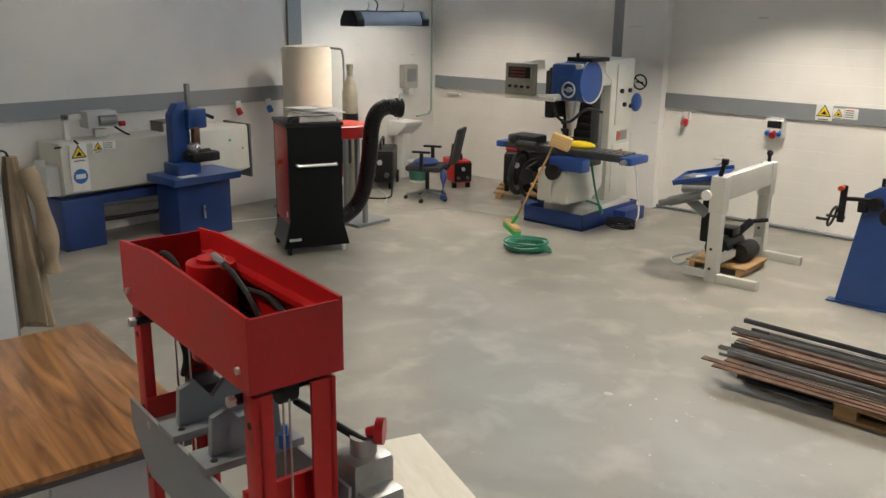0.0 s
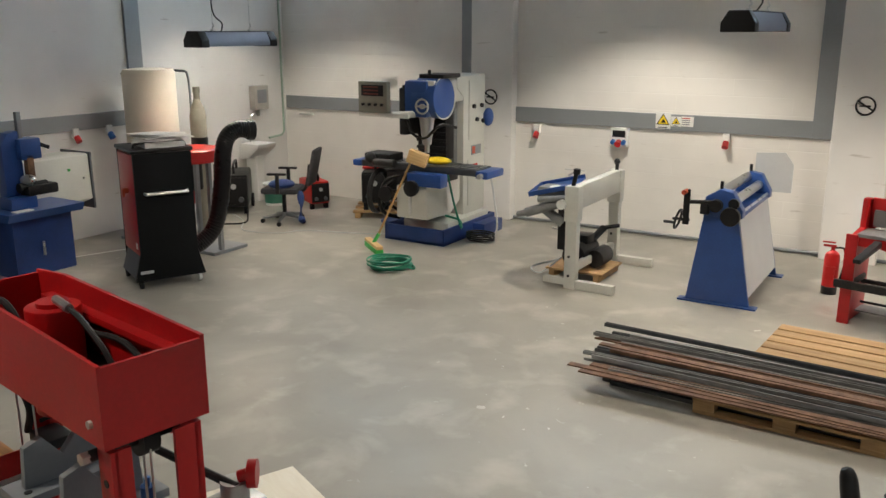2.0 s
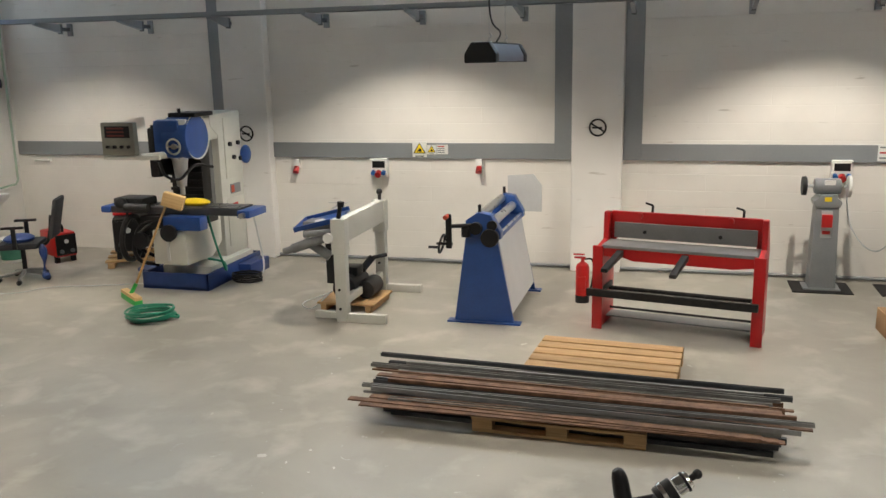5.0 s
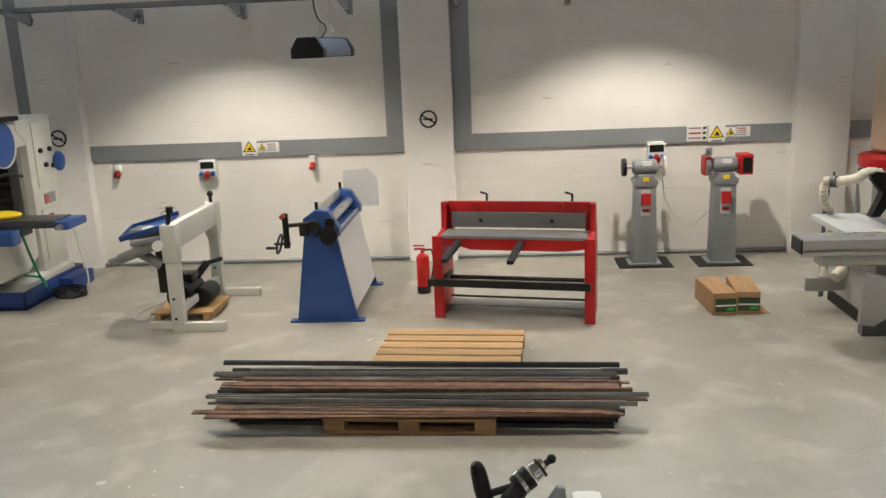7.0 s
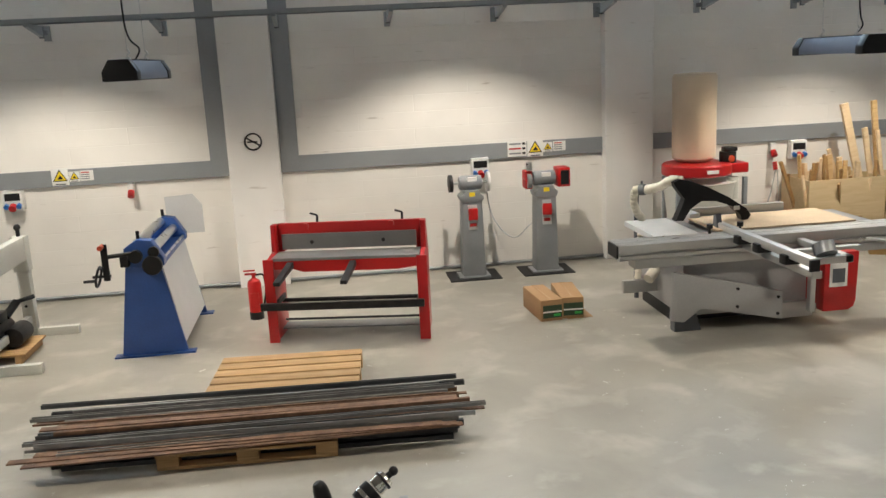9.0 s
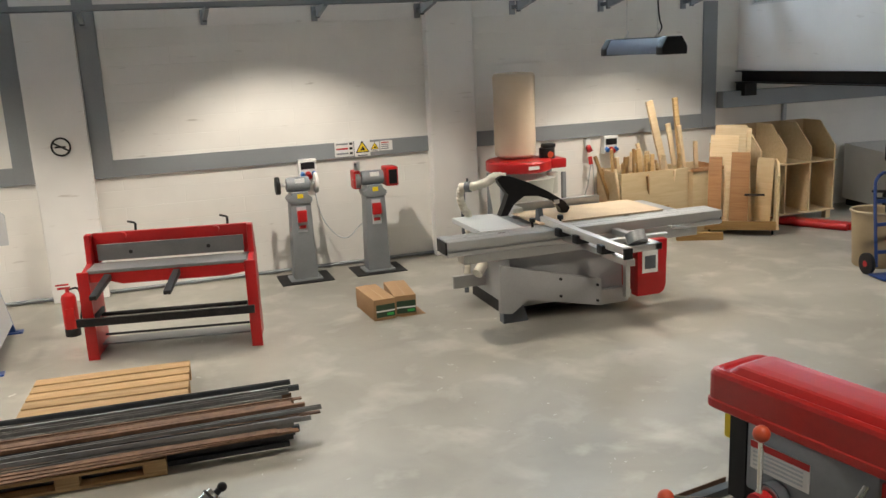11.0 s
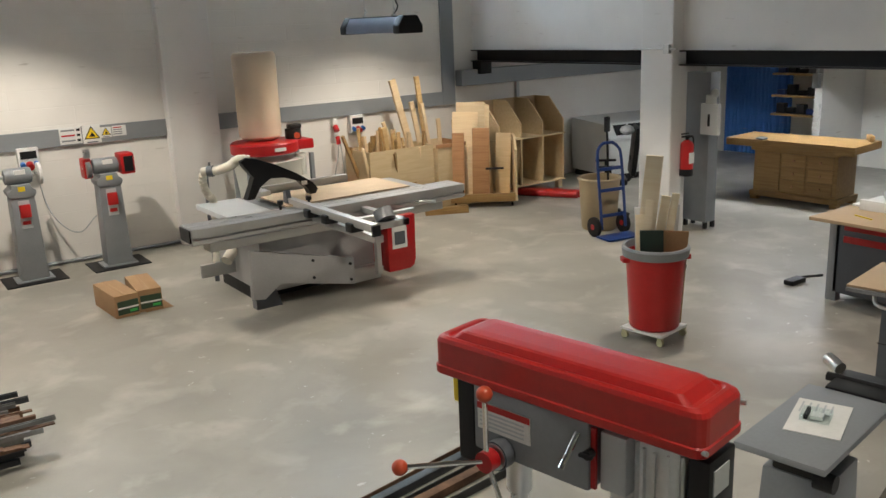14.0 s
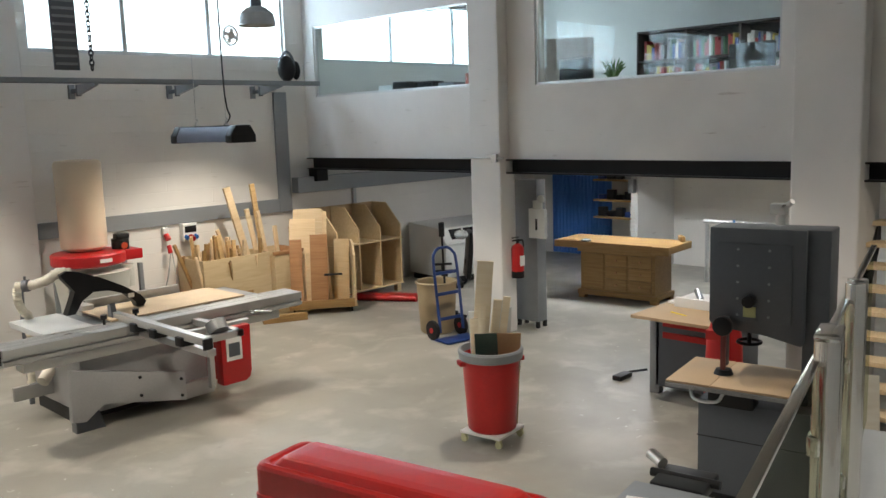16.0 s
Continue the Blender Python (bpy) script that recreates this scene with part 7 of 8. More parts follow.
def hand_truck():
    t = thing("hand_truck", "blue tubular steel hand truck with black wheels", "hand truck", 7.44, 6.93, 0, -10)
    for s in (-1, 1):
        part("side_rail", Mesh().tube([(s * 0.17, 0.0, 0.1), (s * 0.17, 0.1, 0.9), (s * 0.13, 0.13, 1.05), (s * 0.06, 0.14, 1.1)], 0.018, 10, 4), DARKBLUE, t)
        part("wheel", Mesh().cyl((s * 0.21 - 0.025, 0.1, 0.12), (s * 0.21 + 0.025, 0.1, 0.12), 0.12, seg=22, bev=0.015), RUBBER, t)
        part("wheel_hub", Mesh().cyl((s * 0.21 - 0.029, 0.1, 0.12), (s * 0.21 + 0.029, 0.1, 0.12), 0.035, seg=14), DARKRED, t)
    for z in (0.25, 0.55, 0.8):
        part("cross_bar", Mesh().box(-0.17, 0.17, 0.01 + z * 0.1, 0.03 + z * 0.1, z - 0.02, z + 0.02, 0.004), DARKBLUE, t)
    part("toe_plate", Mesh().box(-0.24, 0.24, -0.24, 0.02, 0.01, 0.03, 0.003), DARKBLUE, t)
    part("top_bar", Mesh().cyl((-0.07, 0.14, 1.1), (0.07, 0.14, 1.1), 0.018), DARKBLUE, t)
    c = thing("black_office_chair", "black office chair behind the blue hand truck", "chair", 8.16, 7.72, 0, -132)
    part("seat", Mesh().box(-0.23, 0.23, -0.23, 0.23, 0.44, 0.52, 0.03), BLACK, c)
    part("backrest", Mesh().box(-0.23, 0.23, 0.2, 0.27, 0.58, 1.2, 0.03, Matrix.Rotation(radians(-6), 4, "X")), BLACK, c)
    part("gas_lift", Mesh().cyl((0, 0, 0.08), (0, 0, 0.44), 0.028), BLACK, c)
    part("back_post", Mesh().tube([(0, 0.1, 0.45), (0, 0.28, 0.5), (0, 0.29, 0.8)], 0.02, 8), BLACK, c)
    for k in range(5):
        a = k * 2 * math.pi / 5
        part("base_arm", Mesh().cyl((0, 0, 0.1), (0.28 * math.cos(a), 0.28 * math.sin(a), 0.03), 0.028, 0.025, 10), BLACK, c)
    for s in (-1, 1):
        part("armrest", Mesh().box(s * 0.27 - 0.03, s * 0.27 + 0.03, -0.15, 0.12, 0.68, 0.71, 0.01).box(s * 0.27 - 0.015, s * 0.27 + 0.015, -0.03, 0.02, 0.46, 0.68, 0.005), BLACK, c)
    part("plastic_wrap", Mesh().ball((0.05, 0.23, 1.13), 0.12, 1.4, 0.8, 0.5, 14), mat("crumpled_clear_film", (0.6, 0.62, 0.63), 0.15, 0.2, 0.3, 20, 1.0, 30), c, "crumpled clear film on the backrest")
    solo("shop_pole", Mesh().cyl((0, 0, 0), (0, 0.05, 1.25), 0.014, seg=10).box(-0.035, 0.035, 0.03, 0.07, 1.2, 1.38, 0.01), BLACK, "black pole with flat head standing upright", "pole", m=pose(7.62, 7.18, 0))


hand_truck()


def red_waste_bin():
    t = thing("red_bin", "round red plastic bin with grey rim on white dolly", "bin", 5.25, 4.41)
    part("barrel", Mesh().lathe([(0.185, 0.1), (0.198, 0.115), (0.236, 0.72), (0.228, 0.72), (0.19, 0.13), (0.02, 0.12)], seg=36, cap=False), RED, t)
    part("grey_rim", Mesh().lathe([(0.235, 0.69), (0.258, 0.695), (0.268, 0.76), (0.258, 0.775), (0.24, 0.775), (0.23, 0.7)], seg=36, cap=False), MIDGREY, t, "grey rim ring")
    for a in (150, 330):
        x, y = 0.24 * math.cos(radians(a)), 0.24 * math.sin(radians(a))
        part("handle", Mesh().box(-0.03, 0.03, -0.05, 0.05, 0.65, 0.69, 0.01, pose(x * 1.03, y * 1.03, 0, 0, 0, a)), RED, t)
    part("label_field", Mesh().box(-0.07, 0.07, -0.006, 0.002, 0.6, 0.64, 0, pose(0.145, -0.187, 0, 0, 0, 38)), PAPER, t)
    d = thing("dolly", "white board dolly on small castors", "dolly", 5.25, 4.41, 0, 8)
    part("board", Mesh().box(-0.19, 0.19, -0.19, 0.19, 0.075, 0.098, 0.004), WHITE, d)
    for x in (-0.165, 0.165):
        for y in (-0.165, 0.165):
            part("castor", Mesh().cyl((x - 0.012, y, 0.03), (x + 0.012, y, 0.03), 0.03, seg=14).box(x - 0.018, x + 0.018, y - 0.018, y + 0.018, 0.05, 0.076), mat("cream_castor", (0.5, 0.5, 0.3), 0.5), d)
    rnd = random.Random(21)
    spec = [(-0.1, 0.1, 0.13, 1.36, WHITEWOOD, 5), (-0.02, 0.08, 0.07, 1.04, WHITEWOOD, 8), (0.03, 0.03, 0.06, 1.06, WHITEWOOD, 8), (0.1, 0.02, 0.13, 0.96, WHITE, 4), (-0.13, 0.05, 0.06, 1.02, WHITEWOOD, 4), (-0.1, 0.02, 0.07, 0.9, WHITEWOOD, -3), (0.0, 0.12, 0.1, 0.93, WHITE, -2)]
    for k, (x, y, wd, L, m, tilt) in enumerate(spec):
        solo("wood_offcut", Mesh().box(-wd / 2, wd / 2, -0.011, 0.011, 0, L, 0.002), m, "pale wood strip standing in the red bin", "wood offcut", "strips in the red bin", m=pose(5.25 + x, 4.41 + y, 0.13, 0, tilt, -48))
    solo("cardboard_piece", Mesh().box(-0.11, 0.11, -0.008, 0.008, 0, 0.76), CARD, "folded brown cardboard in the red bin", "cardboard", m=pose(5.31, 4.33, 0.13, 0, 3, -42))
    solo("dark_panel_piece", Mesh().box(-0.09, 0.09, -0.006, 0.006, 0, 0.78), mat("dark_green_panel", (0.02, 0.04, 0.03), 0.4), "dark green panel offcut in the red bin", "panel", m=pose(5.18, 4.36, 0.13, 0, -2, -50))


red_waste_bin()
extinguisher(8.11, 6.435, 0.7, 0, 0.5, 0.075, True)


def tall_cabinet():
    t = thing("steel_cabinet", "narrow grey steel cabinet on short legs", "cabinet", 8.54, 6.44)
    part("body", Mesh().box(-0.09, 0.09, -0.04, 0.3, 0.08, 1.86, 0.006), MIDGREY, t)
    for x in (-0.07, 0.07):
        for y in (-0.02, 0.27):
            part("leg", Mesh().box(x - 0.02, x + 0.02, y - 0.02, y + 0.02, 0, 0.08), IRON, t)
    b = thing("switch_box", "white metal switch box with black lock", "box", 8.42, 6.36, 1.15)
    part("case", Mesh().box(-0.03, 0.03, -0.12, 0.12, 0, 0.36, 0.006), WHITE, b)
    part("lock", Mesh().box(-0.036, -0.03, -0.015, 0.015, 0.1, 0.24, 0.002), BLACK, b)
    part("bracket", Mesh().box(0.03, 0.06, -0.1, 0.1, 0.05, 0.3), MIDGREY, b)
    part("top_sounder", Mesh().cyl((0, 0, 0.36), (0, 0, 0.46), 0.06, seg=16).ball((0, -0.05, 0.48), 0.05, seg=12), BEIGE, b)


tall_cabinet()


def joiner_bench():
    t = thing("workbench", "oiled wooden joiner's bench with cupboard and drawers", "workbench", 10.66, 6.53, 0, -85)
    part("worktop", Mesh().box(-0.95, 0.85, -0.38, 0.35, 0.74, 0.84, 0.008), OAK, t)
    part("body", Mesh().box(-0.58, 0.58, -0.25, 0.28, 0.1, 0.7, 0.006), OAK, t)
    part("top_rail", Mesh().box(-0.62, 0.62, -0.28, 0.3, 0.68, 0.74, 0.004), OAK, t)
    part("plinth", Mesh().box(-0.62, 0.62, -0.28, 0.3, 0.05, 0.12, 0.006), OAK, t)
    for x in (-0.56, 0.56):
        for y in (-0.22, 0.24):
            part("foot", Mesh().box(x - 0.05, x + 0.05, y - 0.05, y + 0.05, 0, 0.05), OAK, t)
    for k in range(2):
        part("door", Mesh().box(-0.54 + 0.0, -0.2, -0.268, -0.25, 0.15, 0.66, 0.004), OAK, t) if k == 0 else None
    for col, x in ((0, -0.17), (1, 0.2)):
        for r in range(3):
            dr = part("drawer", Mesh().box(x, x + 0.33, -0.268, -0.25, 0.15 + r * 0.175, 0.31 + r * 0.175, 0.004), OAK, t)
            part("knob", Mesh().cyl((x + 0.165, -0.29, 0.23 + r * 0.175), (x + 0.165, -0.268, 0.23 + r * 0.175), 0.016, seg=12), REDWOOD, dr)
    part("vice", Mesh().box(0.6, 0.85, -0.42, -0.36, 0.72, 0.84, 0.008), OAK, t)
    solo("plane_tool", Mesh().box(-0.12, 0.12, -0.03, 0.03, 0, 0.08, 0.015), OAK, "wooden hand plane lying on the bench", "hand plane", m=pose(10.95, 5.8, 0.84, 0, 0, 40))
    solo("tool_rag", Mesh().ball((0, 0, 0.015), 0.08, 1, 1, 0.3, 12), DARKGREY, "dark rag lying on the bench", "rag", m=pose(10.3, 6.95, 0.84))


joiner_bench()
# far side below the gallery
structure("blue_curtain", Mesh().prism([(8.6 + 0.02 * k, 13.55 + (0.03 if k % 4 < 2 else -0.02)) for k in range(70)][::1] + [(9.99, 13.6), (8.6, 13.6)], "z", 0.02, 2.15).move(Matrix(((0, 1, 0, 0), (1, 0, 0, 0), (0, 0, 1, 0), (0, 0, 0, 1)))), BLUE_WALL, "blue strip curtain at the far wall")
structure("partition", mbox(12.4, 13.6, 7.38, 7.5, 0, 2.2), PLASTER, "white partition stub under the gallery")
sh = thing("wall_shelves", "wooden shelf boards with tins and tools", "shelf", 13.0, 8.0)
for z in (0.85, 1.15, 1.5):
    part("shelf_board", Mesh().box(-0.3, 0.3, -0.48, 0.45, z, z + 0.03), OAK, sh)
part("backing", Mesh().box(0.3, 0.33, -0.48, 0.45, 0.3, 2.0), BEIGE, sh)
rnd = random.Random(9)
for z in (0.88, 1.18, 1.53):
    for k in range(5):
        solo("storage_tin", Mesh().box(-0.06, 0.06, -0.07, 0.07, 0, rnd.uniform(0.06, 0.17), 0.008), rnd.choice((IRON, DARKBLUE, OAK, BLACK, MIDGREY)), "dark storage tin standing on the shelf", "tin", "tins on the wall shelves", m=pose(12.85, 7.62 + k * 0.18, z))
rad = thing("white_radiator", "white slatted grille leaning at the partition", "grille", 12.38, 7.44, 0.72, 90)
for k in range(6):
    part("slat", Mesh().box(-0.05, 0.05, -0.0, 0.02, k * 0.07, k * 0.07 + 0.045), WHITE, rad)
sw = thing("wall_phone", "grey wall switch unit on the partition", "switch", 12.38, 7.44, 1.35, 90)
part("case", Mesh().box(-0.05, 0.05, 0.0, 0.1, 0, 0.22, 0.01), MIDGREY, sw)
part("conduit", Mesh().cyl((0, 0.03, 0.22), (0, 0.03, 0.8), 0.015, seg=8), LIGHTGREY, sw)
structure("duct_gallery", Mesh().box(7.75, 13.5, 10.28, 10.44, 1.62, 1.85, 0.006), DUCT, "grey metal duct under the gallery")
structure("duct_cross", Mesh().box(11.3, 11.5, 3.2, 10.2, 1.86, 2.1, 0.006), mat("pale_blue_duct", (0.30, 0.38, 0.5), 0.4, 0.4), "bluish metal duct under the gallery")
structure("trim_east", Mesh().box(13.56, 13.6, 2.5, 7.3, 1.62, 1.74, 0.004), DUCT, "grey cable trunking on the far wall")
structure("conduit_north", Mesh().box(8.9, 8.96, 10.4, 10.45, 1.3, 1.62, 0.005), LIGHTGREY, "small conduit on the wall")
# fill lamp and its unseen fixture, added to brighten the space under the gallery
area_lamp("under_gallery_light", pose(10.6, 6.2, 2.17), 0.2, 2.9, 85, (0.9, 0.95, 1.0))
fx = thing("strip_light", "slim white strip light added unseen under the gallery", "ceiling light", 10.6, 6.2, 2.15)
part("housing", Mesh().box(-0.12, 0.12, -1.5, 1.5, 0.035, 0.05, 0.004), WHITEMETAL, fx)
part("diffuser", Mesh().box(-0.1, 0.1, -1.48, 1.48, 0.031, 0.035), CEILPANEL, fx)


def vacuum_pipe():
    t = thing("clamp_frame", "aluminium pipe frame with blue straps", "clamp rack", 12.4, 5.6)
    part("rail", Mesh().cyl((0, -0.7, 0.95), (0, 0.6, 0.95), 0.035, seg=14), ALU, t)
    for y in (-0.65, 0.55):
        part("post", Mesh().cyl((0, y, 0), (0, y, 0.95), 0.03, seg=12), ALU, t)
    part("strap", Mesh().tube([(-0.04, 0.1, 1.0), (-0.05, 0.12, 0.7), (-0.06, 0.2, 0.4), (-0.06, 0.05, 0.25)], 0.02, 8), SIGNBLUE, t)


vacuum_pipe()


def router_table():
    t = thing("router_table", "grey machine table with fibreboard top and red parts", "machine table", 7.35, 3.55)
    w = lambda n, m, c, l="": wpart(n, m, c, t, l)
    w("tabletop", Mesh().box(6.78, 7.75, 3.15, 4.05, 0.78, 0.81, 0.003), MDF)
    w("cabinet", Mesh().box(7.1, 7.8, 3.3, 3.98, 0.08, 0.78, 0.008), DARKGREY)
    for z in (0.55, 0.66):
        w("drawer", Mesh().box(7.085, 7.1, 3.36, 3.9, z, z + 0.06, 0.006), RED, "red drawer front")
    w("leg", Mesh().box(7.1, 7.18, 3.94, 4.04, 0, 0.78, 0.006), MIDGREY)
    w("foot_pedal", Mesh().box(7.2, 7.42, 4.42, 4.52, 0, 0.05, 0.012).cyl((7.42, 4.47, 0.04), (7.5, 4.3, 0.08), 0.012), BLACK)
    w("fence", Mesh().box(7.3, 7.36, 3.2, 3.9, 0.81, 0.9, 0.006), WHITE)
    w("white_board", Mesh().box(7.4, 7.9, 3.3, 4.02, 0.81, 0.83, 0.003), WHITE)
    w("pencil", Mesh().cyl((7.0, 3.62, 0.815), (7.06, 3.8, 0.815), 0.006, seg=6), YELLOW)
    w("steel_bar", Mesh().cyl((7.45, 3.7, 0.86), (7.85, 3.95, 0.86), 0.03, seg=12), STEEL)
    w("machine_head", Mesh().box(7.6, 7.9, 3.2, 3.5, 0.83, 1.1, 0.03), RED)
    w("rag", Mesh().ball((7.55, 3.5, 0.86), 0.07, 1.3, 1, 0.5, 12), PAPER)
    s = thing("red_sack", "red cloth dust sack hanging under the machine", "sack", 6.28, 2.91)
    part("bag", Mesh().lathe([(0.08, 0.0), (0.14, 0.08), (0.15, 0.5), (0.13, 0.9), (0.1, 1.0)]), REDPLASTIC, s)


router_table()


def band_saw():
    t = thing("band_saw", "tall dark grey upright band saw with fibreboard table", "band saw", 5.42, 2.36, 0, -80.5)
    part("lower_body", Mesh().box(-0.3, 0.42, 0.0, 0.42, 0.02, 0.68, 0.012), DARKGREY, t)
    part("body_seam", Mesh().box(-0.304, 0.424, -0.004, 0.424, 0.42, 0.425), BLACK, t)
    part("body_foot", Mesh().box(-0.34, 0.46, -0.03, 0.46, 0, 0.03, 0.005), BLACK, t)
    part("trunnion", Mesh().box(-0.22, 0.08, -0.06, 0.1, 0.66, 0.8, 0.02), BLACK, t)
    part("table_handle", Mesh().tube([(-0.3, -0.16, 0.8), (-0.26, -0.2, 0.74), (-0.12, -0.2, 0.74), (-0.08, -0.16, 0.8)], 0.012, 8), ALU, t)
    part("table", Mesh().box(-0.42, 0.42, -0.26, 0.34, 0.82, 0.85, 0.004), GREYSTEEL, t)
    part("table_board", Mesh().box(-0.43, -0.142, -0.27, 0.35, 0.852, 0.866, 0.001), MDF, t)
    part("table_board", Mesh().box(-0.138, 0.42, -0.27, 0.35, 0.852, 0.866, 0.001), MDF, t)
    part("fence_rail", Mesh().box(-0.43, 0.43, -0.285, -0.272, 0.825, 0.85, 0.003), GREYSTEEL, t)
    part("fence", Mesh().box(0.36, 0.46, -0.3, 0.3, 0.83, 0.93, 0.008), BLACK, t)
    part("spine", Mesh().box(0.32, 0.48, 0.16, 0.42, 0.66, 1.84, 0.012), DARKGREY, t)
    part("upper_cover", Mesh().prism([(-0.27, 1.2), (-0.24, 1.16), (0.1, 1.13), (0.32, 1.08), (0.34, 1.1), (0.34, 1.84), (-0.27, 1.84)], "y", 0.12, 0.4, 0.01), DARKGREY, t)
    part("cover_door", Mesh().box(-0.22, 0.26, 0.11, 0.122, 1.22, 1.74, 0.006), DARKGREY, t)
    for k in range(5):
        for x in (-0.08, 0.12):
            part("rivet", Mesh().cyl((x, 0.106, 1.26 + k * 0.11), (x, 0.112, 1.26 + k * 0.11), 0.009, seg=10), MIDGREY, t)
    part("door_knob", Mesh().cyl((0.0, 0.06, 1.36), (0.0, 0.112, 1.36), 0.042, seg=18, bev=0.008), BLACK, t)
    part("yellow_note", Mesh().box(-0.04, 0.04, 0.104, 0.11, 1.25, 1.32), mat("pale_note", (0.5, 0.47, 0.2), 0.8), t)
    part("tension_wheel", Mesh().tube([(-0.02 + 0.075 * math.cos(a), 0.2 + 0.075 * math.sin(a), 1.06) for a in [k * math.pi / 9 for k in range(18)]], 0.011, 8, 1, True).cyl((-0.02, 0.2, 1.05), (-0.02, 0.2, 1.14), 0.014), BLACK, t)
    part("guide_post", Mesh().box(-0.16, -0.12, 0.04, 0.09, 0.92, 1.25, 0.004), DARKGREY, t)
    part("blade_guard", Mesh().box(-0.155, -0.125, 0.0, 0.04, 0.9, 1.15, 0.004), mat("rust_red_guard", (0.16, 0.04, 0.04), 0.5), t)
    part("guide_base", Mesh().cyl((-0.14, 0.03, 0.868), (-0.14, 0.03, 0.9), 0.065, 0.05, 16), BLACK, t)
    part("guide_handwheel", Mesh().cyl((-0.14, -0.03, 1.2), (-0.14, 0.02, 1.2), 0.065, seg=22, bev=0.01), BLACK, t)
    part("guide_bracket", Mesh().box(-0.27, -0.15, 0.04, 0.1, 1.08, 1.15, 0.012), REDPLASTIC, t, "red guide bracket")
    part("top_lever", Mesh().cyl((0.16, 0.2, 1.86), (0.16, 0.2, 1.95), 0.03, seg=12).box(0.1, 0.2, 0.16, 0.24, 1.93, 2.0, 0.012).cyl((0.18, 0.2, 1.97), (0.24, 0.16, 2.02), 0.018, seg=10), STEEL, t)
    solo("leaning_panel", Mesh().box(-0.2, 0.2, -0.012, 0.012, 0, 0.55), RAWBOARD, "pale board leaning by the saw", "board", m=pose(6.9, 2.15, 0, -12, 0, -60))


band_saw()


def drill_press():
    t = thing("drill_press", "red and grey pillar drill press with feed handles", "drill press", 1.466, 1.392, 0, -79)
    t.matrix_basis = t.matrix_basis @ Matrix.Scale(0.855, 4)
    z0 = 1.94
    bm = bmesh.new()

    # belt cover: a shallow tub turned over, a bead round the shoulder and a raised top panel
    def ring(ins, z, r, end=1.0):
        a, b = 0.432 - ins * end, 0.112 - ins
        pts = []
        for cx, cy, s in ((a - r, b - r, 0), (-a + r, b - r, 90), (-a + r, -b + r, 180), (a - r, -b + r, 270)):
            for k in range(5):
                th = radians(s + k * 22.5)
                pts.append(bm.verts.new((cx + r * math.cos(th) - (0.032 if cx < 0 else 0.0), cy + r * math.sin(th), z0 + (z - z0) * 1.1)))
        return pts
    prof = ((0.004, 0, 0.03, 1), (0.0, 0.004, 0.032, 1), (0.0, 0.024, 0.032, 1), (0.004, 0.027, 0.032, 1), (0.004, 0.095, 0.032, 1),
            (0.008, 0.106, 0.032, 1.3), (0.016, 0.112, 0.03, 1.6), (0.021, 0.111, 0.028, 1.8), (0.024, 0.105, 0.026, 1.9), (0.029, 0.106, 0.024, 2.0),
            (0.038, 0.126, 0.02, 2.2), (0.045, 0.13, 0.016, 2.2), (0.075, 0.132, 0.01, 1.8))
    rings = [ring(i, z0 + z, r, e) for i, z, r, e in prof]
    for a, b in zip(rings, rings[1:]):
        for k in range(20):
            bm.faces.new((a[k], a[(k + 1) % 20], b[(k + 1) % 20], b[k]))
    bm.faces.new(rings[0])
    bm.faces.new(rings[-1])
    bmesh.ops.recalc_face_normals(bm, faces=bm.faces)
    cover = part("belt_cover", bm, mat("worn_gloss_red", (0.47, 0.016, 0.014), 0.34, 0, 0.08, 7, 0.02, 60, coat=0.25, spots=0.08, rvar=0.1), t, "glossy red belt cover with scuffs")
    for f in cover.data.polygons:
        f.use_smooth = False
    for s in (-1, 1):
        part("cover_screw", Mesh().cyl((0.41, s * 0.095, z0 + 0.05 + s * 0.03), (0.436, s * 0.1, z0 + 0.05 + s * 0.03), 0.007, seg=8), STEEL, t)
    part("head", Mesh().box(-0.31, 0.1, -0.1, 0.1, z0 - 0.21, z0, 0.012), MIDGREY, t)
    part("front_plate", Mesh().prism([(-0.1, z0 - 0.26), (0.1, z0 - 0.26), (0.1, z0), (-0.1, z0)], "x", -0.37, -0.31), BLACK, t)
    part("switch", Mesh().box(-0.42, -0.37, -0.07, 0.0, z0 - 0.1, z0 - 0.02, 0.008), YELLOW, t, "yellow switch cover")
    part("label", Mesh().box(-0.29, -0.095, -0.1035, -0.1, z0 - 0.135, z0 - 0.05), PAPER, t)
    part("label_band", Mesh().box(-0.29, -0.095, -0.105, -0.1035, z0 - 0.07, z0 - 0.05), REDPLASTIC, t)
    for k in range(4):
        part("print_bar", Mesh().box(-0.28, -0.115, -0.105, -0.1035, z0 - 0.084 - k * 0.013, z0 - 0.079 - k * 0.013), LIGHTGREY, t)
    part("column", Mesh().cyl((0.16, 0, 0.03), (0.16, 0, z0), 0.045, seg=24), STEEL, t)
    part("motor", Mesh().cyl((0.29, 0, z0 - 0.26), (0.29, 0, z0), 0.085, seg=24, bev=0.01), ALU, t)
    for k in range(16):
        a = k * math.pi / 8
        part("motor_fin", Mesh().box(0.083, 0.094, -0.004, 0.004, z0 - 0.25, z0 - 0.03, 0, Matrix.Translation((0.29, 0, 0)) @ Matrix.Rotation(a, 4, "Z")), ALU, t)
    part("motor_box", Mesh().box(0.37, 0.43, -0.07, 0.07, z0 - 0.2, z0 - 0.02, 0.01), BLACK, t)
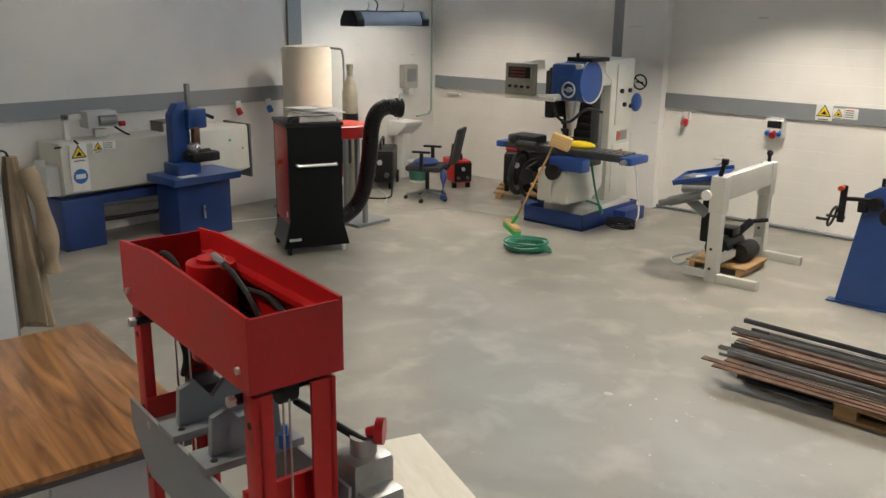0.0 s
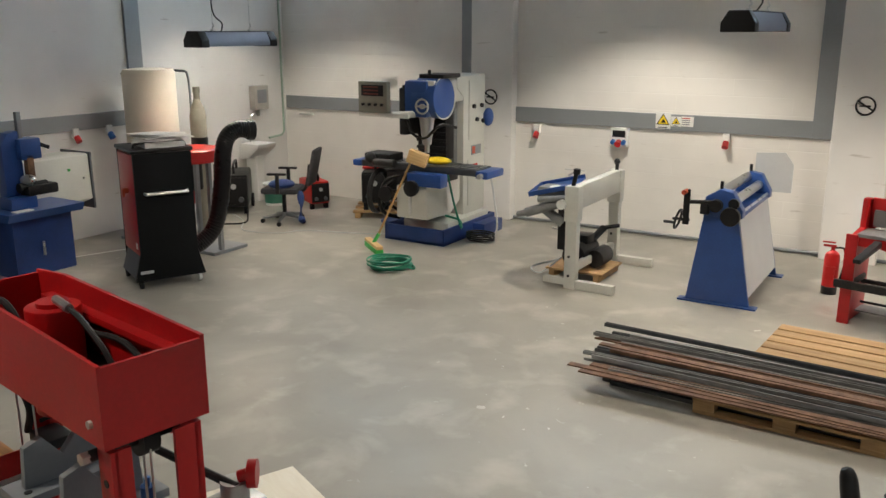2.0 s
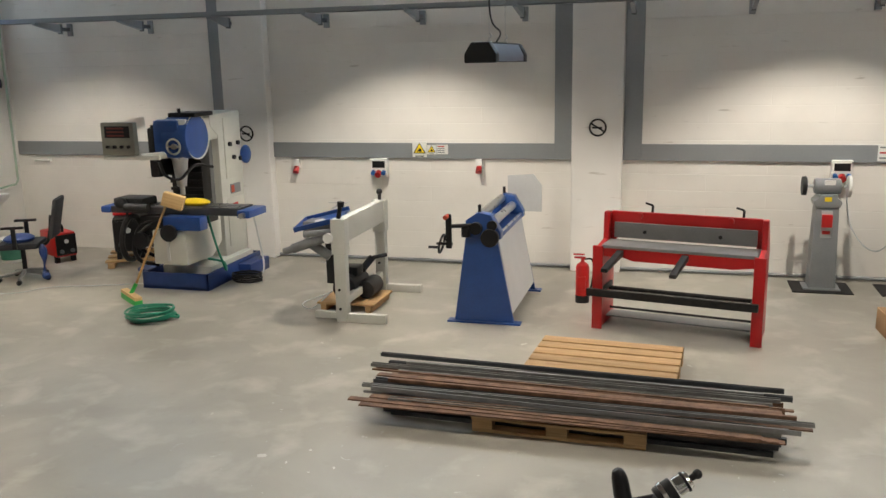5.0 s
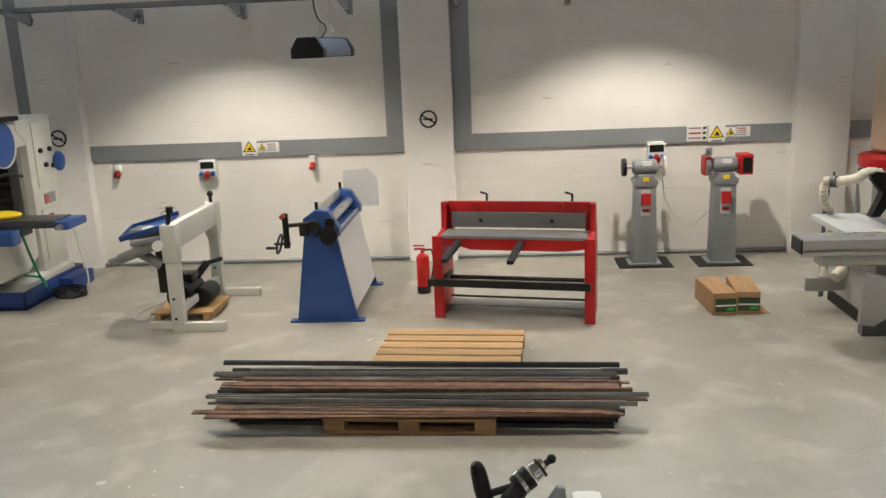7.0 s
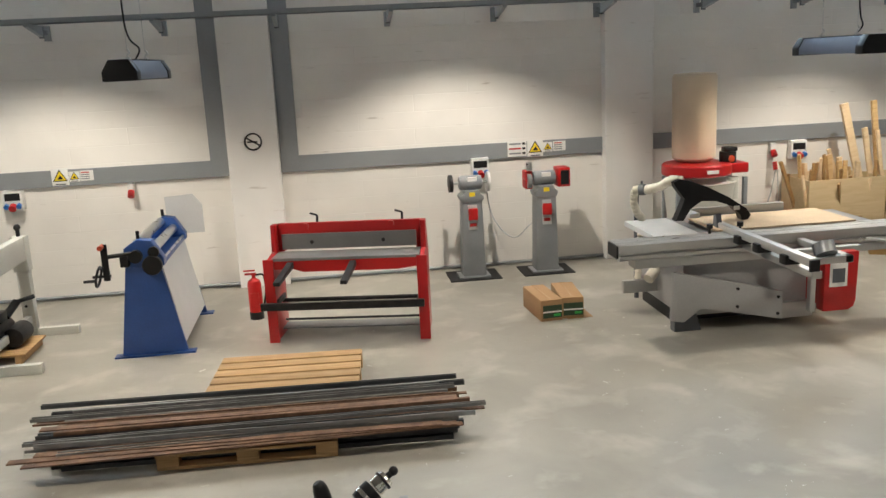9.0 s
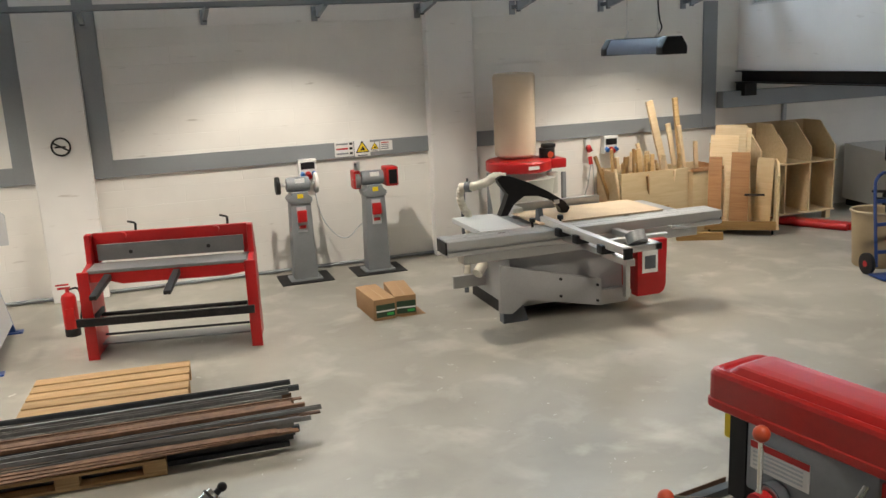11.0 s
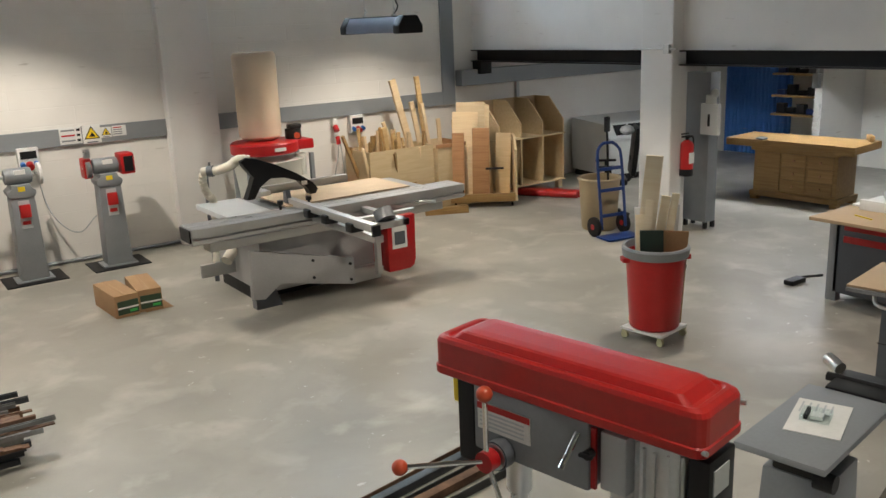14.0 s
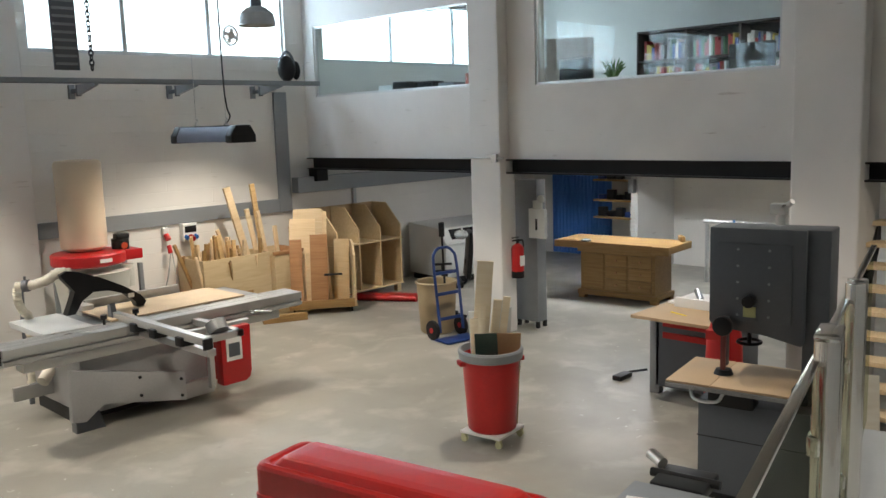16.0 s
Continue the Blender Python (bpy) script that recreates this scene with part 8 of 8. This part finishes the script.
    part("motor_label", Mesh().box(0.43, 0.433, -0.05, 0.03, z0 - 0.12, z0 - 0.05), LIGHTGREY, t)
    part("motor_bracket", Mesh().box(0.12, 0.2, -0.075, 0.075, z0 - 0.2, z0 - 0.03, 0.006), LIGHTGREY, t)
    part("dark_stripe", Mesh().box(0.1, 0.115, -0.09, -0.08, z0 - 0.2, z0 - 0.02), DARKRED, t)
    part("tension_lever", Mesh().cyl((0.066, -0.1, z0 - 0.042), (0.06, -0.17, z0 - 0.12), 0.009, seg=10), CHROME, t)
    part("lock_screw", Mesh().cyl((0.11, -0.1, z0 - 0.085), (0.11, -0.125, z0 - 0.085), 0.014, seg=10).box(0.09, 0.13, -0.135, -0.12, z0 - 0.09, z0 - 0.08, 0.003), BLACK, t)
    hub = Vector((-0.196, -0.1, z0 - 0.186))
    part("feed_dial", Mesh().cyl((hub.x, -0.14, hub.z), (hub.x, -0.1, hub.z), 0.045, seg=24), DARKGREY, t)
    part("dial_ring", Mesh().cyl((hub.x, -0.146, hub.z), (hub.x, -0.14, hub.z), 0.04, seg=24), STEEL, t)
    part("feed_hub", Mesh().cyl((hub.x, -0.19, hub.z), (hub.x, -0.15, hub.z), 0.032, seg=18), DARKRED, t)
    for a, out, reach in ((88, -0.05, 0.2), (180, -1.1, 0.235), (300, -0.1, 0.2)):
        d = Vector((math.cos(radians(a)), out, math.sin(radians(a)))).normalized()
        p0 = Vector((hub.x, -0.175, hub.z))
        part("feed_handle", Mesh().cyl(p0, p0 + d * reach, 0.008, seg=10), CHROME, t)
        part("handle_ball", Mesh().ball(p0 + d * (reach + 0.015), 0.024, seg=16), ORANGE, t, "orange ball grip")
    part("quill", Mesh().cyl((-0.22, 0, z0 - 0.36), (-0.22, 0, z0 - 0.2), 0.04, seg=18).cyl((-0.22, 0, z0 - 0.44), (-0.22, 0, z0 - 0.36), 0.028, seg=16), STEEL, t)
    part("table", Mesh().box(-0.36, 0.06, -0.17, 0.17, 1.16, 1.19, 0.006), IRON, t)
    part("table_bracket", Mesh().box(0.02, 0.22, -0.06, 0.06, 1.06, 1.18, 0.01), IRON, t)
    part("base", Mesh().box(-0.36, 0.3, -0.2, 0.2, 0, 0.05, 0.01), IRON, t)


drill_press()
for k in range(5):
    solo("metal_bar", Mesh().box(-1.0, 1.0, -0.03, 0.03, 0, 0.05, 0.003) if k % 2 else Mesh().box(-0.95, 0.9, -0.03, 0.03, 0, 0.006).box(-0.95, 0.9, -0.03, -0.024, 0.006, 0.05), (DARKSTEEL, RUST, DARKSTEEL, MILLSCALE, RUST)[k], "steel bar lying on the floor under the drill", "metal bar", "steel bars under the drill press", m=pose(2.2 - 0.02 * k, 3.42 + 0.085 * k, 0.0, 0, 0, 6 + 0.8 * k))


def jointer():
    t = thing("belt_sander", "small grey machine table on a pedestal", "sander", 3.28, 1.845, 0, 9.5)
    part("table", Mesh().box(-0.38, 0.36, -0.2, 0.17, 0.82, 0.85, 0.006), MIDGREY, t)
    part("pedestal", Mesh().prism([(-0.25, 0.0), (0.25, 0.0), (0.16, 0.66), (-0.16, 0.66)], "y", -0.14, 0.14, 0.01), MIDGREY, t)
    part("gear_case", Mesh().box(-0.16, 0.3, -0.1, 0.1, 0.66, 0.82, 0.015), BLACK, t)
    part("rear_arm", Mesh().box(0.36, 0.62, -0.16, 0.1, 0.8, 0.86, 0.015), BLACK, t)
    part("rear_roller", Mesh().cyl((0.5, -0.2, 0.85), (0.5, 0.14, 0.85), 0.022, seg=16), BLACK, t)
    part("knob", Mesh().cyl((0.55, 0.1, 0.88), (0.6, 0.18, 0.9), 0.03, seg=14), STEEL, t)
    part("leg_bolt", Mesh().cyl((-0.2, -0.18, 0.7), (-0.2, -0.1, 0.7), 0.04, seg=12), IRON, t)
    p = thing("manual_sheet", "white printed manual sheet in clear sleeve", "paper", 3.31, 1.84, 0.852, 21.5)
    part("sheet", Mesh().box(-0.17, 0.17, -0.11, 0.11, 0, 0.003), PAPER, p)
    for k in range(5):
        part("print_bar", Mesh().box(0.03, 0.14, 0.08 - k * 0.03, 0.088 - k * 0.03, 0.003, 0.004), LIGHTGREY, p)
    part("clear_box", Mesh().box(-0.06, 0.05, -0.05, 0.07, 0.003, 0.03, 0.006), ACRYLIC, p)
    part("box_content", Mesh().box(-0.03, 0.02, -0.02, 0.03, 0.004, 0.02), WHITE, p)
    part("box_band", Mesh().box(-0.04, 0.05, 0.04, 0.055, 0.004, 0.024), BLACK, p)


jointer()


def lever_machine():
    t = thing("hand_lever_machine", "grey bench machine with chrome and black hand lever", "machine", 0.073, 2.573, 0, 0)
    z = 1.249
    part("cabinet", Mesh().box(-0.2, 0.2, -0.5, -0.12, 0.0, 0.95, 0.012), MIDGREY, t)
    part("casting", Mesh().prism([(-0.1, 0.95), (0.12, 0.95), (0.06, z - 0.12), (-0.06, z - 0.1)], "y", -0.3, -0.12, 0.012), LIGHTGREY, t)
    # triangular side plate with a pale panel
    part("side_frame", Mesh().prism([(-0.03, z - 0.16), (0.052, z - 0.03), (0.078, z - 0.03), (0.09, z - 0.16), (0.072, z - 0.16), (0.066, z - 0.06), (0.008, z - 0.16)], "y", -0.075, -0.05, 0.003), MIDGREY, t)
    part("pale_panel", Mesh().prism([(0.008, z - 0.16), (0.064, z - 0.066), (0.07, z - 0.16)], "y", -0.068, -0.058), mat("pale_yellow_panel", (0.5, 0.48, 0.32), 0.6), t)
    part("motor_body", Mesh().box(0.1, 0.2, -0.12, 0.02, z - 0.2, z - 0.085, 0.02), WHITEMETAL, t)
    # lever head, its parts in line on one sloping axis
    a = Vector((0.80, 0.33, 0.50)).normalized()
    c = Vector((0, 0, z))
    part("chrome_collar", Mesh().cyl(c - a * 0.03, c + a * 0.022, 0.032, 0.028, 24, 0.006), CHROME, t)
    part("collar_band", Mesh().cyl(c + a * 0.0, c + a * 0.008, 0.034, seg=24), BLACK, t)
    part("lever_tip", Mesh().cyl(c + a * 0.02, c + a * 0.046, 0.011, seg=12).ball(c + a * 0.05, 0.016, seg=14), BLACK, t)
    part("hub", Mesh().cyl(c - a * 0.1, c - a * 0.035, 0.036, 0.04, 24, 0.008), BLACK, t)
    part("hub_ring", Mesh().cyl(c - a * 0.08, c - a * 0.066, 0.0415, seg=24), CHROME, t)
    part("lower_knuckle", Mesh().cyl(c + Vector((-0.1, -0.05, -0.1)), c + Vector((-0.06, -0.02, -0.045)), 0.038, 0.03, 20, 0.008), BLACK, t)
    part("lever_arm", Mesh().tube([c - a * 0.085, c + Vector((-0.13, -0.03, -0.062)), c + Vector((-0.175, -0.03, -0.075))], lambda u: 0.014 - 0.002 * u, 12), BLACK, t)
    part("grip", Mesh().tube([c + Vector((-0.21, -0.03, 0.035)), c + Vector((-0.198, -0.03, 0.012)), c + Vector((-0.186, -0.03, -0.05)), c + Vector((-0.172, -0.03, -0.115)), c + Vector((-0.166, -0.03, -0.135))], lambda u: 0.012 + 0.016 * abs(math.sin(3.1416 * u)) ** 0.6, 14), BLACK, t)
    part("grip_base", Mesh().cyl(c + Vector((-0.18, -0.04, -0.14)), c + Vector((-0.12, -0.04, -0.14)), 0.014, seg=12), BLACK, t)


lever_machine()

# ---- walkway, stairs, railing, office ----
WK = pose(1.50, 0.60, -0.05, 0, 0, 13.7)      # the railing runs along its x axis
wk = structure("walkway", Mesh().box(-2.6, 3.45, -2.4, 0.12, 0.78, 0.95), LIGHTGREY, "concrete landing that carries the railing")
wk.matrix_basis = WK
wk2 = structure("landing_wall", Mesh().box(-2.6, 3.45, -0.02, 0.1, 0.0, 0.78), PLASTER, "white wall below the landing")
wk2.matrix_basis = WK
rl = thing("railing", "stainless steel railing with glass panels on the landing", "railing", 0, 0)
rl.matrix_basis = WK @ pose(0, 0, 0.95)
part("top_rail", Mesh().box(-0.55, 3.4, -0.014, 0.014, 0.985, 1.0, 0.004), CHROME, rl)
for a, b in ((-0.5, 1.1), (1.24, 3.3)):
    g = part("glass_panel", Mesh().box(a, b, -0.006, 0.006, 0.1, 0.985), GLASSRAIL, rl)
    g.visible_shadow = False
for x in (1.1, 1.18, 1.98, 2.06):
    part("post", Mesh().cyl((x, -0.03, 0.0), (x, -0.03, 1.06), 0.036, seg=18, bev=0.004), CHROME, rl)
    for z in (0.3, 0.75):
        part("glass_clamp", Mesh().box(x - 0.035, x + 0.035, -0.035, 0.015, z - 0.03, z + 0.03, 0.008), CHROME, rl)
part("post_cap", Mesh().box(1.06, 1.22, -0.065, 0.005, 1.055, 1.078, 0.01), CHROME, rl)

st = thing("staircase", "open stair with pale wooden treads and steel strings", "stairs", 0, 0)
st.matrix_basis = pose(7.12, 2.49, 0, 0, 0, 5)
for k in range(9):
    part("tread", Mesh().box(k * 0.15 - 0.02, k * 0.15 + 0.2, -0.95, 0.0, 0.15 + k * 0.175, 0.19 + k * 0.175, 0.004), PALEWOOD, st)
for y in (-0.85, -0.1):
    part("string", Mesh().prism([(0.06, 0.0), (0.24, 0.0), (1.4, 1.36), (1.4, 1.54), (1.3, 1.54)], "y", y - 0.02, y + 0.02), IRON, st)
part("side_rail", Mesh().tube([(-0.12, 0.06, 0.86), (0.2, 0.06, 1.02), (0.55, 0.06, 1.26)], 0.018, 8, 1).cyl((-0.12, 0.06, 0.0), (-0.12, 0.06, 0.86), 0.016).cyl((0.5, 0.06, 0.0), (0.5, 0.06, 1.22), 0.016), mat("maroon_trim", (0.12, 0.03, 0.04), 0.4), st)
cable = thing("white_cable_loop", "white cable looped over the railing foot", "cable", 1.845, 0.879, 1.33, 13.5)
part("loop", Mesh().tube([(-0.15, 0, -0.1), (-0.08, 0, 0.02), (0.05, 0, 0.05), (0.16, 0, 0.0), (0.22, 0, -0.12)], 0.006, 8), WHITE, cable)
part("tie", Mesh().box(-0.16, -0.14, -0.28, 0.0, -0.12, -0.1), WHITE, cable)

# office behind the gallery windows
bc = thing("bookcase", "dark wooden bookcase filled with books", "bookcase", 12.9, 6.2, 2.6, 90)
part("back", Mesh().box(-1.3, 1.3, -0.02, 0.0, 0, 1.35), IRON, bc)
for z in (0.0, 0.42, 0.84, 1.3):
    part("shelf_board", Mesh().box(-1.3, 1.3, -0.0, 0.32, z, z + 0.03), mat("dark_wood", (0.05, 0.035, 0.03), 0.5), bc)
for x in (-1.3, -0.45, 0.42, 1.28):
    part("side", Mesh().box(x, x + 0.03, 0.0, 0.32, 0, 1.33), mat("dark_wood_side", (0.05, 0.035, 0.03), 0.5), bc)
rnd = random.Random(14)
book_mats = [mat("book_%s" % n, c, 0.6) for n, c in (("red", (0.35, 0.05, 0.05)), ("blue", (0.06, 0.1, 0.3)), ("white", (0.7, 0.7, 0.68)), ("yellow", (0.6, 0.45, 0.1)), ("green", (0.08, 0.2, 0.1)), ("grey", (0.2, 0.2, 0.22)))]
for z in (0.45, 0.87):
    x = -1.22
    while x < 1.2:
        wd, h = rnd.uniform(0.025, 0.06), rnd.uniform(0.2, 0.33)
        if rnd.random() < 0.88 and not any(abs(x + wd / 2 - q) < 0.07 for q in (-0.435, 0.435)):
            solo("book", Mesh().box(0, wd * 0.92, 0, 0.2, 0, h, 0.003), rnd.choice(book_mats), "bound book standing in the office bookcase", "book", "books in the office", m=bc.matrix_basis @ pose(x, 0.05, z))
        x += wd
for x, y in ((9.3, 6.4), (9.3, 4.1)):
    mo = thing("computer_monitor", "black computer monitor on an office desk", "monitor", x, y, 2.6 + 0.3, 80, "office monitors")
    part("screen", Mesh().box(-0.28, 0.28, -0.02, 0.02, 0.1, 0.44, 0.008), BLACK, mo)
    part("stand", Mesh().cyl((0, 0.02, 0), (0, 0.02, 0.2), 0.025).box(-0.12, 0.12, -0.08, 0.1, 0, 0.015), BLACK, mo)
solo("office_desk", Mesh().box(-0.4, 0.4, -1.4, 1.4, 0.27, 0.3, 0.004).box(-0.35, -0.3, -1.35, -1.3, 0, 0.27).box(-0.35, -0.3, 1.3, 1.35, 0, 0.27).box(0.3, 0.35, 1.3, 1.35, 0, 0.27).box(0.3, 0.35, -1.35, -1.3, 0, 0.27), BEIGE, "pale office desk behind the window", "desk", m=pose(9.3, 5.3, 2.6))
pl = thing("potted_plant", "green leafy plant in a white pot on the desk", "plant", 9.45, 5.95, 2.9)
part("pot", Mesh().lathe([(0.06, 0), (0.08, 0.12)]), WHITE, pl)
leaf_mat = mat("plant_leaf", (0.07, 0.16, 0.03), 0.5)
for k in range(26):
    a, r, h = rnd.uniform(0, 6.28), rnd.uniform(0.05, 0.17), rnd.uniform(0.22, 0.42)
    p = Vector((0.02 * math.cos(a), 0.02 * math.sin(a), 0.1))
    q = Vector((r * math.cos(a), r * math.sin(a), h))
    part("leaf", Mesh().tube([p, (p + q) / 2 + Vector((0, 0, 0.05)), q], lambda u: 0.002 + 0.011 * math.sin(u * 3.0), 5, 4), leaf_mat, pl)
solo("office_partition", Mesh().box(-0.02, 0.02, -1.0, 1.0, 0, 1.25), mat("grey_brown_screen", (0.28, 0.25, 0.23), 0.7), "grey office partition screen", "partition", m=pose(11.2, 8.6, 2.6, 0, 0, 40))
for k, (y, h, m) in enumerate(((9.2, 0.14, WHITE), (8.9, 0.18, BLACK), (8.4, 0.16, IRON), (8.0, 0.12, DARKGREY), (7.5, 0.22, ORANGE))):
    solo("desk_item", Mesh().box(-0.12, 0.12, -0.15, 0.15, 0, h, 0.02), m, ("white" if m == WHITE else "orange" if m == ORANGE else "dark") + " office item on the window ledge", "office item", m=pose(8.7, y, 3.0))
solo("office_sideboard", mbox(8.35, 9.0, 7.0, 10.1, 2.6, 3.0, 0.01), BEIGE, "low pale sideboard under the office window", "sideboard")

# things on the tray and the north wall
bag = thing("black_bag", "black helmet bag standing on the cable tray", "bag", 7.42, 9.95, 3.23)
part("shell", Mesh().ball((0, 0, 0.17), 0.17, 0.8, 0.6, 1.05, 18), BLACK, bag)
part("strap", Mesh().tube([(-0.1, 0, 0.3), (0.0, -0.02, 0.4), (0.1, -0.02, 0.3), (0.14, -0.02, 0.1)], 0.018, 8), DARKGREY, bag)
part("visor", Mesh().ball((0.16, 0, 0.15), 0.13, 0.5, 0.4, 1.0, 14), RUBBER, bag)
fanob = thing("wall_fan", "small round white wall fan by the window", "fan", 6.81, 10.4, 3.86)
part("ring", Mesh().tube([(0.11 * math.cos(a), -0.05, 0.13 * math.sin(a)) for a in [k * math.pi / 10 for k in range(20)]], 0.016, 8, 1, True), WHITE, fanob)
part("hub", Mesh().cyl((0, -0.08, 0), (0, 0.1, 0), 0.05, seg=16), mat("cream_plastic", (0.5, 0.46, 0.4), 0.5), fanob)
for k in range(4):
    part("blade", Mesh().box(0.03, 0.1, -0.055, -0.045, -0.03, 0.03, 0, Matrix.Rotation(k * math.pi / 2 + 0.3, 4, "Y")), WHITE, fanob)
hv = thing("ladder_tray", "vertical perforated grey cable ladder beside the pilaster", "cable tray", 3.98, 9.0, 3.25)
part("backing", Mesh().box(-0.13, 0.13, 0.0, 0.02, 0, 1.7), DARKGREY, hv)
for k in range(20):
    part("rung", Mesh().box(-0.11, 0.11, -0.015, 0.0, 0.05 + k * 0.08, 0.075 + k * 0.08), MIDGREY, hv)
ch = thing("chain", "steel lifting chain hanging from the ceiling", "chain", 4.24, 9.0, 3.25)
for k in range(34):
    part("link", Mesh().tube([(0.022 * math.cos(a) if k % 2 else 0.0, 0.0 if k % 2 else 0.022 * math.cos(a), 0.03 + k * 0.05 + 0.034 * math.sin(a)) for a in [i * math.pi / 5 for i in range(10)]], 0.008, 5, 1, True), IRON, ch)
structure("roof_beam", Mesh().box(XL, 7.9, 6.9, 7.2, 4.3, ZC), PLASTER, "painted roof beam below the ceiling")
# unidentified bright bluish shape, built as a framed panel with an added glow
scr = thing("wall_monitor", "tilted bluish panel, given a glow, high in the corner", "monitor", -9.3, 9.55, 3.1, 90)
part("case", Mesh().box(-0.3, 0.34, -0.16, -0.1, 0.0, 0.42, 0.008, Matrix.Rotation(radians(14), 4, "X")), BLACK, scr)
part("screen", Mesh().box(-0.27, 0.31, -0.166, -0.16, 0.03, 0.39, 0, Matrix.Rotation(radians(14), 4, "X")), glow("added_panel_glow", (0.45, 0.65, 1.0), 0.9), scr)
part("bracket", Mesh().box(-0.05, 0.05, -0.12, 0.06, 0.15, 0.25, 0.005), IRON, scr)
